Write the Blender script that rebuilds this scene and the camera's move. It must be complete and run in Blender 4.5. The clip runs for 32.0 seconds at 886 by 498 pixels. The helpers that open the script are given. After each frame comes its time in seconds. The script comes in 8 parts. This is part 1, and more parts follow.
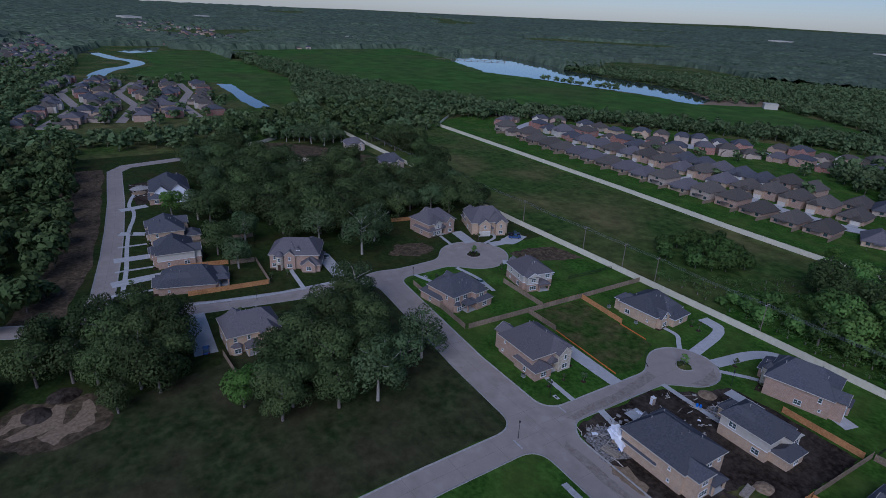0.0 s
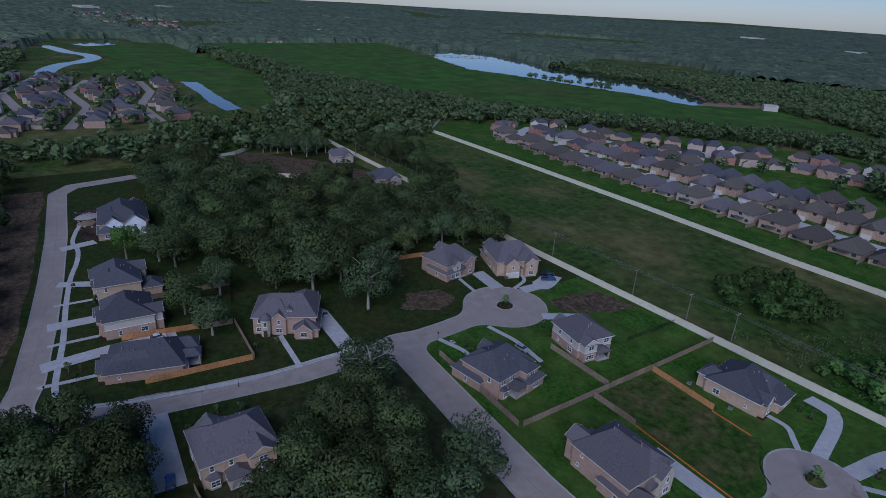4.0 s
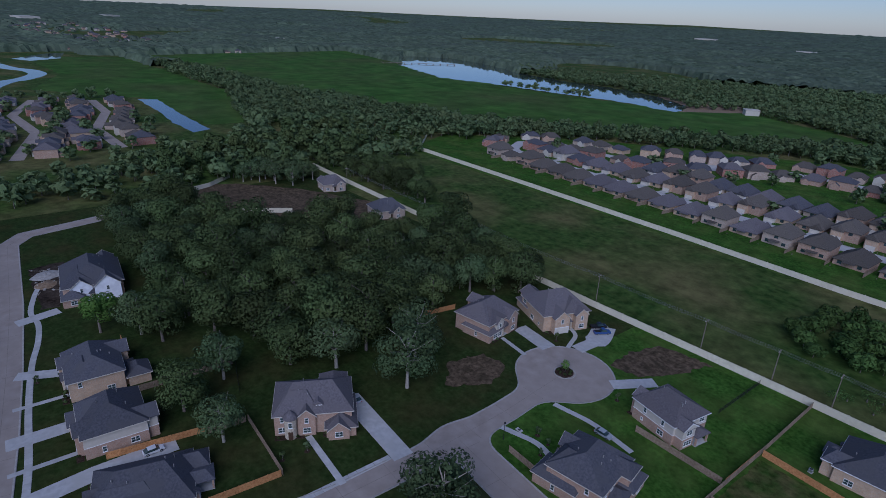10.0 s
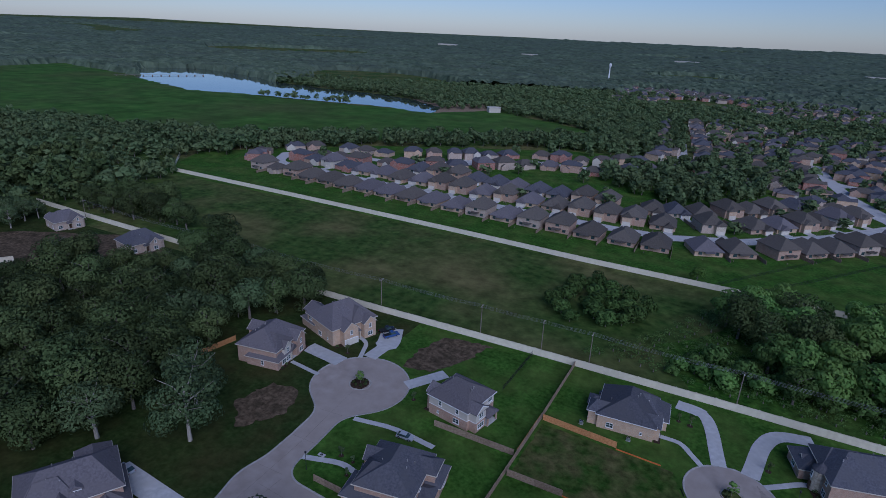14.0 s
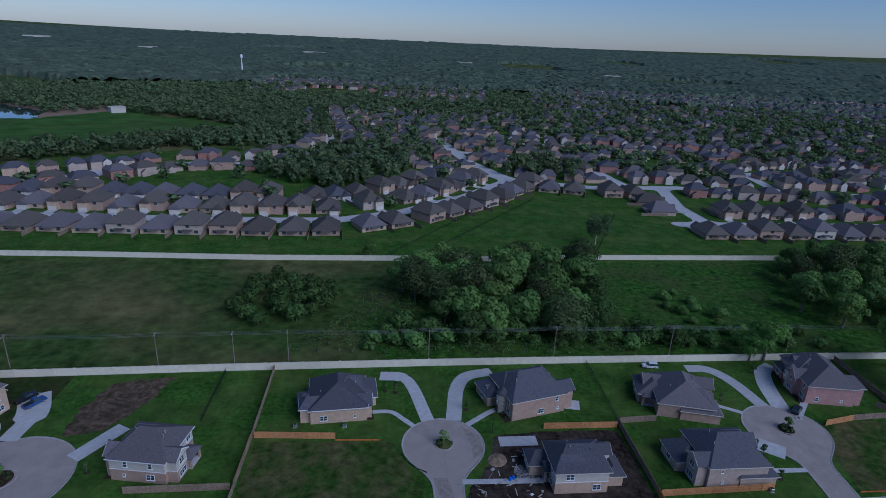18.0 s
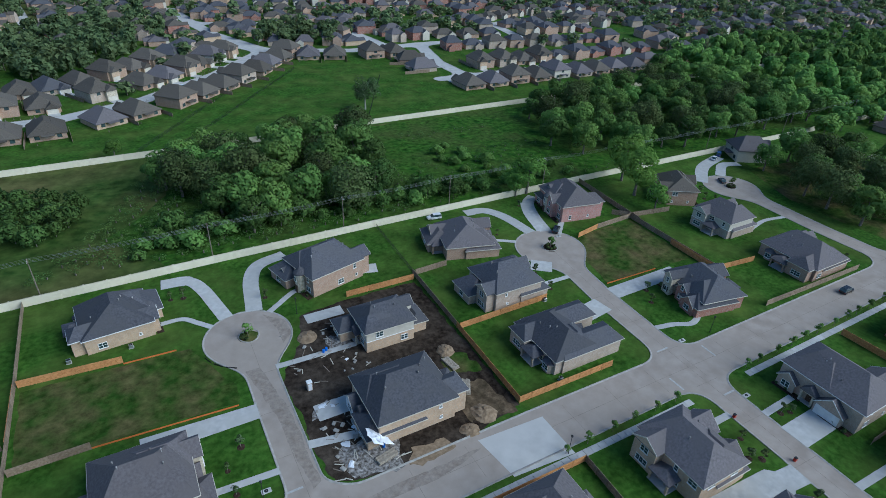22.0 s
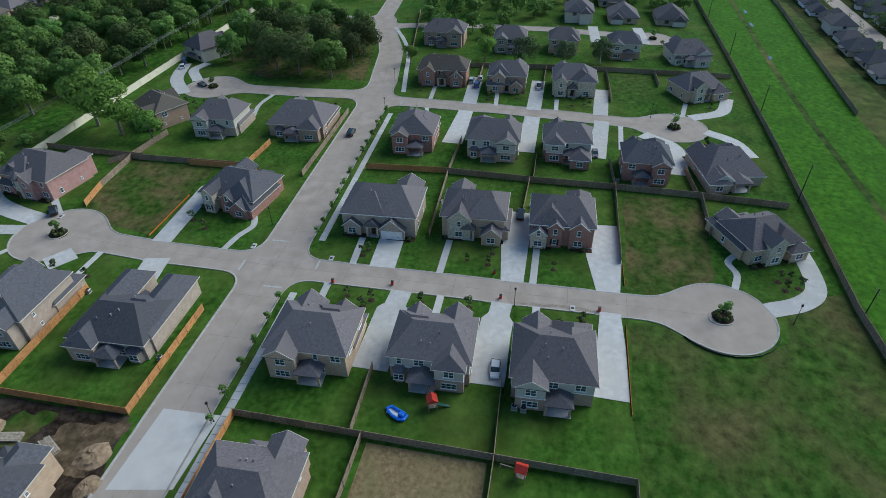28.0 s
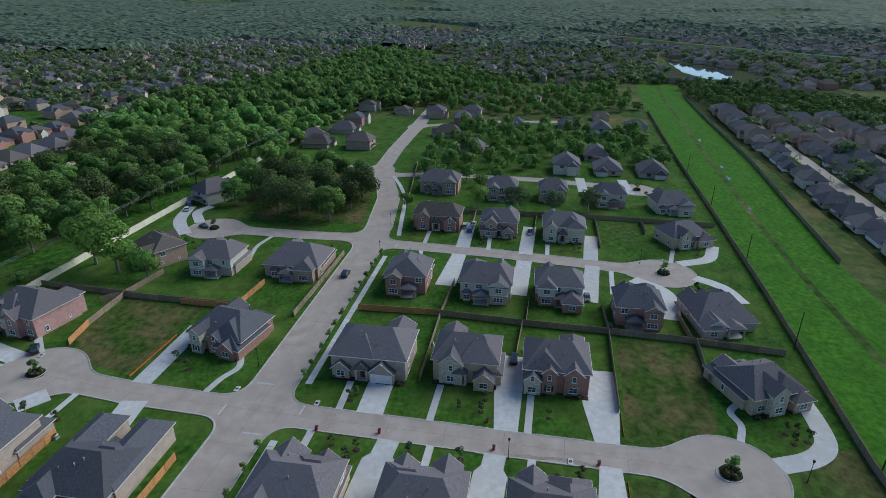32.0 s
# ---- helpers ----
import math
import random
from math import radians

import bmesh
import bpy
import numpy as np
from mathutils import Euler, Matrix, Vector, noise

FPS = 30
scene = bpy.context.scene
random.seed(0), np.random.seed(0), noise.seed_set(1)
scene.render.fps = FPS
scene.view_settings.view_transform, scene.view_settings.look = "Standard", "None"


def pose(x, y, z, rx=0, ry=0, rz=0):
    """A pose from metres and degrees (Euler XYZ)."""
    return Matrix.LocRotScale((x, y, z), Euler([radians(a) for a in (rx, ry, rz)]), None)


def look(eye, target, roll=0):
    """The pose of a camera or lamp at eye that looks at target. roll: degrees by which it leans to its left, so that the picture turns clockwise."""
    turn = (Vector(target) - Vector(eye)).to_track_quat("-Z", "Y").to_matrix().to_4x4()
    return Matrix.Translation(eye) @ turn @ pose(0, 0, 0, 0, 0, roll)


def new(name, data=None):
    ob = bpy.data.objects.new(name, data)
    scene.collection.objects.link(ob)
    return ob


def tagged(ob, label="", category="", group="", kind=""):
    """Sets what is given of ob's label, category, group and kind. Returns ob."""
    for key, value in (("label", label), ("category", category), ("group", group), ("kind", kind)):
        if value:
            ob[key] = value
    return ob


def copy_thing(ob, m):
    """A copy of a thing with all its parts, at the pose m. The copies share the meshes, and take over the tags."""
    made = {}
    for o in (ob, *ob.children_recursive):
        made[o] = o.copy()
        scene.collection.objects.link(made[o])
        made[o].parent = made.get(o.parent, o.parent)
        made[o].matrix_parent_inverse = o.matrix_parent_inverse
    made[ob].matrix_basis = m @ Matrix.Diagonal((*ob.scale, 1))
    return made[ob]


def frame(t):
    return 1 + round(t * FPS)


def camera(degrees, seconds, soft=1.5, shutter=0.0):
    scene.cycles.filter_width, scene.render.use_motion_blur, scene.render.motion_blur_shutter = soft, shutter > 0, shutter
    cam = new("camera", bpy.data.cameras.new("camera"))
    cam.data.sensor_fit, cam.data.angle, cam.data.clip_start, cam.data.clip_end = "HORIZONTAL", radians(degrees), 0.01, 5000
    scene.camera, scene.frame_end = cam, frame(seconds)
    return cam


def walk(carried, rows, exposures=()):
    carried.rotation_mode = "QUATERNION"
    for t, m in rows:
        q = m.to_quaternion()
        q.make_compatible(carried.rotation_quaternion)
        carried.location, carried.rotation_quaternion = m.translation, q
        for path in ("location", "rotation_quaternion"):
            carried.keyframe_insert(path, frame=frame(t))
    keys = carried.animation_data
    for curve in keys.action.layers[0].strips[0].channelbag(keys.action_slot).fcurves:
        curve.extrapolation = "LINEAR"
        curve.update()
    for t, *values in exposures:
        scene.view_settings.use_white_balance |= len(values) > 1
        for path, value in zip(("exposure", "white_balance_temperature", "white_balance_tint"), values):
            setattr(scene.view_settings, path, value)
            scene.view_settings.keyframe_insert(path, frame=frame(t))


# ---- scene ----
cam = camera(75, 32.0, soft=0.65)


def aim(x, y, z, yaw, pitch, roll):
    """A camera pose: yaw to the left from +y, pitch up, roll as look() has it."""
    return pose(x, y, z, 90 + pitch, 0, yaw) @ pose(0, 0, 0, 0, 0, roll)


PATH = [
    (0, 86.87, -143.04, 94.88, 57.06, -22.32, 2.66),
    (0.5, 80.61, -141.89, 94.90, 56.74, -22.37, 2.68),
    (1, 74.22, -140.64, 94.88, 56.40, -22.40, 2.77),
    (1.5, 67.77, -139.26, 94.77, 55.99, -22.43, 2.79),
    (2, 61.26, -137.81, 94.63, 55.61, -22.39, 2.81),
    (2.5, 54.44, -136.25, 94.69, 55.15, -22.52, 2.94),
    (3, 47.66, -134.62, 94.63, 54.73, -22.59, 3.02),
    (3.5, 41.05, -133.07, 94.50, 54.37, -22.70, 3.16),
    (5.5, 15.09, -126.71, 94.64, 53.05, -22.57, 3.25),
    (6, 8.96, -125.20, 94.66, 52.81, -22.45, 3.03),
    (6.5, 3.41, -124.20, 95.01, 52.58, -22.43, 3.16),
    (7, -1.09, -123.55, 95.42, 52.52, -22.45, 3.19),
    (7.5, -4.46, -123.17, 95.69, 52.43, -22.45, 3.23),
    (8, -6.66, -123.46, 95.89, 52.20, -22.46, 3.41),
    (8.5, -7.96, -124.97, 95.95, 51.46, -22.43, 3.39),
    (9, -8.64, -127.53, 95.92, 51.01, -22.23, 2.69),
    (9.5, -8.99, -129.65, 96.32, 50.59, -22.16, 2.37),
    (10, -8.96, -130.76, 96.84, 50.06, -22.18, 2.61),
    (10.5, -8.79, -131.01, 97.61, 49.24, -22.28, 2.40),
    (11, -8.62, -130.94, 98.14, 47.72, -22.22, 2.37),
    (11.5, -8.65, -130.66, 98.34, 45.71, -22.03, 2.26),
    (12, -9.06, -130.28, 98.47, 43.19, -21.86, 2.21),
    (12.5, -9.23, -129.58, 98.32, 40.23, -21.63, 2.25),
    (13, -9.38, -128.74, 98.06, 36.64, -21.29, 2.47),
    (13.5, -9.41, -127.57, 97.91, 32.39, -20.99, 2.35),
    (14, -9.62, -126.45, 97.61, 27.42, -20.63, 2.54),
    (14.5, -9.89, -125.27, 97.36, 22.24, -20.20, 2.24),
    (15, -10.61, -124.18, 97.12, 17.06, -19.79, 2.23),
    (15.5, -11.47, -123.16, 97.02, 12.09, -19.45, 2.62),
    (17.5, -12.82, -119.61, 96.53, -5.47, -18.60, 2.45),
    (18, -12.93, -119.59, 95.23, -6.50, -19.89, 2.66),
    (18.5, -12.63, -120.19, 94.33, -7.17, -23.67, 2.34),
    (19, -12.70, -120.56, 94.30, -7.92, -30.13, 2.32),
    (19.5, -12.40, -120.28, 94.59, -8.73, -32.19, 2.55),
    (20, -11.97, -120.16, 94.83, -10.68, -32.33, 3.26),
    (20.5, -11.64, -119.86, 94.79, -13.81, -32.23, 3.45),
    (21, -11.65, -119.05, 94.32, -18.27, -32.03, 3.35),
    (21.5, -11.84, -117.97, 93.50, -23.85, -31.68, 2.89),
    (22, -11.90, -117.00, 92.59, -30.50, -31.23, 2.79),
    (22.5, -11.48, -116.21, 91.53, -38.25, -30.80, 2.52),
    (23, -10.34, -115.68, 90.22, -46.92, -30.39, 2.03),
    (23.5, -8.86, -115.30, 88.73, -55.77, -29.85, 0.20),
    (24, -7.45, -114.90, 87.44, -63.34, -29.42, -0.99),
    (24.5, -6.23, -114.66, 86.36, -68.14, -29.36, -1.27),
    (25, -5.34, -114.48, 85.43, -72.23, -29.44, -1.51),
    (25.5, -4.77, -114.29, 84.59, -74.50, -29.59, -1.50),
    (26, -4.12, -113.98, 83.70, -76.35, -31.65, -1.46),
    (26.5, -3.78, -113.77, 83.06, -77.98, -34.59, -1.55),
    (28.5, -3.11, -113.59, 82.96, -80.24, -37.38, -1.04),
    (29, -3.07, -113.53, 82.99, -80.52, -37.18, -0.83),
    (29.5, -2.98, -113.53, 82.99, -80.73, -35.91, -0.55),
    (30, -2.81, -113.58, 82.93, -80.91, -33.94, -0.42),
    (30.5, -2.58, -113.69, 82.85, -80.98, -31.70, -0.30),
    (31, -2.31, -113.87, 82.80, -80.98, -29.04, -0.19),
    (31.5, -2.09, -114.03, 82.82, -80.97, -26.26, -0.15),
    (32, -1.80, -114.21, 82.90, -80.89, -23.52, -0.00),
]
walk(cam, [(r[0], aim(*r[1:])) for r in PATH], exposures=[
    (0.0, 0.17, 5140, 23), (12.0, 0.17, 5080, 24), (14.0, 0.22, 5050, 24), (15.5, 0.18, 5030, 24), (18.3, 0.18, 4900, 21), (19.0, 0.3, 5350, 22), (19.6, 0.48, 5350, 16), (20.0, 0.66, 5220, 12), (21.5, 1.06, 5380, 3), (23.0, 1.28, 5700, 2), (26.0, 1.32, 6050, 3), (29.0, 1.3, 6050, 3), (30.0, 1.28, 6050, 3), (31.0, 1.4, 5950, 4), (32.0, 1.14, 5900, 6),
])

# ---- sky and sun: a veiled evening sky, brighter toward the east ----
world = bpy.data.worlds.new("evening_sky")
scene.world = world
world.use_nodes = True
wn = world.node_tree
wn.nodes.clear()
w_out = wn.nodes.new("ShaderNodeOutputWorld")
w_bg = wn.nodes.new("ShaderNodeBackground")
w_sky = wn.nodes.new("ShaderNodeTexSky")
w_sky.sky_type = "NISHITA"
w_sky.sun_disc = False
SUN_ELEV, SUN_ROT = radians(32), radians(138)
w_sky.sun_elevation = SUN_ELEV
w_sky.sun_rotation = SUN_ROT
w_sky.air_density, w_sky.dust_density, w_sky.ozone_density = 1.0, 0.3, 4.0
w_bg.inputs["Strength"].default_value = 0.053
wn.links.new(w_sky.outputs[0], w_bg.inputs["Color"])
wn.links.new(w_bg.outputs[0], w_out.inputs["Surface"])
sun_data = bpy.data.lights.new("sun", "SUN")
sun_data.energy, sun_data.angle, sun_data.color = 1.45, radians(50), (1.0, 0.97, 0.92)
sun = new("sun", sun_data)
sun_dir = Vector((math.sin(SUN_ROT) * math.cos(SUN_ELEV * 1.15), math.cos(SUN_ROT) * math.cos(SUN_ELEV * 1.15), math.sin(SUN_ELEV * 1.15)))
sun.matrix_world = look(sun_dir * 500, (0, 0, 0))

from mathutils import geometry


# ---- materials ----
def mat(name, c1, c2, scale=1.0, rough=0.85, bump=0.15, c3=None, big=0.06, spread=0.0, metal=0.0, spec=0.3, contrast=(0.35, 0.65), mottle=0.0, mottle_scale=0.35):
    """A surface of two colours in a fine grain and, with c3, broad blotches; spread varies it from piece to piece."""
    m = bpy.data.materials.new(name)
    m.use_nodes = True
    nt = m.node_tree
    b = nt.nodes["Principled BSDF"]
    b.inputs["Roughness"].default_value = rough
    b.inputs["Metallic"].default_value = metal
    b.inputs["Specular IOR Level"].default_value = spec
    geo = nt.nodes.new("ShaderNodeNewGeometry")
    n1 = nt.nodes.new("ShaderNodeTexNoise")
    n1.inputs["Scale"].default_value = scale
    n1.inputs["Detail"].default_value = 4
    nt.links.new(geo.outputs["Position"], n1.inputs["Vector"])
    r1 = nt.nodes.new("ShaderNodeValToRGB")
    r1.color_ramp.elements[0].position, r1.color_ramp.elements[1].position = contrast
    r1.color_ramp.elements[0].color = (*c1, 1)
    r1.color_ramp.elements[1].color = (*c2, 1)
    nt.links.new(n1.outputs["Fac"], r1.inputs["Fac"])
    col = r1.outputs["Color"]
    if c3:
        n2 = nt.nodes.new("ShaderNodeTexNoise")
        n2.inputs["Scale"].default_value = big
        n2.inputs["Detail"].default_value = 3
        nt.links.new(geo.outputs["Position"], n2.inputs["Vector"])
        r2 = nt.nodes.new("ShaderNodeValToRGB")
        r2.color_ramp.elements[0].position, r2.color_ramp.elements[1].position = 0.42, 0.68
        nt.links.new(n2.outputs["Fac"], r2.inputs["Fac"])
        mx = nt.nodes.new("ShaderNodeMix")
        mx.data_type = "RGBA"
        nt.links.new(r2.outputs["Color"], mx.inputs["Factor"])
        nt.links.new(col, mx.inputs[6])
        mx.inputs[7].default_value = (*c3, 1)
        col = mx.outputs[2]
    if mottle:
        n3 = nt.nodes.new("ShaderNodeTexNoise")
        n3.inputs["Scale"].default_value = mottle_scale
        n3.inputs["Detail"].default_value = 7
        n3.inputs["Roughness"].default_value = 0.68
        nt.links.new(geo.outputs["Position"], n3.inputs["Vector"])
        m3 = nt.nodes.new("ShaderNodeMapRange")
        m3.inputs["From Min"].default_value, m3.inputs["From Max"].default_value = 0.3, 0.7
        m3.inputs["To Min"].default_value, m3.inputs["To Max"].default_value = 1 - mottle, 1 + mottle
        nt.links.new(n3.outputs["Fac"], m3.inputs["Value"])
        h3 = nt.nodes.new("ShaderNodeHueSaturation")
        nt.links.new(m3.outputs[0], h3.inputs["Value"])
        nt.links.new(col, h3.inputs["Color"])
        col = h3.outputs["Color"]
    if spread:
        oi = nt.nodes.new("ShaderNodeObjectInfo")
        mr = nt.nodes.new("ShaderNodeMapRange")
        mr.inputs["To Min"].default_value, mr.inputs["To Max"].default_value = 1 - spread, 1 + spread
        nt.links.new(oi.outputs["Random"], mr.inputs["Value"])
        hs = nt.nodes.new("ShaderNodeHueSaturation")
        nt.links.new(mr.outputs[0], hs.inputs["Value"])
        nt.links.new(col, hs.inputs["Color"])
        col = hs.outputs["Color"]
    nt.links.new(col, b.inputs["Base Color"])
    if bump:
        bp = nt.nodes.new("ShaderNodeBump")
        bp.inputs["Strength"].default_value = bump
        bp.inputs["Distance"].default_value = 0.05
        nt.links.new(n1.outputs["Fac"], bp.inputs["Height"])
        nt.links.new(bp.outputs[0], b.inputs["Normal"])
    return m


def leaf_mat(name, c1, c2, spread=0.25, through_light=0.3):
    """Foliage: each clump its own shade, each tree its own too; leaves let some light through."""
    m = bpy.data.materials.new(name)
    m.use_nodes = True
    nt = m.node_tree
    b = nt.nodes["Principled BSDF"]
    b.inputs["Roughness"].default_value = 0.75
    b.inputs["Specular IOR Level"].default_value = 0.12
    geo = nt.nodes.new("ShaderNodeNewGeometry")
    rp = nt.nodes.new("ShaderNodeValToRGB")
    c1, c2 = tuple(0.78 * p + 0.22 * q for p, q in zip(c1, c2)), tuple(0.22 * p + 0.78 * q for p, q in zip(c1, c2))
    rp.color_ramp.elements[0].color, rp.color_ramp.elements[1].color = (*c1, 1), (*c2, 1)
    nt.links.new(geo.outputs["Random Per Island"], rp.inputs["Fac"])
    oi = nt.nodes.new("ShaderNodeObjectInfo")
    mr = nt.nodes.new("ShaderNodeMapRange")
    mr.inputs["To Min"].default_value, mr.inputs["To Max"].default_value = 1 - spread, 1 + spread
    nt.links.new(oi.outputs["Random"], mr.inputs["Value"])
    hs = nt.nodes.new("ShaderNodeHueSaturation")
    nt.links.new(mr.outputs[0], hs.inputs["Value"])
    # broad patches of a woodland differ as single trees do
    no = nt.nodes.new("ShaderNodeTexNoise")
    no.inputs["Scale"].default_value = 0.045
    no.inputs["Detail"].default_value = 2
    nt.links.new(geo.outputs["Position"], no.inputs["Vector"])
    mh = nt.nodes.new("ShaderNodeMapRange")
    mh.inputs["From Min"].default_value, mh.inputs["From Max"].default_value = 0.3, 0.7
    mh.inputs["To Min"].default_value, mh.inputs["To Max"].default_value = 0.515, 0.485
    nt.links.new(no.outputs["Fac"], mh.inputs["Value"])
    nt.links.new(mh.outputs[0], hs.inputs["Hue"])
    nt.links.new(rp.outputs["Color"], hs.inputs["Color"])
    nt.links.new(hs.outputs["Color"], b.inputs["Base Color"])
    tr = nt.nodes.new("ShaderNodeBsdfTranslucent")
    nt.links.new(hs.outputs["Color"], tr.inputs["Color"])
    mx = nt.nodes.new("ShaderNodeMixShader")
    mx.inputs[0].default_value = through_light
    nt.links.new(b.outputs[0], mx.inputs[1])
    nt.links.new(tr.outputs[0], mx.inputs[2])
    nt.links.new(mx.outputs[0], nt.nodes["Material Output"].inputs["Surface"])
    return m


def brick_mat(name, c1, c2, mortar):
    m = bpy.data.materials.new(name)
    m.use_nodes = True
    nt = m.node_tree
    b = nt.nodes["Principled BSDF"]
    b.inputs["Roughness"].default_value = 0.9
    tc = nt.nodes.new("ShaderNodeTexCoord")
    sp = nt.nodes.new("ShaderNodeSeparateXYZ")
    ad = nt.nodes.new("ShaderNodeMath")
    cb = nt.nodes.new("ShaderNodeCombineXYZ")
    nt.links.new(tc.outputs["Object"], sp.inputs[0])
    nt.links.new(sp.outputs["X"], ad.inputs[0])
    nt.links.new(sp.outputs["Y"], ad.inputs[1])
    nt.links.new(ad.outputs[0], cb.inputs["X"])
    nt.links.new(sp.outputs["Z"], cb.inputs["Y"])
    br = nt.nodes.new("ShaderNodeTexBrick")
    br.inputs["Scale"].default_value = 1.0
    br.inputs["Brick Width"].default_value, br.inputs["Row Height"].default_value = 0.24, 0.08
    br.inputs["Mortar Size"].default_value = 0.008
    br.inputs["Color1"].default_value, br.inputs["Color2"].default_value = (*c1, 1), (*c2, 1)
    br.inputs["Mortar"].default_value = (*mortar, 1)
    nt.links.new(cb.outputs[0], br.inputs["Vector"])
    no = nt.nodes.new("ShaderNodeTexNoise")
    no.inputs["Scale"].default_value = 0.9
    nt.links.new(tc.outputs["Object"], no.inputs["Vector"])
    mr = nt.nodes.new("ShaderNodeMapRange")
    mr.inputs["To Min"].default_value, mr.inputs["To Max"].default_value = 0.75, 1.25
    nt.links.new(no.outputs["Fac"], mr.inputs["Value"])
    hs = nt.nodes.new("ShaderNodeHueSaturation")
    nt.links.new(mr.outputs[0], hs.inputs["Value"])
    nt.links.new(br.outputs["Color"], hs.inputs["Color"])
    nt.links.new(hs.outputs["Color"], b.inputs["Base Color"])
    return m


M = {}
M["lawn"] = mat("lawn_grass", (0.026, 0.070, 0.009), (0.056, 0.126, 0.018), 0.8, 0.95, 0.4, (0.072, 0.114, 0.022), 0.06, mottle=0.42, mottle_scale=0.16, spec=0.05)
# Coarse grass; the wood's shade is put into this darker base colour.
M["lawn_dull"] = mat("shade_toned_coarse_lawn", (0.020, 0.038, 0.009), (0.036, 0.056, 0.015), 0.9, 0.95, 0.4, (0.044, 0.046, 0.015), 0.07, mottle=0.4, spec=0.04)
M["field"] = mat("rough_field_grass", (0.028, 0.060, 0.012), (0.066, 0.104, 0.024), 0.3, 0.95, 0.5, (0.124, 0.116, 0.044), 0.022, mottle=0.45, mottle_scale=0.14, spec=0.04)
M["meadow"] = mat("meadow_grass", (0.038, 0.098, 0.016), (0.066, 0.134, 0.024), 0.05, 0.95, 0.2, (0.070, 0.098, 0.028), 0.008, mottle=0.36, mottle_scale=0.03, spec=0.04)
M["creek"] = mat("creek_bank_grass", (0.036, 0.112, 0.010), (0.066, 0.168, 0.015), 0.5, 0.95, 0.8, (0.040, 0.112, 0.011), 0.12, mottle=0.38, mottle_scale=0.6, spec=0.04)
M["vacant"] = mat("vacant_lot_grass", (0.024, 0.058, 0.009), (0.060, 0.094, 0.019), 0.4, 0.95, 0.6, (0.112, 0.092, 0.040), 0.10, mottle=0.5, mottle_scale=0.5, spec=0.04)
M["vacant_green"] = mat("patchy_plot_grass", (0.024, 0.064, 0.009), (0.056, 0.104, 0.019), 0.4, 0.95, 0.6, (0.082, 0.082, 0.030), 0.07, mottle=0.55, mottle_scale=0.45, spec=0.04)
M["dirt"] = mat("churned_dark_soil", (0.018, 0.013, 0.010), (0.050, 0.038, 0.028), 0.9, 0.95, 0.7, (0.075, 0.060, 0.046), 0.10, mottle=0.6, mottle_scale=0.6, spec=0.04)
M["sand"] = mat("sand_and_spoil", (0.19, 0.135, 0.085), (0.31, 0.23, 0.15), 1.2, 0.95, 0.6, spec=0.12)
M["earth"] = mat("loose_brown_earth", (0.078, 0.056, 0.034), (0.150, 0.110, 0.070), 0.8, 0.95, 0.6, (0.056, 0.044, 0.026), 0.25, mottle=0.5, mottle_scale=0.7, spec=0.06)
M["plot"] = mat("rough_unmown_plot", (0.022, 0.036, 0.012), (0.052, 0.060, 0.024), 0.45, 0.95, 0.6, (0.060, 0.054, 0.028), 0.06, mottle=0.45, mottle_scale=0.2, spec=0.04)
M["field_green"] = mat("lush_field_growth", (0.018, 0.062, 0.008), (0.058, 0.128, 0.018), 0.35, 0.95, 0.9, (0.060, 0.088, 0.022), 0.05, mottle=0.6, mottle_scale=0.5, spec=0.04)
M["street"] = mat("pale_street_concrete", (0.43, 0.42, 0.40), (0.53, 0.52, 0.49), 0.3, 0.9, 0.05, (0.48, 0.465, 0.44), 0.05, spec=0.12)
M["dry"] = mat("dry_laid_turf", (0.155, 0.115, 0.058), (0.235, 0.180, 0.098), 1.4, 0.95, 0.5, (0.180, 0.150, 0.072), 0.2, mottle=0.3, mottle_scale=0.9, spec=0.04)
M["rubble"] = mat("crushed_rubble", (0.09, 0.078, 0.066), (0.34, 0.32, 0.30), 1.6, 0.95, 0.6, mottle=0.6, mottle_scale=1.5, spec=0.12)
M["lumber"] = mat("grey_framing_lumber", (0.26, 0.22, 0.17), (0.38, 0.33, 0.26), 2.0, 0.9, 0.1, spread=0.2)
M["vent"] = mat("grey_painted_vent", (0.16, 0.155, 0.15), (0.30, 0.29, 0.28), 2.0, 0.7, 0.0, spread=0.5)
M["mulch"] = mat("bark_mulch", (0.030, 0.020, 0.014), (0.065, 0.045, 0.032), 3.0, 0.95, 0.5, spec=0.04)
M["road"] = mat("worn_concrete_road", (0.312, 0.264, 0.222), (0.378, 0.326, 0.280), 0.25, 0.9, 0.1, (0.346, 0.296, 0.250), 0.05, mottle=0.07, mottle_scale=0.35, spec=0.12)
M["joint"] = mat("dirty_joint_filler", (0.23, 0.192, 0.158), (0.30, 0.256, 0.214), 1.0, 0.95, 0.0, spec=0.12)
M["muddy"] = mat("mud_stained_concrete", (0.235, 0.192, 0.156), (0.315, 0.270, 0.230), 0.7, 0.95, 0.2, (0.29, 0.248, 0.208), 0.3, mottle=0.22, mottle_scale=1.1, spec=0.12)
M["walk"] = mat("pale_concrete", (0.41, 0.405, 0.39), (0.51, 0.505, 0.485), 0.7, 0.85, 0.08, (0.44, 0.43, 0.40), 0.2, spread=0.08, spec=0.2)
M["kerb"] = mat("kerb_concrete", (0.30, 0.28, 0.25), (0.40, 0.38, 0.34), 1.2, 0.9, 0.1)
M["marking"] = mat("worn_white_marking", (0.36, 0.35, 0.33), (0.46, 0.45, 0.43), 2.0, 0.85, 0.05)
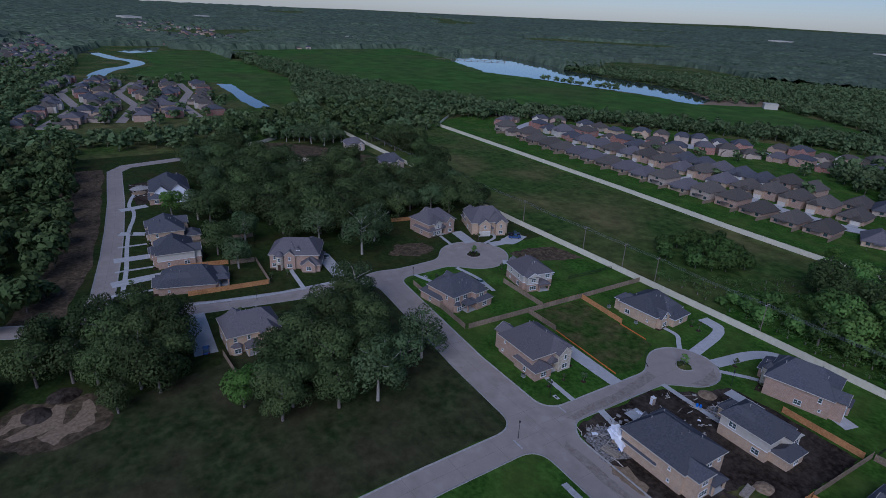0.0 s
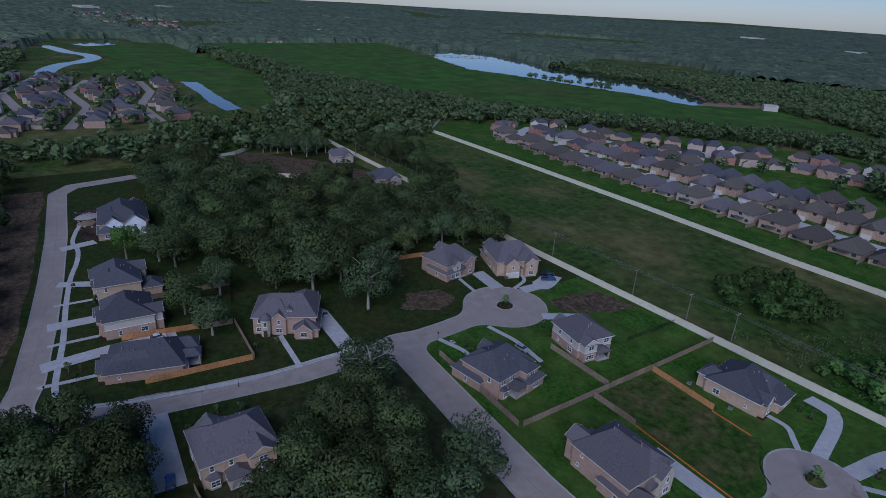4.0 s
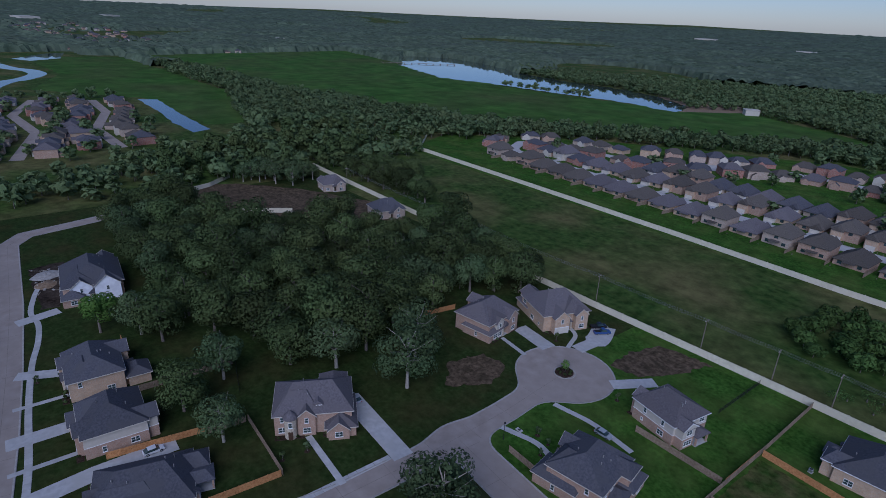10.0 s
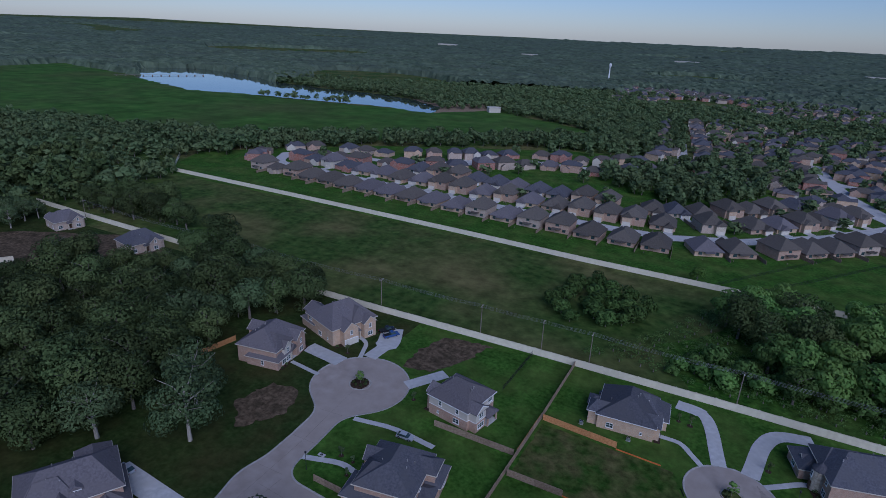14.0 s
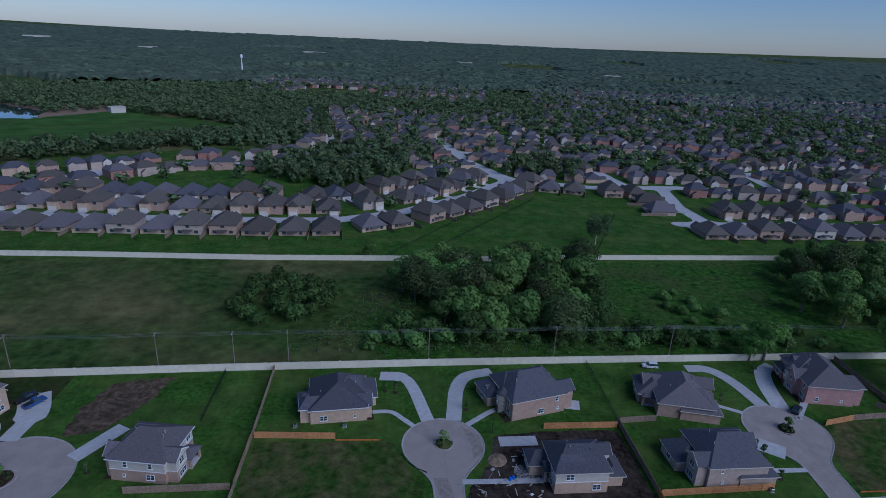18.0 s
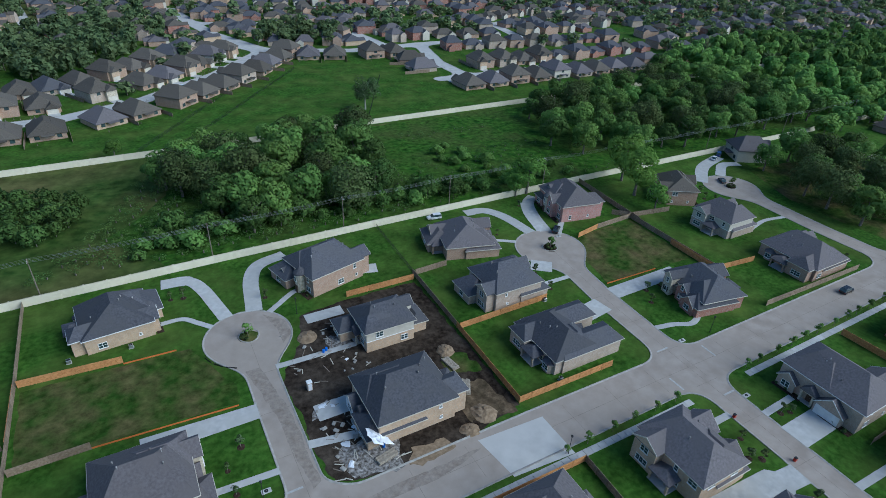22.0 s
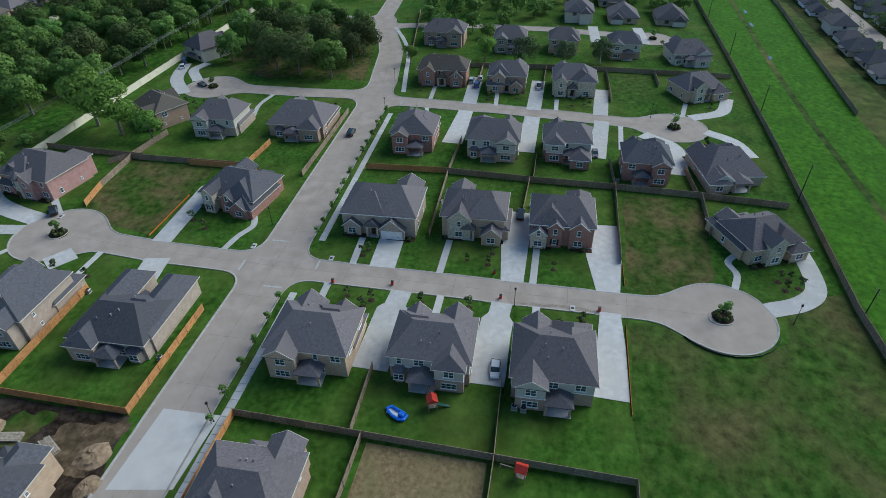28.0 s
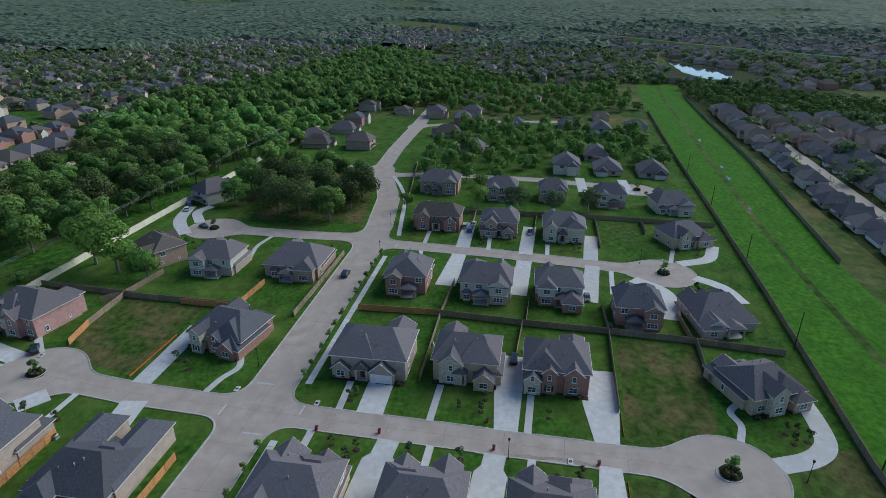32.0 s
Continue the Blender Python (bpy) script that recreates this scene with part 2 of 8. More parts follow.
M["wall"] = mat("cream_precast_concrete", (0.66, 0.61, 0.46), (0.75, 0.70, 0.54), 0.8, 0.85, 0.1, (0.69, 0.64, 0.49), 0.1, spread=0.04)
M["fence"] = mat("weathered_cedar", (0.21, 0.155, 0.105), (0.31, 0.24, 0.17), 2.0, 0.9, 0.3, spread=0.15)
M["fence_new"] = mat("new_orange_cedar", (0.42, 0.195, 0.07), (0.55, 0.285, 0.115), 2.0, 0.85, 0.3, spread=0.12)
M["fence_dark"] = mat("black_metal_rail", (0.012, 0.012, 0.013), (0.025, 0.025, 0.027), 3.0, 0.5, 0.0)
M["roof"] = mat("grey_brown_shingles", (0.116, 0.105, 0.109), (0.160, 0.146, 0.152), 2.2, 0.9, 0.4, (0.142, 0.128, 0.129), 0.25, spread=0.15, spec=0.12)
M["roof_dark"] = mat("charcoal_shingles", (0.072, 0.073, 0.084), (0.108, 0.108, 0.122), 2.2, 0.9, 0.4, (0.096, 0.095, 0.101), 0.25, spread=0.15, spec=0.12)
M["roof_brown"] = mat("brown_shingles", (0.088, 0.078, 0.066), (0.130, 0.115, 0.098), 2.2, 0.9, 0.4, (0.112, 0.098, 0.082), 0.25, spread=0.2, spec=0.12)
M["tan"] = brick_mat("tan_brick", (0.44, 0.30, 0.185), (0.54, 0.38, 0.25), (0.48, 0.41, 0.32))
M["brown"] = brick_mat("brown_brick", (0.34, 0.21, 0.145), (0.44, 0.29, 0.205), (0.42, 0.35, 0.28))
M["red"] = brick_mat("red_brick", (0.30, 0.12, 0.085), (0.38, 0.17, 0.12), (0.36, 0.30, 0.26))
M["pink"] = brick_mat("rose_brick", (0.42, 0.19, 0.16), (0.50, 0.25, 0.21), (0.42, 0.36, 0.33))
M["greybrick"] = brick_mat("grey_brick", (0.38, 0.29, 0.22), (0.47, 0.37, 0.29), (0.45, 0.40, 0.34))
M["stone"] = mat("pale_stone_veneer", (0.40, 0.34, 0.25), (0.62, 0.55, 0.43), 1.8, 0.9, 0.4)
M["siding"] = mat("beige_lap_siding", (0.50, 0.46, 0.38), (0.55, 0.51, 0.43), 1.0, 0.8, 0.05)
M["white"] = mat("white_trim_paint", (0.70, 0.70, 0.68), (0.80, 0.80, 0.78), 1.0, 0.6, 0.02)
M["cream"] = mat("cream_trim_paint", (0.55, 0.51, 0.43), (0.63, 0.59, 0.50), 1.0, 0.6, 0.02)
M["wrap"] = mat("white_house_wrap", (0.66, 0.68, 0.72), (0.80, 0.82, 0.85), 0.6, 0.5, 0.1)
# Dark glass; a cyan reflection is put into its lighter teal base colour.
M["glass"] = mat("teal_reflection_glass", (0.030, 0.050, 0.052), (0.060, 0.095, 0.098), 0.5, 0.12, 0.0, spec=0.6)
M["door"] = mat("dark_stained_door", (0.06, 0.035, 0.022), (0.10, 0.06, 0.04), 3.0, 0.5, 0.1)
M["dark"] = mat("dark_metal", (0.015, 0.015, 0.016), (0.030, 0.030, 0.032), 4.0, 0.45, 0.0)
M["rubber"] = mat("black_rubber", (0.012, 0.012, 0.012), (0.022, 0.022, 0.022), 5.0, 0.8, 0.05)
M["steel"] = mat("galvanised_steel", (0.42, 0.43, 0.44), (0.55, 0.56, 0.57), 2.0, 0.4, 0.05, metal=0.8)
M["pole"] = mat("weathered_pole_wood", (0.16, 0.13, 0.10), (0.26, 0.22, 0.18), 2.0, 0.9, 0.3)
M["bark"] = mat("grey_bark", (0.12, 0.10, 0.08), (0.24, 0.21, 0.18), 3.0, 0.95, 0.5)
M["pale_bark"] = mat("pale_smooth_bark", (0.30, 0.27, 0.22), (0.44, 0.41, 0.35), 3.0, 0.95, 0.4)
M["leaf"] = leaf_mat("broadleaf_foliage", (0.043, 0.065, 0.021), (0.106, 0.145, 0.050), 0.42, 0.16)
M["leaf_light"] = leaf_mat("light_green_foliage", (0.110, 0.215, 0.046), (0.215, 0.345, 0.096), 0.34, 0.4)
M["leaf_mid"] = leaf_mat("thicket_foliage", (0.058, 0.112, 0.026), (0.118, 0.196, 0.054), 0.3, 0.3)
M["leaf_pale"] = leaf_mat("pale_foliage", (0.066, 0.104, 0.042), (0.126, 0.178, 0.076), 0.25, 0.2)
M["leaf_bright"] = leaf_mat("bright_foliage", (0.115, 0.215, 0.040), (0.190, 0.310, 0.070), 0.2, 0.4)
# Distance haze is put into these two colours, lifting them paler.
M["far_leaf"] = leaf_mat("hazed_foliage", (0.090, 0.132, 0.052), (0.164, 0.222, 0.098), 0.3, 0.34)
M["far_canopy"] = mat("hazed_canopy", (0.060, 0.086, 0.052), (0.122, 0.158, 0.098), 0.05, 0.9, 0.0, (0.082, 0.105, 0.072), 0.006, mottle=0.35, mottle_scale=0.02, spec=0.05)
M["water"] = mat("lake_water", (0.030, 0.045, 0.050), (0.045, 0.060, 0.062), 0.05, 0.04, 0.0, spec=0.8)
M["red_plastic"] = mat("red_plastic", (0.42, 0.03, 0.02), (0.52, 0.05, 0.03), 2.0, 0.4, 0.0)
M["blue_vinyl"] = mat("blue_vinyl", (0.02, 0.14, 0.60), (0.03, 0.20, 0.72), 2.0, 0.35, 0.0)
M["green_plastic"] = mat("dark_green_plastic", (0.01, 0.07, 0.05), (0.015, 0.10, 0.07), 2.0, 0.4, 0.0)
M["orange_mesh"] = mat("orange_silt_barrier", (0.50, 0.13, 0.03), (0.62, 0.18, 0.05), 2.0, 0.7, 0.0)
M["lens"] = mat("clear_lamp_lens", (0.6, 0.6, 0.58), (0.7, 0.7, 0.68), 2.0, 0.2, 0.0)
M["tail"] = mat("red_lamp_lens", (0.35, 0.02, 0.02), (0.42, 0.03, 0.03), 2.0, 0.25, 0.0)
PAINT = {}
for pname, pc in (("black", (0.012, 0.012, 0.014)), ("white", (0.62, 0.63, 0.64)), ("silver", (0.36, 0.38, 0.40)), ("blue", (0.03, 0.07, 0.20)), ("grey", (0.10, 0.105, 0.11)), ("red", (0.25, 0.02, 0.02))):
    PAINT[pname] = mat(pname + "_car_paint", pc, tuple(min(1, c * 1.15 + 0.004) for c in pc), 1.0, 0.25, 0.0, spec=0.6)


# ---- mesh helpers ----
def to_mesh(name, bm, material, smooth=False):
    me = bpy.data.meshes.new(name)
    bm.normal_update()
    bm.to_mesh(me)
    bm.free()
    if smooth:
        for p in me.polygons:
            p.use_smooth = True
    if material:
        me.materials.append(material)
    return me


def part(name, bm, material, parent=None, label="", at=None, smooth=False):
    """Links a bmesh, or a ready mesh, as one object under a thing or a part."""
    me = bm if isinstance(bm, bpy.types.Mesh) else to_mesh(name, bm, material, smooth)
    ob = new(name, me)
    if parent:
        ob.parent = parent
    if at is not None:
        ob.matrix_basis = at
    if label:
        ob["label"] = label
    return ob


def empty(name, m, label, category, group="", kind=""):
    ob = new(name)
    ob.empty_display_size = 0.5
    ob.matrix_basis = m
    return tagged(ob, label, category, group, kind)


def flat_mesh(name, verts, faces, material):
    me = bpy.data.meshes.new(name)
    me.from_pydata(verts, [], faces)
    me.validate()
    me.update()
    if material:
        me.materials.append(material)
    return me


def box(bm, x0, x1, y0, y1, z0, z1):
    v = [bm.verts.new((x, y, z)) for z in (z0, z1) for y in (y0, y1) for x in (x0, x1)]
    for f in ((0, 2, 3, 1), (4, 5, 7, 6), (0, 1, 5, 4), (2, 6, 7, 3), (0, 4, 6, 2), (1, 3, 7, 5)):
        bm.faces.new([v[i] for i in f])
    return v


def bx(*a):
    bm = bmesh.new()
    box(bm, *a)
    return bm


def soft_box(x0, x1, y0, y1, z0, z1, r=0.04):
    bm = bx(x0, x1, y0, y1, z0, z1)
    bmesh.ops.bevel(bm, geom=bm.edges[:], offset=r, segments=1, affect="EDGES")
    return bm


def tube(bm, pts, radii, n=6, cap=True):
    """A tapered tube along points."""
    rings = []
    for i, p in enumerate(pts):
        p = Vector(p)
        d = Vector(pts[min(i + 1, len(pts) - 1)]) - Vector(pts[max(i - 1, 0)])
        q = d.to_track_quat("Z", "Y")
        rings.append([bm.verts.new(p + q @ Vector((math.cos(a) * radii[i], math.sin(a) * radii[i], 0))) for a in (2 * math.pi * k / n for k in range(n))])
    for a, b in zip(rings, rings[1:]):
        for k in range(n):
            bm.faces.new((a[k], a[(k + 1) % n], b[(k + 1) % n], b[k]))
    if cap:
        bm.faces.new(rings[0][::-1])
        bm.faces.new(rings[-1])


def inside(poly, x, y):
    hit = False
    for (x0, y0), (x1, y1) in zip(poly, poly[1:] + poly[:1]):
        if (y0 > y) != (y1 > y) and x < (x1 - x0) * (y - y0) / (y1 - y0) + x0:
            hit = not hit
    return hit


def ribbon(pts, width, z, closed=False):
    """A flat strip along points, with a little thickness."""
    bm = bmesh.new()
    rows = []
    for i, p in enumerate(pts):
        a, b = Vector(pts[max(i - 1, 0)]), Vector(pts[min(i + 1, len(pts) - 1)])
        d = (b - a).normalized()
        w = width[i] if isinstance(width, (list, tuple)) else width
        nrm = Vector((-d.y, d.x)) * (w / 2)
        c = Vector(p)
        rows.append([bm.verts.new((*(c + nrm), z)), bm.verts.new((*(c - nrm), z)), bm.verts.new((*(c - nrm), z - 0.06)), bm.verts.new((*(c + nrm), z - 0.06))])
    for r, s in zip(rows, rows[1:]):
        for k in range(4):
            bm.faces.new((r[k], r[(k + 1) % 4], s[(k + 1) % 4], s[k]))
    bm.faces.new(rows[0])
    bm.faces.new(rows[-1][::-1])
    bmesh.ops.recalc_face_normals(bm, faces=bm.faces[:])
    return bm


def curve_pts(ctrl, n=8):
    """A smooth line through a few points (Catmull-Rom)."""
    c = [Vector(p) for p in ctrl]
    c = [c[0] * 2 - c[1]] + c + [c[-1] * 2 - c[-2]]
    out = []
    for i in range(1, len(c) - 2):
        for k in range(n):
            t = k / n
            out.append(tuple(0.5 * ((2 * c[i]) + (c[i + 1] - c[i - 1]) * t + (2 * c[i - 1] - 5 * c[i] + 4 * c[i + 1] - c[i + 2]) * t * t + (3 * c[i] - c[i - 1] - 3 * c[i + 1] + c[i + 2]) * t**3)))
    out.append(tuple(c[-2]))
    return out


def patch(name, poly, z, material, label, kind="structure", wobble=0.0, cat="ground"):
    """A flat area of ground with a slightly uneven outline."""
    pts = []
    small = max(p[0] for p in poly) - min(p[0] for p in poly) < 45
    for (x0, y0), (x1, y1) in zip(poly, poly[1:] + poly[:1]):
        n = max(1, int(math.hypot(x1 - x0, y1 - y0) / (1.2 if small else 6))) if wobble else 1
        for k in range(n):
            x, y = x0 + (x1 - x0) * k / n, y0 + (y1 - y0) * k / n
            o = noise.noise_vector(Vector((x * 0.09, y * 0.09, 3.3))) * wobble
            if small and wobble:
                o = o + noise.noise_vector(Vector((x * 0.45, y * 0.45, 7.1))) * min(1.6, wobble)
            pts.append((x + o.x, y + o.y))
    tris = geometry.tessellate_polygon([[Vector((x, y, 0)) for x, y in pts]])
    bm = bmesh.new()
    vs = [bm.verts.new((x, y, z)) for x, y in pts]
    for a, b, c in tris:
        up = (pts[b][0] - pts[a][0]) * (pts[c][1] - pts[a][1]) - (pts[b][1] - pts[a][1]) * (pts[c][0] - pts[a][0])
        if abs(up) > 1e-4:
            bm.faces.new((vs[a], vs[b], vs[c]) if up > 0 else (vs[a], vs[c], vs[b]))
    return tagged(part(name, bm, material), label, cat, kind=kind)

# ---- ground: one sheet to the horizon ----
def far_rise(x, y):
    """The land swells a little toward the horizon."""
    return 66.0 * max(0.0, (math.hypot(x, y) - 1700) / 3100) ** 1.3


gbm = bmesh.new()
bmesh.ops.create_grid(gbm, x_segments=96, y_segments=96, size=4900)
for gv in gbm.verts:
    gv.co.z = far_rise(gv.co.x, gv.co.y)
tagged(part("ground", gbm, M["field"]), "rough green and olive grassland reaching the horizon", "ground", kind="structure")

WALL_Y, FAR_Y = 36.4, 127.0
patch("lawn_ground", [(-160, -195), (110, -195), (420, -192), (420, WALL_Y), (-150, WALL_Y), (-160, -20)], 0.02, M["lawn"], "mown green lawns between the houses", wobble=0.0, cat="lawn")
patch("lawn_ground", [(-362, FAR_Y), (480, FAR_Y), (480, 560), (60, 560), (-60, 420), (-160, 390), (-300, 300), (-396, 190)], 0.02, M["lawn"], "lawns of the subdivision behind the far concrete wall", cat="lawn")
patch("lawn_ground", [(-330, -200), (-46, -200), (-60, -120), (-84, -110), (-86, -60), (-100, -56), (-100, 38), (-150, WALL_Y), (-330, 30)], 0.0235, M["lawn_dull"], "coarse lawns beside the wood with shade toned into their colour", cat="lawn")
patch("field_growth", [(-8, WALL_Y + 1), (480, WALL_Y + 1), (480, FAR_Y - 1), (70, FAR_Y - 1), (30, 112), (-2, 92), (-24, 62)], 0.022, M["field_green"], "lush green weeds between the two concrete walls", wobble=4.0, cat="field")
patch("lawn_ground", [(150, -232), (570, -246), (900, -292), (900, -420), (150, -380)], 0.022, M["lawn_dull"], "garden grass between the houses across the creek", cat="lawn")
patch("meadow", [(-1250, 120), (-900, 170), (-620, 190), (-430, 245), (-250, 370), (-130, 470), (-190, 540), (-330, 610), (-440, 525), (-640, 500), (-960, 560), (-1350, 640)], 0.03, M["meadow"], "wide green meadow below the lake", wobble=6, cat="meadow")
patch("meadow", [(-1250, -40), (-960, -20), (-800, -70), (-700, 20), (-520, 30), (-520, 60), (-700, 120), (-1200, 110)], 0.03, M["meadow"], "green meadow between the canal and the ponds", wobble=5, cat="meadow")
patch("creek_bank", [(-60, -190), (93, -184), (250, -190), (560, -206), (650, -216), (655, -256), (570, -246), (320, -231), (195, -219), (60, -215), (-60, -215)], 0.03, M["creek"], "bright green mown banks of a drainage creek", cat="bank")
cr_pts = curve_pts([(60, -203), (190, -203), (300, -209), (420, -217), (560, -226), (640, -236)], 10)
tagged(part("creek_channel", ribbon(cr_pts, 2.2, 0.05), M["field"]), "damp dark channel along the creek bottom", "creek", kind="structure")
for i, (px, py, pl) in enumerate(((383, -217, 3.5), (318, -213, 3), (296, -210.5, 3.4), (250, -206.5, 2.4))):
    tagged(part("creek_water", ribbon(curve_pts([(px - pl, py), (px, py - 0.6), (px + pl, py - 0.4)], 4), [0.3] + [1.2, 1.6, 1.3, 0.9, 1.4, 1.1, 0.8] + [0.3], 0.10), M["water"]), "pale pool of standing water in the creek", "water", kind="structure")

# ---- roads: one concrete surface with rounded kerb returns ----
CDS = [(-96, -8.8, 14.5), (2.9, -1.2, 10.3), (96.6, 0.8, 11.0), (89.4, -155, 10.3), (178, -158.6, 10.4), (192, 7.5, 10.5), (269, -163, 8.5)]
ROADS = [
    ([(-92, -53), (-60, -55), (-30, -57), (0, -57.2), (50, -57.2), (100, -57.6), (180, -57), (205, -55.6), (240, -50.6), (262, -43.5), (285, -35.5), (330, -32.8), (395, -32), (470, -30)], [5.0, 5.0, 5.2, 5.6, 5.7, 5.5, 5.3, 5.2, 5.0, 4.6, 4.3, 4.3, 4.6, 4.4]),
    ([(-96, -8.8), (-93.6, -36), (-92.8, -65), (-93.5, -85), (-98.5, -118), (-105, -148)], 3.9),
    ([(2.9, 0), (2.5, -25), (2.3, -56)], 3.4),
    ([(4, -56), (5, -90), (7, -125), (8, -190)], 4.2),
    ([(96.6, 0.8), (93.4, -28), (92.2, -58), (91.2, -98), (90.6, -115), (90.1, -136), (89.4, -155)], 3.7),
    ([(188, -57), (185.5, -100), (182, -130), (178, -158.6)], 3.6),
    ([(192, -54), (191, -30), (192, 7.5)], 3.7),
    ([(-116, -205), (-111, -178), (-104, -160), (-104.5, -150.4), (-123, -145), (-156, -140.3), (-188, -136.6), (-230, -132.6), (-268, -130.2), (-292, -128.6), (-303, -121.5), (-306, -108), (-312, -84)], 3.8),
    ([(275, -42), (280, -70), (278, -120), (270, -163)], 3.4),
    ([(395, -31), (420, -75), (428, -130)], 3.6),
    ([(285, -38), (286, -12), (282, 12)], 3.6),
]


def road_sdf(px, py, roads, rounds, k):
    """Signed distance to the road edge, with fillets where roads meet."""
    out = np.full(px.shape, 1e3)

    def blend(a, b, k):
        h = np.clip(0.5 + 0.5 * (b - a) / k, 0, 1)
        return b + (a - b) * h - k * h * (1 - h)

    for pts, half in roads:
        d = np.full(px.shape, 1e3)
        hw = half if isinstance(half, list) else [half] * len(pts)
        for (x0, y0), (x1, y1), h0, h1 in zip(pts, pts[1:], hw, hw[1:]):
            vx, vy = x1 - x0, y1 - y0
            t = np.clip(((px - x0) * vx + (py - y0) * vy) / (vx * vx + vy * vy), 0, 1)
            d = np.minimum(d, np.hypot(px - x0 - t * vx, py - y0 - t * vy) - h0 - t * (h1 - h0))
        out = blend(out, d, k)
    for cx, cy, r in rounds:
        out = blend(out, np.hypot(px - cx, py - cy) - r, k)
    return out


def contour(x0, x1, y0, y1, step, roads, rounds, k=7.0):
    """Surface and edge of the area where road_sdf is negative."""
    xs, ys = np.arange(x0, x1, step), np.arange(y0, y1, step)
    gx, gy = np.meshgrid(xs, ys)
    s = road_sdf(gx, gy, roads, rounds, k)
    neg = s < 0
    verts, faces, edges, seen = [], [], [], {}

    def vid(key, x, y):
        if key not in seen:
            seen[key] = len(verts)
            verts.append((x, y))
        return seen[key]

    full = neg[:-1, :-1] & neg[1:, :-1] & neg[:-1, 1:] & neg[1:, 1:]
    some = (neg[:-1, :-1] | neg[1:, :-1] | neg[:-1, 1:] | neg[1:, 1:]) & ~full
    for j in np.nonzero(full.any(1))[0]:
        row = full[j]
        i = 0
        while i < len(row):
            if row[i]:
                k = i
                while k + 1 < len(row) and row[k + 1]:
                    k += 1
                faces.append([vid((i, j), xs[i], ys[j]), vid((k + 1, j), xs[k + 1], ys[j]), vid((k + 1, j + 1), xs[k + 1], ys[j + 1]), vid((i, j + 1), xs[i], ys[j + 1])])
                i = k + 1
            else:
                i += 1
    for j, i in zip(*np.nonzero(some)):
        ring = [(i, j), (i + 1, j), (i + 1, j + 1), (i, j + 1)]
        poly, cross = [], []
        for a, b in zip(ring, ring[1:] + ring[:1]):
            sa, sb = s[a[1], a[0]], s[b[1], b[0]]
            if sa < 0:
                poly.append(vid(a, xs[a[0]], ys[a[1]]))
            if (sa < 0) != (sb < 0):
                t = sa / (sa - sb)
                key = ("e", *min(a, b), *max(a, b))
                v = vid(key, xs[a[0]] + t * (xs[b[0]] - xs[a[0]]), ys[a[1]] + t * (ys[b[1]] - ys[a[1]]))
                poly.append(v)
                cross.append(v)
        if len(poly) > 2:
            faces.append(poly)
        if len(cross) == 2:
            edges.append(cross)
    return verts, faces, edges




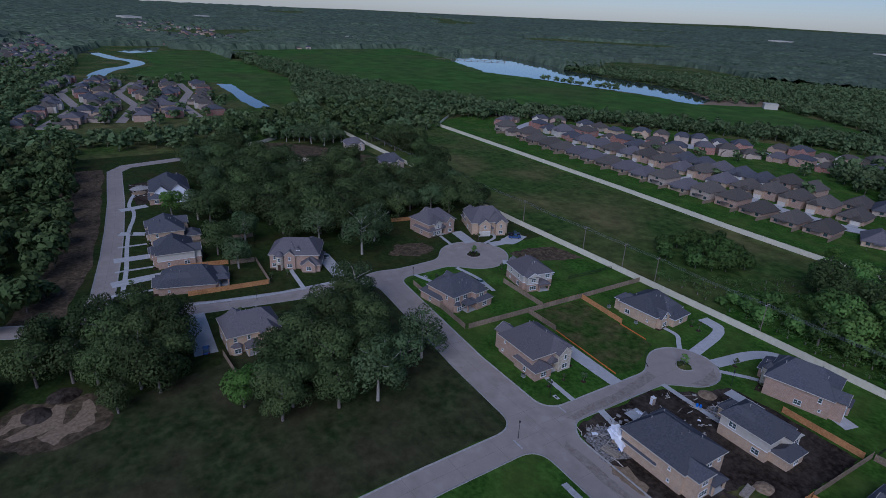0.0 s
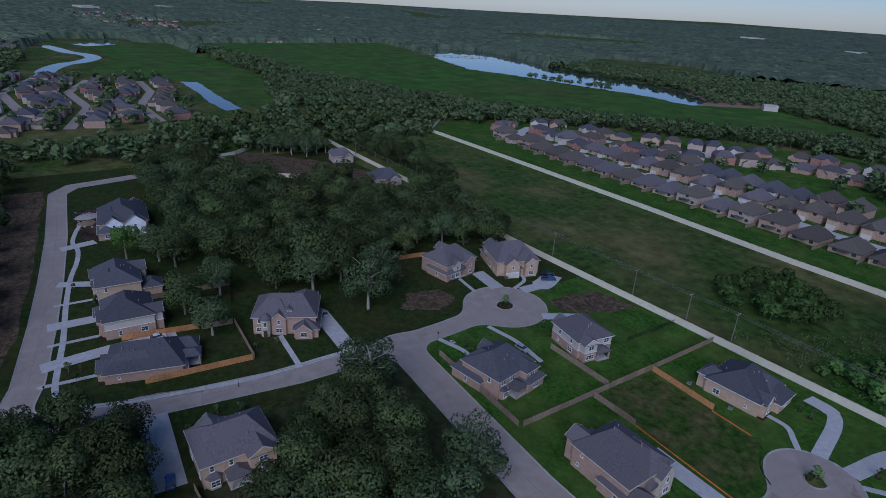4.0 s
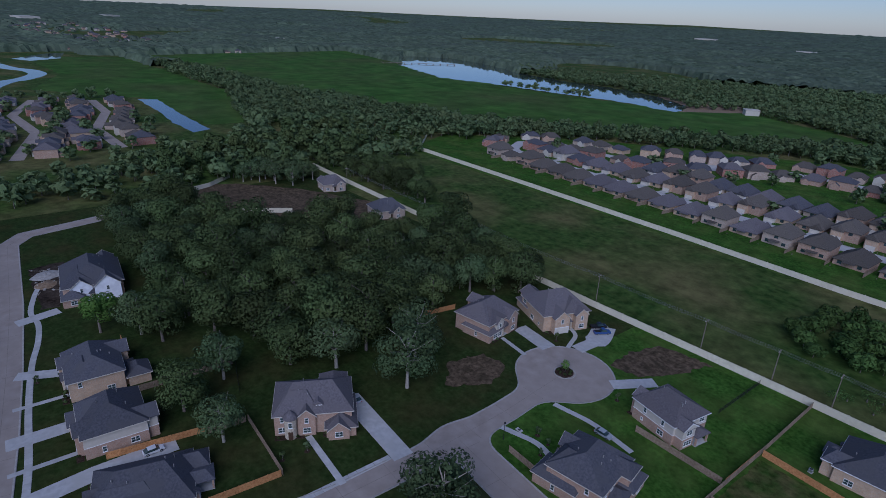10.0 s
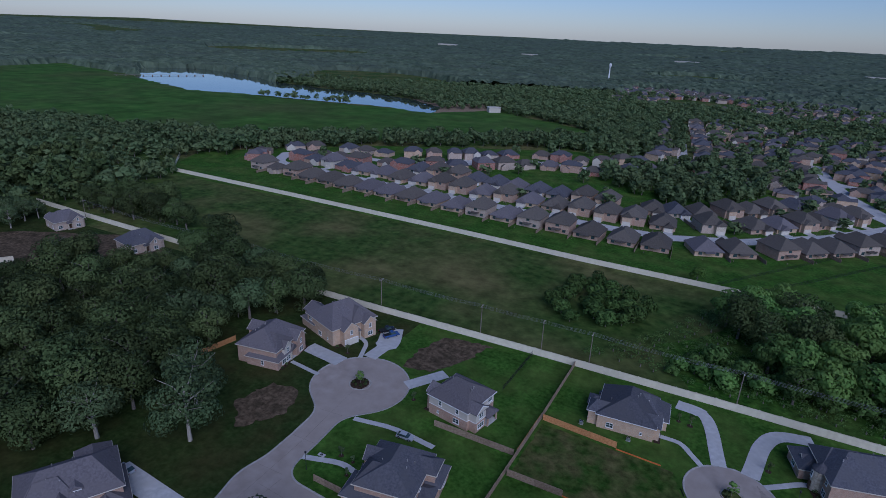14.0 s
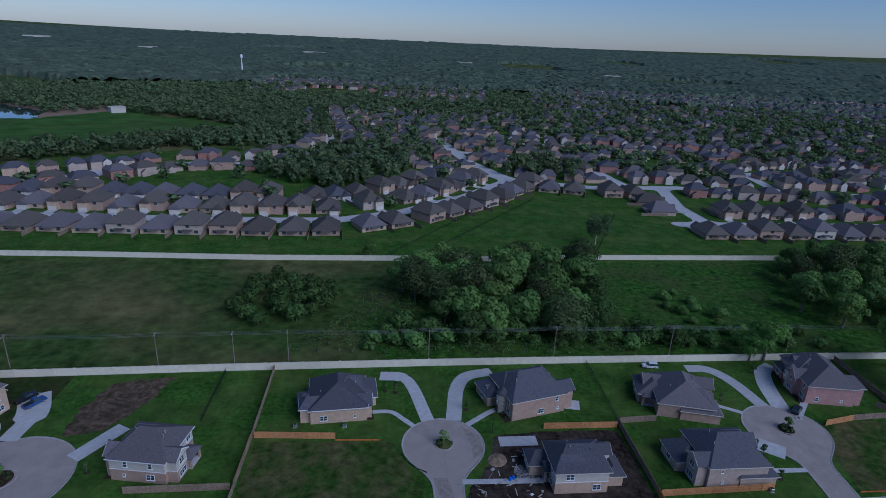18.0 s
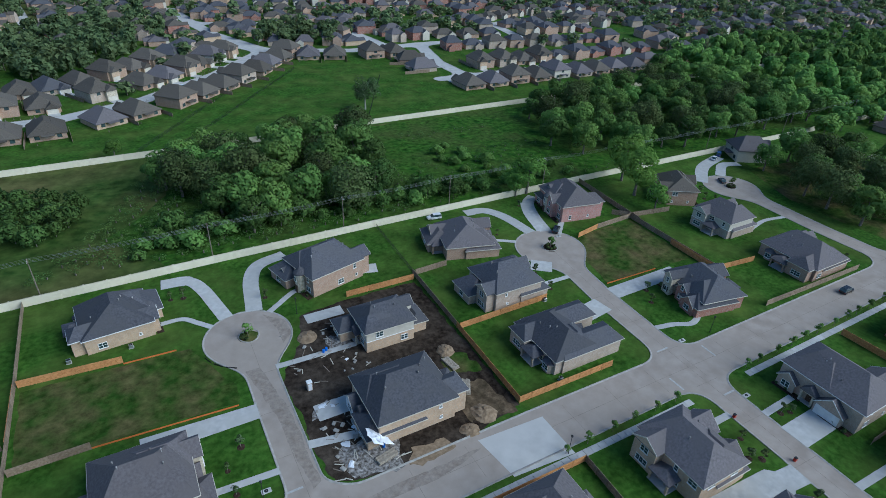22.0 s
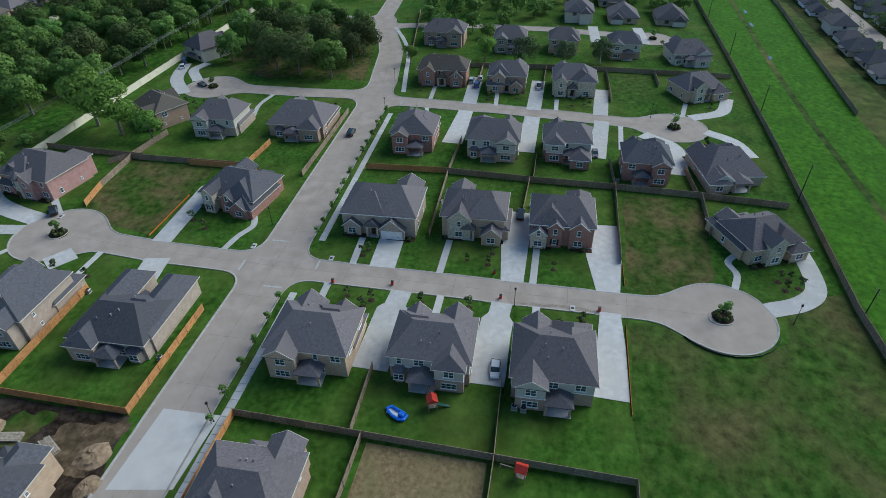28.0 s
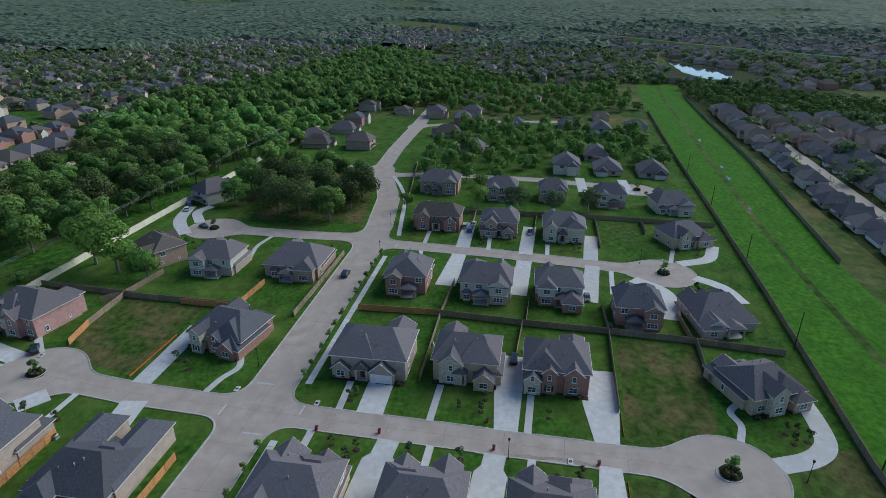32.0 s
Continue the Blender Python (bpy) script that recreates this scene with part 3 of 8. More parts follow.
# ---- driveways and garden walks: (line, width, label) ----
DRV, WLK = "pale concrete driveway", "pale concrete garden walk"
DRIVES = [
    ([(96.5, -82.4), (107.5, -82.2)], 6.0, DRV), ([(95.5, -112), (108, -111.8), (122, -112.4)], [5.0, 6.5, 7.0], DRV), ([(95, -132.6), (106, -132.4), (119, -132)], [5.0, 8.0, 8.5], DRV),
    (curve_pts([(93, -165.5), (95.6, -171.6), (100, -176), (107, -177.2), (117.5, -177)], 6), 4.2, DRV), (curve_pts([(87.5, -88.6), (80, -88), (65.5, -87.4)], 5), [4.6] * 4 + [7.0] * 7, DRV), (curve_pts([(87, -110.4), (78, -109.6), (65, -109.4)], 5), [4.4] * 3 + [6.5] * 8, DRV),
    ([(87.3, -132.6), (78, -132.2), (65, -131.4)], [4.2, 5.4, 6.2], DRV), ([(99, -26.6), (123, -26.2)], 5.0, DRV), (curve_pts([(102, 10), (105, 21), (109, 29.5), (114, 33)], 6), 4.2, DRV),
    ([(181, -90.4), (158, -89.2)], [5.0, 6.5], DRV), ([(180, -113.2), (155, -112.2)], 5.2, DRV), ([(180, -136), (154, -133.4)], 4.8, DRV), (curve_pts([(171, -149), (163, -156.6), (147, -155.6)], 5), 5.0, DRV), (curve_pts([(176, -168), (170, -175), (160, -178)], 5), 4.2, DRV),
    ([(188.5, -90.8), (214, -90.6)], 5.0, DRV), ([(186, -113.4), (213, -114.4)], 5.0, DRV), ([(184.5, -135.8), (207, -137.4)], 5.0, DRV), (curve_pts([(186.5, -166), (192, -176), (204, -180.5)], 5), 4.2, DRV),
    ([(285, -137.5), (262, -138)], 4.5, DRV), ([(281, -158), (262, -159)], 4.5, DRV), (curve_pts([(185, 16), (198, 26), (214, 31)], 5), 5.0, DRV), (curve_pts([(199, 18), (208, 24), (216, 22)], 5), 4.0, DRV),
    (curve_pts([(-1.0, 12), (-3.5, 24), (-6.5, 29.5), (-13, 30.5)], 6), [3.6] * 12 + [4.6] * 7, DRV), (curve_pts([(7.2, 12), (9.2, 23), (13, 29.5), (21, 32)], 6), 4.2, DRV), ([(-2.4, -25.8), (-23, -25.4)], [4.2, 5.0], DRV),
    ([(17.2, -0.8), (27, -0.8)], 3.7, "bare white driveway slab on a building site"), ([(9.6, -32.0), (19.6, -32.0)], 4.6, "bare white driveway slab on a building site"), ([(37.5, 15), (43, 13.6)], 4.5, "white concrete patio slab"),
    (curve_pts([(96.8, 11.5), (95, 24), (91, 31), (84, 32)], 6), 4.0, DRV), (curve_pts([(101, 11), (104, 22), (108, 30)], 6), 3.6, DRV), ([(90, -8.5), (85, -4.6)], 5.5, DRV), ([(91, -29.4), (83, -30.6)], 6.0, DRV),
    ([(-108, -2.2), (-122.5, -0.6)], 5.4, DRV), (curve_pts([(-102, 6.5), (-102, 15), (-106, 24)], 5), [4.6] * 4 + [7.6] * 7, DRV), ([(-84, -2.5), (-77, 9)], 4.2, DRV), ([(-95.5, -67.4), (-123, -66)], [5.2, 5.6], DRV),
    ([(-129.8, -142), (-131.4, -125), (-131, -108)], 5.0, DRV), ([(-152.5, -139.5), (-152, -126.5)], 4.6, DRV), ([(-183, -135), (-178.5, -125)], 4.0, DRV), ([(-91.5, -121), (-69, -122)], 6.5, DRV), ([(-216, -132), (-219, -120)], 4.6, DRV),
    ([(96.5, -75.4), (107, -75)], 1.6, WLK), ([(96, -95.8), (108.5, -96.2)], 1.6, WLK), ([(95.5, -116.6), (107, -117)], 1.6, WLK), (curve_pts([(99.4, -159.7), (103.8, -161), (108, -160), (111.4, -162.6)], 5), 1.5, WLK),
    ([(88.4, -72), (77, -72)], 1.6, WLK), ([(87.6, -97.3), (77, -97)], 1.6, WLK), ([(87, -117.6), (77, -117)], 1.6, WLK), (curve_pts([(97, -43.4), (102, -44.4), (107, -46.2), (113, -43.6)], 5), 1.6, WLK), ([(104.4, 6.4), (112, 14)], 1.9, WLK),
    ([(181, -77), (174, -78)], 1.4, WLK), ([(174, -141.6), (160, -140.6)], 1.5, WLK), ([(191, -76.5), (203, -76.2)], 1.5, WLK), ([(188, -100.2), (200, -99.8)], 1.5, WLK), ([(186.5, -121), (196, -121.2)], 1.5, WLK), ([(186.5, -162.5), (198, -165.4)], 1.5, WLK),
    (curve_pts([(187, -18.2), (178, -17), (168, -19)], 5), 1.5, WLK), (curve_pts([(-6.5, 9), (-10, 12.6), (-15.5, 12.8)], 5), 1.5, WLK), (curve_pts([(12.5, 8.2), (18, 12.2), (22, 12.6)], 5), 1.6, WLK), ([(-2.4, -42.2), (-15, -41.6)], 1.5, WLK), ([(6, -14.5), (25, -15)], 1.6, WLK), ([(6, -39), (17, -41)], 2.0, WLK),
    ([(88, 9), (80, 14.4)], 1.5, WLK), ([(91, -14.6), (78, -14.4)], 1.5, WLK), ([(-109.5, -11.5), (-121, -10.2)], 1.4, WLK), (curve_pts([(-105.5, 5.4), (-108, 11), (-112.5, 13.5)], 5), 1.4, WLK), (curve_pts([(-85.5, -22.5), (-76, -21), (-64, -22)], 5), 1.6, WLK), (curve_pts([(-87, -40.4), (-80, -38.4), (-74, -39.4)], 5), 1.6, WLK),
    ([(-96.5, -83), (-115, -82)], 1.6, WLK), ([(-120.6, -143), (-119.4, -128)], 1.4, WLK), ([(-141, -140), (-140.6, -126)], 1.4, WLK), ([(-166.5, -137), (-166, -125)], 1.4, WLK),
]
SIDEWALKS = [
    [(177, -65.1), (137, -65.3), (103, -65.5)], [(84, -65.6), (66, -65.6), (46, -65.4), (20, -65.2)], curve_pts([(196, -65.5), (215, -62.4), (238, -58.6), (256, -52.6), (273, -45)], 6),
    curve_pts([(-109, -138.6), (-116, -139.4), (-123.6, -138.8), (-142.8, -136), (-165, -133.8), (-186, -131), (-200, -128), (-212, -126.6), (-222, -127.6), (-234, -125.5), (-243, -123)], 5), curve_pts([(-109, -138.6), (-104.6, -128), (-100.5, -110), (-98, -95), (-97.4, -70)], 6),
]


def near_line(x, y, pts, half):
    for (x0, y0), (x1, y1) in zip(pts, pts[1:]):
        vx, vy = x1 - x0, y1 - y0
        t = max(0, min(1, ((x - x0) * vx + (y - y0) * vy) / (vx * vx + vy * vy)))
        if math.hypot(x - x0 - t * vx, y - y0 - t * vy) < half:
            return True
    return False


def lay_roads(bounds, step, roads, rounds, label, drives, k=7.0, surface="road"):
    v, f, e = contour(*bounds, step, roads, rounds, k)
    tagged(new("road", flat_mesh("road", [(x, y, 0.055) for x, y in v], f, M[surface])), label, "road", kind="structure")
    pts = np.array(v)
    eps = 0.05
    gx = road_sdf(pts[:, 0] + eps, pts[:, 1], roads, rounds, k) - road_sdf(pts[:, 0] - eps, pts[:, 1], roads, rounds, k)
    gy = road_sdf(pts[:, 0], pts[:, 1] + eps, roads, rounds, k) - road_sdf(pts[:, 0], pts[:, 1] - eps, roads, rounds, k)
    ln = np.hypot(gx, gy) + 1e-9
    verts, faces, at = [], [], {}

    def ring(i):
        if i not in at:
            at[i] = len(verts)
            x, y, nx, ny = *v[i], gx[i] / ln[i], gy[i] / ln[i]
            low = any(near_line(x, y, p, (max(w) if isinstance(w, list) else w) / 2 + 0.3) for p, w, _ in drives)
            h = 0.075 if low else 0.17
            for o, z in ((-0.28, 0.062), (0.0, h), (0.16, h), (0.2, 0.0)):
                verts.append((x + nx * o, y + ny * o, z))
        return at[i]

    for a, b in e:
        ra, rb = ring(a), ring(b)
        for q in range(3):
            faces.append((ra + q, rb + q, rb + q + 1, ra + q + 1))
    tagged(new("kerb", flat_mesh("kerb", verts, faces, M["kerb"])), "raised concrete kerb along the road edges", "kerb", kind="structure")


def reach_road(pts):
    """A driveway's line, its first point led on to the kerb."""
    p, q = Vector(pts[0]), Vector(pts[1])
    gap = road_sdf(np.array([p.x]), np.array([p.y]), ROADS, CDS, 6.0)[0]
    if 0.05 < gap < 4.0:
        p = p + (p - q).normalized() * (gap + 0.1)
    return [tuple(p)] + [tuple(v) for v in pts[1:]]


DRIVES = [(pts if lab.startswith("bare white") else reach_road(pts), w, lab) for pts, w, lab in DRIVES]
lay_roads((-330, 480, -196, 30), 0.8, ROADS, CDS, "worn tan concrete residential road with rounded corners", DRIVES, 6.0)
for n, (pts, w, lab) in enumerate(DRIVES):
    tagged(part("driveway" if "walk" not in lab else "garden_walk", ribbon(pts, w, 0.088 + 0.0006 * n), M["walk"]), lab, "driveway" if "walk" not in lab else "walk", kind="structure")
SLAB = to_mesh("paving_slab", soft_box(0.03, 1.75, -0.8, 0.8, 0, 0.115, 0.02), M["walk"])


def pavement(pts):
    top = empty("pavement", pose(0, 0, 0), "pale concrete pavement of square slabs beside the road", "pavement", kind="structure")
    for (x0, y0), (x1, y1) in zip(pts, pts[1:]):
        d = math.hypot(x1 - x0, y1 - y0)
        n = max(1, round(d / 1.78))
        for k in range(n):
            part("paving_slab", SLAB, None, top, at=pose(x0 + (x1 - x0) * k / n, y0 + (y1 - y0) * k / n, 0, 0, 0, math.degrees(math.atan2(y1 - y0, x1 - x0))) @ Matrix.Diagonal((d / n / 1.78, 1, 1, 1)))


for pts in SIDEWALKS[:2] + SIDEWALKS[3:]:
    pavement(pts)
tagged(part("pavement", ribbon(SIDEWALKS[2], 1.7, 0.106), M["walk"]), "pale concrete pavement round the bend", "pavement", kind="structure")
# saw-cut joints between the road slabs
for pts, halves in ROADS:
    half = min(halves) if isinstance(halves, list) else halves
    jb = bmesh.new()
    acc = 3.0
    for (x0, y0), (x1, y1) in zip(pts, pts[1:]):
        d = math.hypot(x1 - x0, y1 - y0)
        ux, uy = (x1 - x0) / d, (y1 - y0) / d
        s = acc
        while s < d:
            cx, cy = x0 + ux * s, y0 + uy * s
            if not any(math.hypot(cx - c[0], cy - c[1]) < c[2] for c in CDS):
                a, b, t = half - 0.32, 0.05, 0.0595
                q = [jb.verts.new((cx + ux * i * b - uy * j * a, cy + uy * i * b + ux * j * a, t)) for i, j in ((-1, -1), (1, -1), (1, 1), (-1, 1))]
                jb.faces.new(q)
            s += 12.2
        acc = s - d
        n0 = [jb.verts.new((x0 + ux * i - uy * j * 0.05, y0 + uy * i + ux * j * 0.05, 0.0592)) for i, j in ((0, -1), (d, -1), (d, 1), (0, 1))]
        jb.faces.new(n0)
    tagged(part("road_joint", jb, M["joint"]), "dark saw-cut joints across the concrete road", "joint", kind="structure")
for poly, mt, lab in (
    ([(36.0, -53.2), (51.5, -54.0), (51.6, -64.6), (37.6, -63.6)], "street", "newer pale concrete road slabs"),
    ([(-0.4, -13), (3, -13), (5.2, -30), (5.2, -48), (3.4, -49), (2.4, -30)], "muddy", "mud tracked onto the road from the site"),
    ([(10, -55), (30, -54.6), (36, -55.4), (24, -57.4), (12, -57)], "muddy", "mud tracked onto the road from the site"),
    ([(8, 6), (12.4, 2), (13, -4), (9.6, -7), (10, -1)], "muddy", "mud tracked onto the cul-de-sac"),
    ([(87.3, -112), (88.2, -112), (88.0, -128), (87.0, -130)], "muddy", "dirt washed along the kerb"),
    ([(-101, -108), (-98.6, -108), (-103, -126), (-106, -134), (-104.5, -122)], "muddy", "dirt washed along the kerb"),
):
    patch("road_patch", poly, 0.0635, M[mt], lab, wobble=0.5 if mt == "muddy" else 0, cat="road")
# worn stop lines at the crossing
for x, y, w, d in ((91.4, -50.2, 3.6, 0.45), (94.0, -67.6, 3.6, 0.45), (85.2, -60.2, 0.45, 4.2), (101.6, -55.6, 0.45, 4.2), (0.2, -47.6, 3.4, 0.45), (5.2, -66.2, 3.4, 0.45), (186.4, -66.8, 3.2, 0.4)):
    tagged(part("stop_line", bx(x - w / 2, x + w / 2, y - d / 2, y + d / 2, 0.04, 0.066), M["marking"]), "worn white stop line on the concrete", "road marking", kind="structure")

LAWN_Z = 0.0205
# ---- bare, dug and unmown plots ----
PATCH_Z = 0.026
DRY = [(27.5, -90.2), (50.2, -91), (49.4, -111), (26.8, -110.4)]
for nm, poly, mt, lab, wob in (
    ("bare_soil", [(7, -50), (6.2, -20), (13, -9), (17, 2), (29, 3), (49.5, 2.8), (49, -49), (30, -53)], "dirt", "churned dark soil of a building site", 0.8),
    ("vacant_plot", [(-43.5, 1.6), (-10, 0.5), (-7, -8), (-3.4, -16), (-3.6, -21.5), (-44, -20.5)], "vacant", "unmown vacant plot with worn grass", 0.5),
    ("vacant_plot", [(94.8, -136.4), (134, -139), (133.6, -159), (101.5, -156), (97.2, -149.8), (94.4, -144)], "vacant", "unmown vacant plot with dry grass", 0.5),
    ("vacant_plot", [(104, 2.5), (134, 4.4), (133.4, -23), (99.6, -22)], "vacant", "unmown vacant plot with dry grass", 0.5),
    ("vacant_plot", [(85.4, -136.2), (62, -135), (20, -136), (15, -190), (100, -182), (96, -168), (84, -166), (77.6, -157), (80, -148), (85.6, -143)], "vacant_green", "large unmown plot of patchy grass", 1.0),
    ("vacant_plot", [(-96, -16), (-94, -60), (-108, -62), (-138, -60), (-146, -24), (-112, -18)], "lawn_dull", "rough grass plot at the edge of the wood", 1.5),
    ("bare_soil", [(-111, -42), (-119.5, -33), (-118, -21), (-109, -20), (-105, -32)], "earth", "bare brown earth on a vacant plot", 1.5),
    ("bare_soil", [(-91, 5), (-91, 17), (-88, 29), (-71, 31.4), (-74, 22), (-81, 8)], "earth", "bare brown earth beside the wall", 1.5),
    ("rough_plot", [(-86, -59), (-70, -56.5), (-38, -54), (-12, -57), (-0.8, -62), (0.4, -90), (2.4, -125), (3.2, -188), (-46, -192), (-62, -120), (-84, -110)], "plot", "dark unmown plot with mower tracks", 1.0),
    ("bare_soil", [(-59, -174), (-65, -167), (-65, -157), (-62, -147), (-50, -147.5), (-46.5, -152), (-44.5, -160), (-49, -168), (-53, -173)], "earth", "bare brown earth dug over at a plot edge", 2.0),
    ("sand_spread", [(-47, -160), (-50, -152), (-57, -150), (-61, -152), (-55, -155), (-51, -162)], "sand", "pale sandy earth spread over a plot", 1.2),
    ("sand_spread", [(-51, -166), (-53, -158), (-61, -156), (-63, -159), (-57, -162), (-54, -169)], "sand", "pale sandy earth spread over a plot", 1.2),
    ("sand_spread", [(-56, -171), (-58, -164), (-63, -164), (-62, -168)], "sand", "pale sandy earth spread over a plot", 1.0),
    ("bare_soil", [(-222, -125), (-262, -124.6), (-264, -112), (-248, -112), (-222, -119)], "dirt", "building-site earth and rubble", 1.5),
    ("bare_soil", [(-344, -44), (-336, -16), (-310, 8), (-262, 34), (-228, 30), (-262, -6), (-270, -26), (-292, -38), (-320, -48)], "earth", "cleared brown earth in the wood", 3.0),
    ("bare_soil", [(-300, -134), (-188, -142.5), (-150, -147), (-112, -156), (-112, -172), (-160, -164), (-300, -152)], "earth", "bare roadside earth", 2.0),
    ("vacant_plot", [(196, -141), (223, -141), (223, -158), (196, -152)], "field_green", "vacant plot of lush grass", 0.4),
    ("dry_lawn", DRY, "dry", "back garden of dry brown turf", 0.0),
    ("rough_plot", [(205, -48), (262, -40), (282, -28), (280, 10), (214, 16), (203, -10)], "vacant", "rough grass under a stand of trees", 1.0),
):
    PATCH_Z += 0.0015
    patch(nm, poly, PATCH_Z, M[mt], lab, wobble=wob)

# ---- precast walls, wooden fences ----
def wall_panel_mesh(length, height):
    bm = bx(0, length - 0.34, -0.07, 0.07, 0, height)
    box(bm, 0, length - 0.34, -0.10, 0.10, height - 0.18, height)
    for k in range(1, 4):
        box(bm, 0, length - 0.34, -0.078, 0.078, height * k / 4 - 0.25, height * k / 4 - 0.19)
    box(bm, -0.34, 0, -0.12, 0.12, 0, height + 0.03)
    box(bm, -0.36, 0.02, -0.14, 0.14, height + 0.03, height + 0.09)
    return to_mesh("panel", bm, M["wall"])


WPANEL = wall_panel_mesh(5.5, 2.5)


def run_of(pts, step):
    """Stations along a polyline with the heading at each."""
    for (x0, y0), (x1, y1) in zip(pts, pts[1:]):
        d = math.hypot(x1 - x0, y1 - y0)
        n = max(1, round(d / step))
        for k in range(n):
            yield x0 + (x1 - x0) * k / n, y0 + (y1 - y0) * k / n, math.degrees(math.atan2(y1 - y0, x1 - x0)), d / n / step


def precast_wall(name, pts, label, parts=True):
    top = empty(name, pose(0, 0, 0), label, "wall", kind="structure")
    for x, y, a, k in run_of(pts, 5.5):
        m = pose(x, y, 0, 0, 0, a)
        part("panel", WPANEL, None, top, at=m @ pose(0.34, 0, 0) @ Matrix.Diagonal((k, 1, 1, 1)))
    return top


precast_wall("wall_north", [(-160, 32.0), (-116, 32.8), (-58, 34.6), (2, 35.8), (52, 36.3), (141, 36.4), (260, 35.2), (470, 36.2)], "cream precast concrete wall along the back gardens")
precast_wall("wall_far", [(-396, 170), (-356, 132), (-250, 131), (-140, 129), (-65, 126), (40, 126), (92, 128.5), (230, 129.5), (420, 136)], "long cream precast concrete wall across the field")
precast_wall("wall_west", [(-350, 40), (-311, 39.4), (-234, 39)], "cream precast wall beside a cleared building site")


def fence_panel_mesh(material, height=1.9, length=3.2):
    bm = bmesh.new()
    n = 14
    for k in range(n):
        x = length * k / n
        box(bm, x + 0.006, x + length / n - 0.006, -0.012, 0.012 + 0.006 * (k % 2), 0.05, height - 0.015 * ((k * 7) % 3))
    for z in (0.35, 1.0, 1.6):
        box(bm, 0, length, -0.055, -0.012, z - 0.045, z + 0.045)
    box(bm, 0, length, -0.03, 0.04, height, height + 0.04)
    box(bm, -0.06, 0.06, -0.1, -0.056, 0, height + 0.1)
    return to_mesh("panel", bm, material)


FPANEL = {k: fence_panel_mesh(M[k]) for k in ("fence", "fence_new")}
rail_bm = bmesh.new()
for rk in range(21):
    box(rail_bm, 0.15 * rk, 0.15 * rk + 0.02, -0.01, 0.01, 0.08, 1.5)
for rz in (0.15, 1.35):
    box(rail_bm, 0, 3.2, -0.018, 0.018, rz - 0.02, rz + 0.02)
FPANEL["fence_dark"] = to_mesh("panel", rail_bm, M["fence_dark"])
FLABEL = {"fence": "weathered grey-brown wooden board fence between gardens", "fence_new": "new orange cedar board fence", "fence_dark": "black metal railing fence behind gardens"}


def fence(pts, kind="fence"):
    top = empty("fence", pose(0, 0, 0), FLABEL[kind], "fence", group="garden fences")
    far = 1 if max(p[1] for p in pts) < 125 and min(p[0] for p in pts) < 190 else 2
    for x, y, a, k in run_of(pts, 3.2 * far):
        m = pose(x, y, 0, 0, 0, a)
        part("panel", FPANEL[kind], None, top, at=m @ Matrix.Diagonal((k * far, 1, 1, 1)))


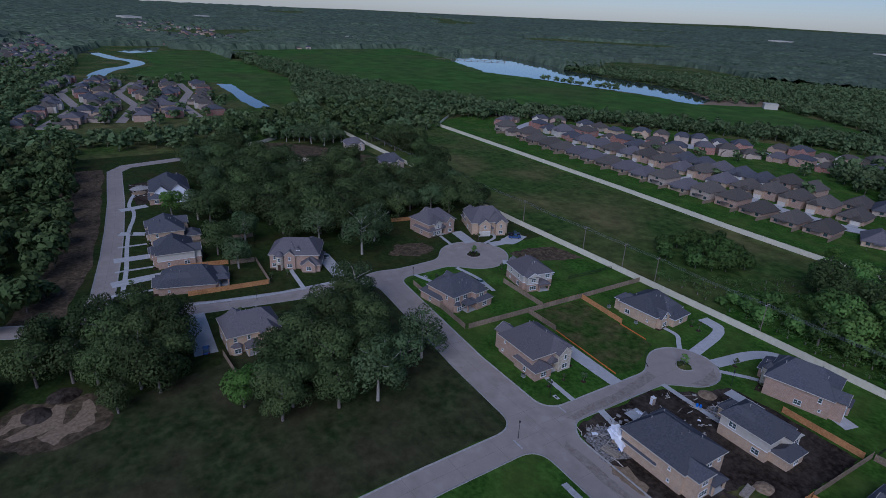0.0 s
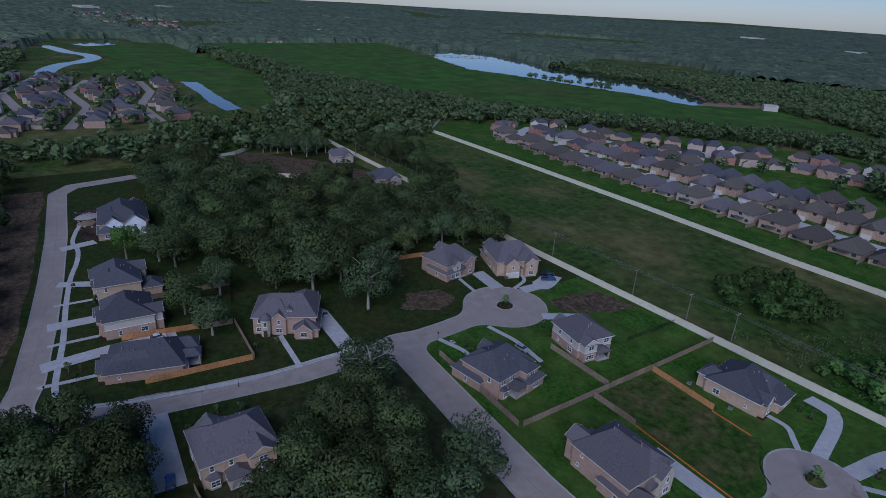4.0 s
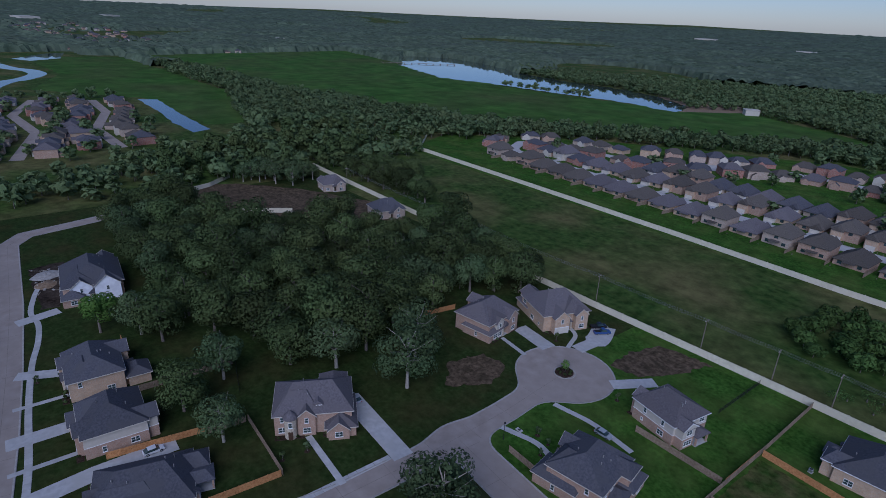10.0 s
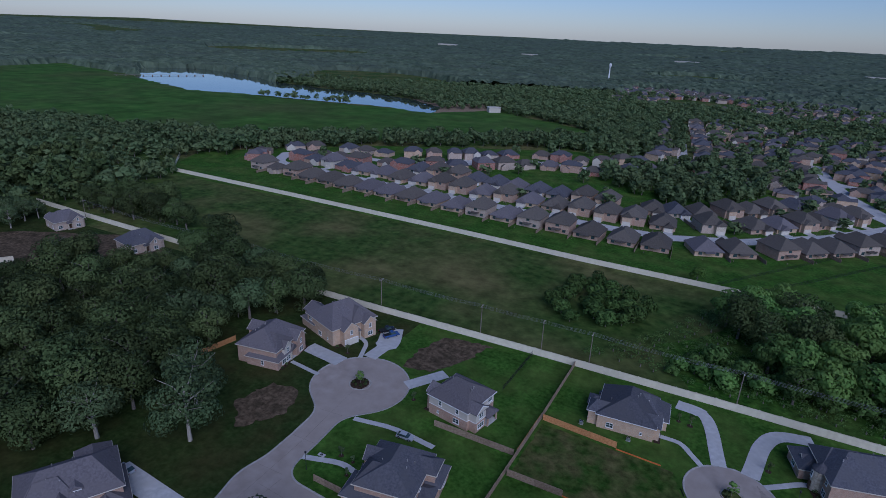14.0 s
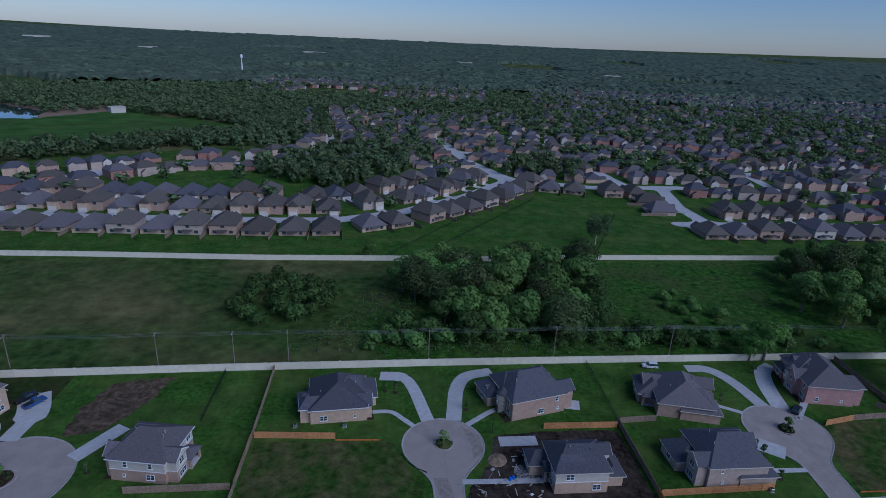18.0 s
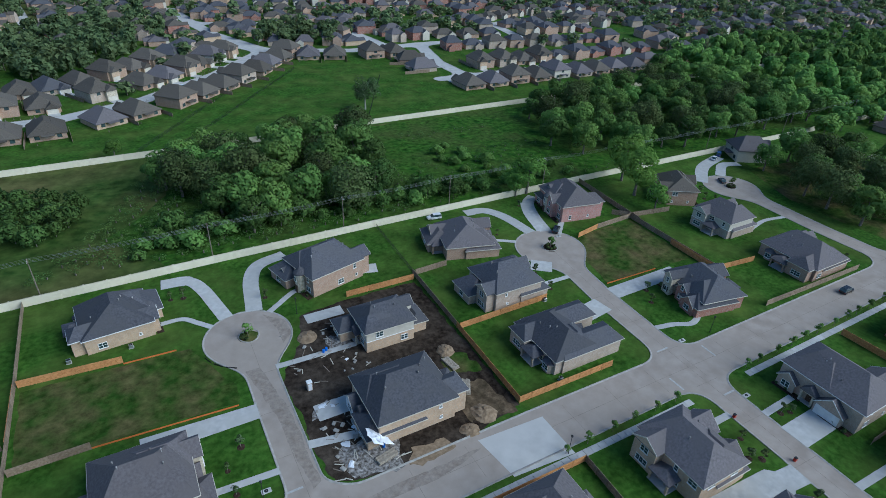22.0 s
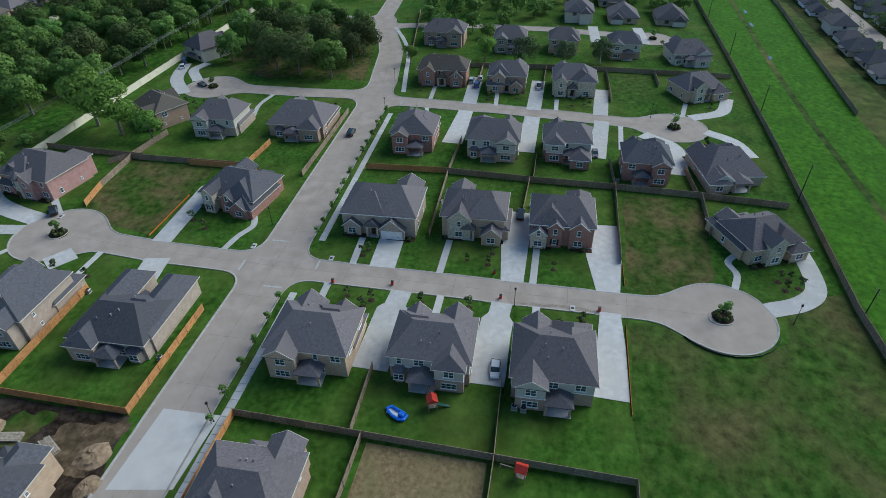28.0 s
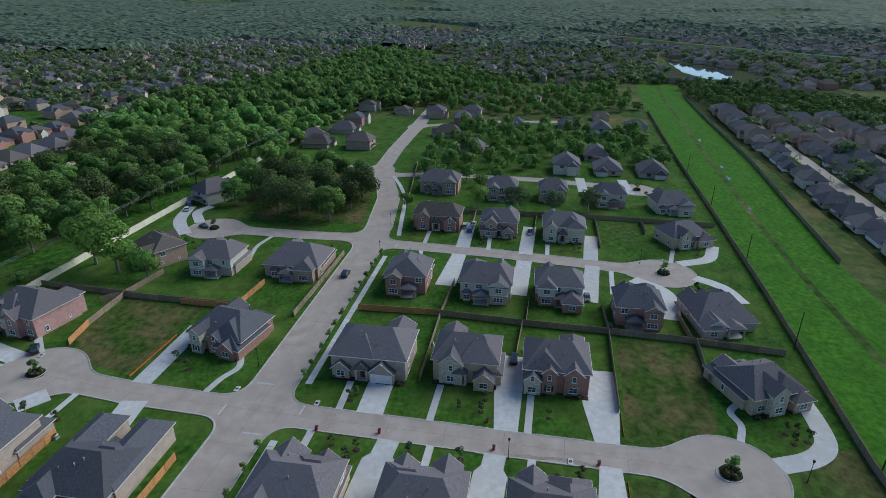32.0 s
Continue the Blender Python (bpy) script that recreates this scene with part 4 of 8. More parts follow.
precast_wall("wall_site", [(-330, -48), (-337, -31), (-350, -15)], "cream precast wall round a cleared building site")
precast_wall("wall_site_end", [(-284, -33), (-271, -12)], "cream precast wall round a cleared building site")
FENCES = [
    ("fence", [(-44.3, WALL_Y - 1.8), (-44.5, 3), (-45, -21), (-45.5, -46)]), ("fence_new", [(-44, 3.2), (-24, 2)]),
    ("fence_new", [(-45, -14), (-44.6, 2.5)]), ("fence", [(-44.4, -21.5), (-31, -21.3)]), ("fence", [(-68, -14.4), (-45.6, -14.3)]),
    ("fence", [(-82, -46), (-46, -47)]), ("fence_dark", [(-58.3, WALL_Y - 2.2), (-58.8, 10)]),
    ("fence", [(50.9, 6), (50.2, -20)]), ("fence_new", [(50.2, -20.4), (49.4, -48.6), (76, -48.9)]), ("fence_new", [(50.6, -21.2), (78.5, -20.6)]),
    ("fence_new", [(30, 3.8), (50, 3.6)]), ("fence_dark", [(52.4, 35.8), (51.2, 6.5)]), ("fence", [(51.5, 5.4), (62, 6)]),
    ("fence", [(134.5, -34), (135, 6), (131, 10)]), ("fence", [(135.5, 1), (138, 35.8)]), ("fence_new", [(133.6, -31), (134, -14)]), ("fence_new", [(134, -31.5), (150, -33)]),
    ("fence", [(135, 5.5), (152, 3)]), ("fence", [(132, -50), (146, -50.3), (176, -50.6)]), ("fence_new", [(109, 2), (119, 4)]), ("fence", [(119, 4), (135, 5)]),
    ("fence_new", [(138.8, -67), (139.4, -90)]), ("fence", [(139.4, -90), (137.5, -115), (136.7, -137), (135.3, -158), (133, -180)]),
    ("fence", [(108, -91), (138, -91)]), ("fence", [(122, -113), (137, -114)]), ("fence", [(137, -137), (104, -136)]), ("fence", [(135, -159), (118, -158)]),
    ("fence", [(139.6, -91), (160, -92)]), ("fence", [(138, -115), (152, -115.5)]), ("fence", [(137, -137), (152, -136.5)]), ("fence", [(136, -158), (150, -157)]),
    ("fence", [(52, -67), (51, -90), (50, -112), (49, -134)]), ("fence", [(51.4, -88), (66, -88)]), ("fence", [(50.2, -112), (66, -112)]), ("fence_dark", [(63, -112.5), (72, -113)]),
    ("fence_new", [(30, -66.5), (52, -67)]), ("fence", [(27, -89), (51, -90)]), ("fence", [(26, -111), (50, -112)]), ("fence", [(25, -133), (49, -134)]),
    ("fence", [(222, -66), (225, -92), (226, -118), (226, -143), (224, -186)]), ("fence", [(205, -92), (225, -92)]), ("fence", [(205, -116), (226, -117)]), ("fence", [(224, -140), (196, -140)]), ("fence", [(225, -158), (212, -158)]),
    ("fence", [(-129, -91.4), (-106.6, -92.4)]), ("fence_new", [(-106.6, -92.8), (-109.2, -120)]), ("fence", [(-129, -92), (-130, -101)]), ("fence_new", [(-134.6, -122), (-131, -101.5)]),
    ("fence", [(-157.5, -114), (-155.8, -85.3)]), ("fence_dark", [(-165, -82), (-141, -89)]), ("fence_new", [(-178, -108), (-188, -108)]), ("fence_new", [(-218, -98), (-206, -100)]),
    ("fence_new", [(-145, -10), (-147, -22)]), ("fence_new", [(-66, -100), (-50, -99)]), ("fence", [(-66, -118), (-51, -117), (-50, -99)]),
    ("fence", [(240, -60), (300, -52)]), ("fence", [(60, -183), (95, -182), (170, -186.5), (250, -190), (340, -193), (480, -201)]),
    ("fence", [(195, -219), (260, -225), (330, -232), (470, -239), (570, -246)]),
    ("fence_dark", [(-10, 132), (72, 249)]), ("fence_dark", [(6, 132), (86, 238)]), ("fence_dark", [(90, 133), (128, 205)]),
]
for fk, fp in FENCES:
    fence(fp, fk)

# ---- houses ----
def roof_bm(bm, x0, x1, y0, y1, z, pitch=0.56, over=0.5, gable=None, thick=0.22):
    """A hip roof, or a gable one along x or y, with an eave of some thickness."""
    x0, x1, y0, y1 = x0 - over, x1 + over, y0 - over, y1 + over
    w, d = x1 - x0, y1 - y0
    low = [bm.verts.new(p) for p in ((x0, y0, z - thick), (x1, y0, z - thick), (x1, y1, z - thick), (x0, y1, z - thick))]
    up = [bm.verts.new(p) for p in ((x0, y0, z), (x1, y0, z), (x1, y1, z), (x0, y1, z))]
    bm.faces.new(low[::-1])
    for k in range(4):
        bm.faces.new((low[k], low[(k + 1) % 4], up[(k + 1) % 4], up[k]))
    h = min(w, d) / 2 * pitch
    along_x = w >= d if gable is None else gable == "x"
    if along_x:
        h = d / 2 * pitch
        i = d / 2 * 0.68 if gable is None else 0
        a, b = bm.verts.new((x0 + min(i, w / 2 - 0.01), (y0 + y1) / 2, z + h)), bm.verts.new((x1 - min(i, w / 2 - 0.01), (y0 + y1) / 2, z + h))
        bm.faces.new((up[0], up[1], b, a))
        bm.faces.new((up[2], up[3], a, b))
        bm.faces.new((up[3], up[0], a))
        bm.faces.new((up[1], up[2], b))
    else:
        h = w / 2 * pitch
        i = w / 2 * 0.68 if gable is None else 0
        a, b = bm.verts.new(((x0 + x1) / 2, y0 + min(i, d / 2 - 0.01), z + h)), bm.verts.new(((x0 + x1) / 2, y1 - min(i, d / 2 - 0.01), z + h))
        bm.faces.new((up[3], up[0], a, b))
        bm.faces.new((up[1], up[2], b, a))
        bm.faces.new((up[0], up[1], a))
        bm.faces.new((up[2], up[3], b))
    return h


WINDOWS = {}


def window_mesh(kind):
    if kind not in WINDOWS:
        w, h, n = {"one": (0.95, 1.5, 1), "two": (1.9, 1.5, 2), "three": (2.8, 1.5, 3), "tall": (1.0, 2.2, 1), "small": (0.7, 0.8, 1)}[kind]
        bm = bmesh.new()
        t = 0.10
        for z in (-h / 2, h / 2 - t):
            box(bm, -w / 2, w / 2, -0.09, 0.02, z, z + t)
        for k in range(n + 1):
            x = -w / 2 + (w - t) * k / n
            box(bm, x, x + t, -0.088, 0.02, -h / 2 + t, h / 2 - t)
        box(bm, -w / 2 + t, w / 2 - t, -0.075, 0.02, -0.03, 0.03)
        box(bm, -w / 2 - 0.08, w / 2 + 0.08, -0.16, 0.02, -h / 2 - 0.1, -h / 2)
        pane = bx(-w / 2 + 0.05, w / 2 - 0.05, -0.05, 0.01, -h / 2 + 0.05, h / 2 - 0.05)
        WINDOWS[kind] = to_mesh("window", bm, M["white"]), to_mesh("pane", pane, M["glass"])
    return WINDOWS[kind]


def add_window(house, kind, x, y, z, rz, shutters=False):
    fm, pm = window_mesh(kind)
    w = part("window", fm, None, house, at=pose(x, y, z, 0, 0, rz))
    part("pane", pm, None, w)
    if shutters:
        for sx in (-1, 1):
            part("shutter", bx(sx * 0.78 - 0.2, sx * 0.78 + 0.2, -0.05, 0.01, -0.78, 0.78), M["dark"], w)


VENT = None


def vent_mesh():
    global VENT
    if VENT is None:
        bm = bmesh.new()
        tube(bm, [(0, 0, -0.3), (0, 0, 0.45)], [0.09, 0.09], 6)
        tube(bm, [(0, 0, 0.4), (0, 0, 0.6)], [0.17, 0.12], 6)
        VENT = to_mesh("roof_vent", bm, M["vent"])
    return VENT


def house(x, y, rot, w, d, st=2, walls="tan", roof="roof", wings=(), gables=(), garage=None, rear=None, upper=None, seed=0, label="", detail=2, group="neighbourhood houses", door=0.0, pitch=0.62, trim="cream", wainscot=None, dormer=None, turret=None):
    """A suburban house, front toward local -y. wings: (x0, x1, y0, y1, storeys) with hip roofs; gables: (x, width, out, storeys, wall)
    on the front; garage: (x, side); rear: (x0, x1, out) covered patio; turret: x of a round entry tower."""
    rnd = random.Random(seed * 31 + 7)
    h = {1: 3.2, 1.5: 4.4, 2: 6.0}[st]
    top = empty("house", pose(x, y, 0, 0, 0, rot), label, "house", group)
    X0, X1, Y0, Y1 = -w / 2, w / 2, -d / 2, d / 2
    wm, rm, tm = M[walls], M[roof], M[trim]
    um = M[upper] if upper else None
    # the plan: one broad block under a hip roof, a narrower bay behind it with a gable, a covered patio beside the bay
    bs = 1 if seed % 2 else -1
    YM, BW = Y1 - d * 0.15, w * 0.36
    p0, p1 = (X1 - BW - 0.8, X1 - 0.8) if bs > 0 else (X0 + 0.8, X0 + 0.8 + BW)
    two_tone = um is not None and h > 4

    def storeys(q0, q1, r0, r1, bh, name="wall"):
        if two_tone and bh > 4:
            part(name, bx(q0, q1, r0, r1, 0, 3.1), wm, top)
            part(name, bx(q0 + 0.02, q1 - 0.02, r0 + 0.02, r1 - 0.02, 3.1, bh), um, top, "beige siding upper storey")
            part("trim", bx(q0 - 0.04, q1 + 0.04, r0 - 0.04, r1 + 0.04, 3.02, 3.18), M["white"], top)
        else:
            part(name, bx(q0, q1, r0, r1, 0, bh), wm, top)

    def eaves(q0, q1, r0, r1, bh, e):
        fz = bmesh.new()
        for a in ((q0 - e - 0.06, q1 + e + 0.06, r0 - e - 0.08, r0 - e), (q0 - e - 0.06, q1 + e + 0.06, r1 + e, r1 + e + 0.08), (q0 - e - 0.08, q0 - e, r0 - e, r1 + e), (q1 + e, q1 + e + 0.08, r0 - e, r1 + e)):
            box(fz, *a, bh - 0.25, bh - 0.07)
        part("gutter", fz, tm, top)

    storeys(X0, X1, Y0, YM, h)
    bm = bmesh.new()
    rh = roof_bm(bm, X0, X1, Y0, YM, h, pitch, 0.5)
    part("roof", bm, rm, top)
    eaves(X0, X1, Y0, YM, h, 0.5)
    # a cross roof running back from the front
    if detail > 1:
        cx, cw = -bs * w * 0.2, w * 0.27
        bm = bmesh.new()
        roof_bm(bm, cx - cw, cx + cw, Y0 - 0.04, Y0 + (YM - Y0) * 0.66, h + 0.03, pitch * 1.18, 0.44)
        part("cross_roof", bm, rm, top)
    # the rear bay
    hb = h - 0.03
    storeys(p0, p1, YM - 1.2, Y1, hb, "bay_wall")
    bm = bmesh.new()
    kind = "y" if seed % 3 else None
    roof_bm(bm, p0, p1, YM - min(6.0, d * 0.4), Y1, hb, pitch * 1.05, 0.42, kind)
    part("bay_roof", bm, rm, top)
    if kind:
        gh = (BW / 2) * pitch * 1.05
        gb = bmesh.new()
        for yy in (Y1 + 0.43, Y1 + 0.47):
            gb.faces.new([gb.verts.new(p) for p in ((p0 - 0.1, yy, hb + 0.02), ((p0 + p1) / 2, yy, hb + gh), (p1 + 0.1, yy, hb + 0.02))])
        part("gable_wall", gb, um or wm, top)
        tb = bmesh.new()
        for sx in (-1, 1):
            cx, ex = (p0 + p1) / 2, (BW / 2 + 0.46) * sx
            q = [(cx, hb + gh + 0.3), (cx + ex, hb + 0.06), (cx + ex, hb - 0.2), (cx, hb + gh + 0.02)]
            a = [tb.verts.new((p[0], Y1 + 0.5, p[1])) for p in q] + [tb.verts.new((p[0], Y1 + 0.44, p[1])) for p in q]
            for f in ((0, 1, 2, 3), (7, 6, 5, 4), (0, 4, 5, 1), (1, 5, 6, 2), (2, 6, 7, 3), (3, 7, 4, 0)):
                tb.faces.new([a[i] for i in f])
        bmesh.ops.recalc_face_normals(tb, faces=tb.faces[:])
        part("bargeboard", tb, tm, top)
    else:
        eaves(p0, p1, YM - 0.2, Y1, hb, 0.42)
    # the covered patio and, at the far corner, a low three-sided bay
    o0, o1 = (p0 - 4.6, p0 + 0.02) if bs > 0 else (p1 - 0.02, p1 + 4.6)
    if rear:
        yo = Y1 + 0.4 + rear[2] * 0.15
        part("patio", bx(o0, o1, YM - 0.1, yo, 0, 0.12), M["walk"], top)
        for px in (o0 + 0.3, o1 - 0.3):
            part("patio_column", bx(px - 0.2, px + 0.2, yo - 0.45, yo - 0.05, 0.12, 2.8), wm, top)
        bm = bmesh.new()
        roof_bm(bm, o0 + 0.03, o1 - 0.03, YM - 2.6, yo, 2.95, 0.42, 0.3, None, 0.2)
        part("patio_roof", bm, rm, top)
    k0, k1 = (X0 + 0.5, o0 - 0.7) if bs > 0 else (o1 + 0.7, X1 - 0.5)
    if detail > 1 and k1 - k0 > 2.4 and seed % 4 != 1:
        k1 = min(k1, k0 + 3.4)
        bb = bmesh.new()
        base = [(k0, YM - 0.05), (k1, YM - 0.05), (k1 - 0.7, YM + 1.1), (k0 + 0.7, YM + 1.1)]
        lo = [bb.verts.new((*p, 0)) for p in base]
        hi = [bb.verts.new((*p, 2.7)) for p in base]
        for i in range(4):
            bb.faces.new((lo[i], lo[(i + 1) % 4], hi[(i + 1) % 4], hi[i]))
        bmesh.ops.recalc_face_normals(bb, faces=bb.faces[:])
        part("bay_window", bb, wm, top)
        rb = bmesh.new()
        cx = (k0 + k1) / 2
        e = [rb.verts.new((cx + (p[0] - cx) * 1.16, p[1] + (0.3 if p[1] > YM else 0), 2.68)) for p in base]
        t = [rb.verts.new((cx + s2 * 0.5, YM - 0.04, 3.7)) for s2 in (-1, 1)]
        for f in ((e[1], e[2], t[1]), (e[2], e[3], t[0], t[1]), (e[3], e[0], t[0]), (e[0], e[3], e[2], e[1])):
            rb.faces.new(f)
        bmesh.ops.recalc_face_normals(rb, faces=rb.faces[:])
        part("bay_roof", rb, rm, top)
        add_window(top, "two", cx, YM + 1.11, 1.5, 180)
    for n, (a0, a1, w0, w1, s2) in enumerate(wings):
        i = 0.037 * (n + 1)
        a0, a1, w0, w1 = a0 + i, a1 - i, w0 + i, w1 - i
        hw = {1: 3.1, 1.5: 4.37, 2: 5.97}[s2] - 0.015 * (n + 1)
        part("wing_wall", bx(a0, a1, w0, w1, 0, hw), wm, top)
        bm = bmesh.new()
        roof_bm(bm, a0, a1, w0, w1, hw, pitch, 0.45)
        part("wing_roof", bm, rm, top)
        eaves(a0, a1, w0, w1, hw, 0.45)
        if detail > 1:
            cx = (a0 + a1) / 2
            if w1 > Y1 + 0.5:
                add_window(top, "two", cx, w1 + 0.01, 1.6, 180)
            if w0 < Y0 - 0.5:
                add_window(top, "two", cx, w0 - 0.01, 1.6, 0)
            if a1 > X1 + 0.5:
                add_window(top, "one", a1 + 0.01, (w0 + w1) / 2, 1.6, 90)
            if a0 < X0 - 0.5:
                add_window(top, "one", a0 - 0.01, (w0 + w1) / 2, 1.6, -90)
    for n, (gx, gw, go, gs, gm) in enumerate(gables):
        hg = {1: 3.0, 1.5: 4.2, 2: 5.8}[gs] - 0.02 * n
        gwall = M[gm or walls]
        y0 = Y0 - go
        gp = pitch * 1.4
        bm = bx(gx - gw / 2, gx + gw / 2, y0, Y0 + 1.5, 0, hg)
        # the gable triangle
        v = [bm.verts.new(p) for p in ((gx - gw / 2, y0, hg), (gx + gw / 2, y0, hg), (gx, y0, hg + gw / 2 * gp), (gx - gw / 2, y0 + 0.3, hg), (gx + gw / 2, y0 + 0.3, hg), (gx, y0 + 0.3, hg + gw / 2 * gp))]
        for f in ((0, 1, 2), (5, 4, 3), (0, 2, 5, 3), (1, 4, 5, 2)):
            bm.faces.new([v[i] for i in f])
        part("gable_wall", bm, gwall, top)
        rb = bmesh.new()
        deep = min(d * 0.5, 2.0 + gw * 0.6)
        ov, zt = 0.35, hg + gw / 2 * gp + 0.12
        ze = zt - (gw / 2 + ov) * gp
        for sx in (-1, 1):
            q = [(gx, y0 - 0.3, zt), (gx + sx * (gw / 2 + ov), y0 - 0.3, ze), (gx + sx * (gw / 2 + ov), Y0 + deep, ze), (gx, Y0 + deep, zt)]
            a = [rb.verts.new(p) for p in q] + [rb.verts.new((p[0], p[1], p[2] - 0.16)) for p in q]
            for f in ((0, 1, 2, 3), (7, 6, 5, 4), (0, 4, 5, 1), (1, 5, 6, 2), (2, 6, 7, 3), (3, 7, 4, 0)):
                rb.faces.new([a[i] for i in f])
        bmesh.ops.recalc_face_normals(rb, faces=rb.faces[:])
        part("gable_roof", rb, rm, top)
        tb = bmesh.new()
        for sx in (-1, 1):
            q = [(gx, zt - 0.02), (gx + sx * (gw / 2 + ov + 0.02), ze - 0.02), (gx + sx * (gw / 2 + ov + 0.02), ze - 0.24), (gx, zt - 0.24)]
            a = [tb.verts.new((p[0], y0 - 0.36, p[1])) for p in q] + [tb.verts.new((p[0], y0 - 0.3, p[1])) for p in q]
            for f in ((0, 1, 2, 3), (7, 6, 5, 4), (0, 4, 5, 1), (1, 5, 6, 2), (2, 6, 7, 3), (3, 7, 4, 0)):
                tb.faces.new([a[i] for i in f])
        bmesh.ops.recalc_face_normals(tb, faces=tb.faces[:])
        part("bargeboard", tb, tm, top)
        if not (garage and garage[0] == "front" and abs(garage[1] - gx) < 1.5):
            add_window(top, "two" if gw > 3.2 else "one", gx, y0 - 0.01, 1.6, 0, walls == "red" and detail > 1)
        if gs >= 1.5:
            add_window(top, "one", gx, y0 - 0.01, 4.5, 0)
    # entry
    py = Y0 - 1.3
    if turret is not None:
        bm = bmesh.new()
        tube(bm, [(turret, Y0 - 0.6, 0), (turret, Y0 - 0.6, h - 0.2)], [1.5, 1.5], 12)
        part("entry_tower", bm, M["stone"], top, "round stone entry tower")
        bm = bmesh.new()
        tube(bm, [(turret, Y0 - 0.6, h - 0.25), (turret, Y0 - 0.6, h), (turret, Y0 - 0.6, h + 1.7)], [1.85, 1.8, 0.05], 12)
        part("tower_roof", bm, rm, top)
        add_window(top, "one", turret, Y0 - 2.11, 4.4, 0)
        part("door", bx(turret - 0.55, turret + 0.55, Y0 - 2.16, Y0 - 2.0, 0.1, 2.4), M["door"], top)
    else:
        part("porch", bx(door - 1.5, door + 1.5, py, Y0, 0, 0.18), M["walk"], top)
        for sx in (-1.3, 1.3):
            part("porch_column", bx(door + sx - 0.22, door + sx + 0.22, py, py + 0.44, 0.18, 3.0), M["stone"], top)
        bm = bx(door - 1.6, door + 1.6, py - 0.02, Y0 + 0.3, 2.85, 3.25)
        part("porch_beam", bm, M["stone"], top)
        bm = bmesh.new()
        roof_bm(bm, door - 1.6, door + 1.6, py, Y0 + 1.2, 3.3, 0.9, 0.25, "y", 0.12)
        part("porch_roof", bm, rm, top)
        dd = part("door", bx(door - 0.55, door + 0.55, Y0 - 0.08, Y0 + 0.02, 0.18, 2.5), M["door"], top)
        part("handle", bx(door + 0.35, door + 0.42, Y0 - 0.14, Y0 - 0.08, 1.1, 1.35), M["steel"], dd)
    if garage:
        side, gx = garage
        if side == "front":
            gy = Y0 - max([g[2] for g in gables if abs(g[0] - gx) < 1.5] + [0]) - 0.01
            m = pose(gx, gy, 0)
        else:
            m = pose(X1 + 0.01 if side == "right" else X0 - 0.01, gx, 0, 0, 0, 90 if side == "right" else -90)
        bm = bx(-2.4, 2.4, -0.06, 0.02, 0.05, 2.25)
        for k in range(4):
            box(bm, -2.36, 2.36, -0.085, -0.05, 0.1 + k * 0.54, 0.56 + k * 0.54)
        gd = part("garage_door", bm, tm, top, at=m)
        bm = bx(-2.6, 2.6, -0.1, 0.02, 2.25, 2.45)
        for sx in (-2.6, 2.4):
            box(bm, sx, sx + 0.2, -0.1, 0.02, 0, 2.25)
        part("frame", bm, M["white"], gd)
    # windows round the walls
    if detail:
        rows = [1.6] if st < 2 else [1.6, 4.6]
        for z in rows:
            n = max(1, int(d / 6)) if detail > 1 else 1
            for sx, rz in ((X1 + 0.01, 90), (X0 - 0.01, -90)):
                for k in range(n):
                    if rnd.random() < (0.75 if detail > 1 else 0.45):
                        yy = Y0 + (YM - Y0) * (k + 0.5) / n + rnd.uniform(-0.7, 0.7)
                        if garage and z < 3 and ((garage[0] == "right") == (rz == 90)) and garage[0] != "front" and abs(yy - garage[1]) < 3.8:
                            continue
                        if any(q[2] - 1.5 < yy < q[3] + 1.5 and (q[1] > X1 if rz == 90 else q[0] < X0) for q in wings):
                            continue
                        add_window(top, rnd.choice(("one", "small", "two")), sx, yy, z, rz)
            add_window(top, "two" if z > 3 else "three", (p0 + p1) / 2, Y1 + 0.01, z, 180)
            n = max(2, int(w / 3.6)) if detail > 1 else 2
            for k in range(n):
                xx = X0 + w * (k + 0.5) / n
                clear = (xx < p0 - 1.0 or xx > p1 + 1.0) and not any(q[3] > YM and q[0] - 1 < xx < q[1] + 1 for q in wings)
                if clear and (z > 3 or not (k0 - 1.0 < xx < k1 + 1.0)):
                    add_window(top, ("three" if z < 3 else rnd.choice(("one", "two"))), xx, YM + 0.01, z if z > 3 else 1.45, 180)
                if (z > 3 or abs(xx - door) > 2.6) and not any(q[2] < Y0 and q[0] - 1 < xx < q[1] + 1 for q in wings) and not any(abs(xx - g[0]) < g[1] / 2 + 0.9 for g in gables) and not (garage and garage[0] == "front" and abs(xx - garage[1]) < 3.6 and z < 3):
                    add_window(top, "two" if z < 3 else "one", xx, Y0 - 0.01, z, 0, walls == "red" and detail > 1)
    if detail > 1:
        for k in range(rnd.randint(3, 6)):
            u, v = rnd.uniform(-0.2, 0.2) * w, rnd.uniform(0.12, 0.34) * (YM - Y0)
            part("roof_vent", vent_mesh(), None, top, at=pose(u, (Y0 + YM) / 2 + v * rnd.choice((-1, 1)), h + ((YM - Y0) / 2 + 0.5 - v) * pitch if w >= YM - Y0 else h + (w / 2 + 0.5 - abs(u)) * pitch))
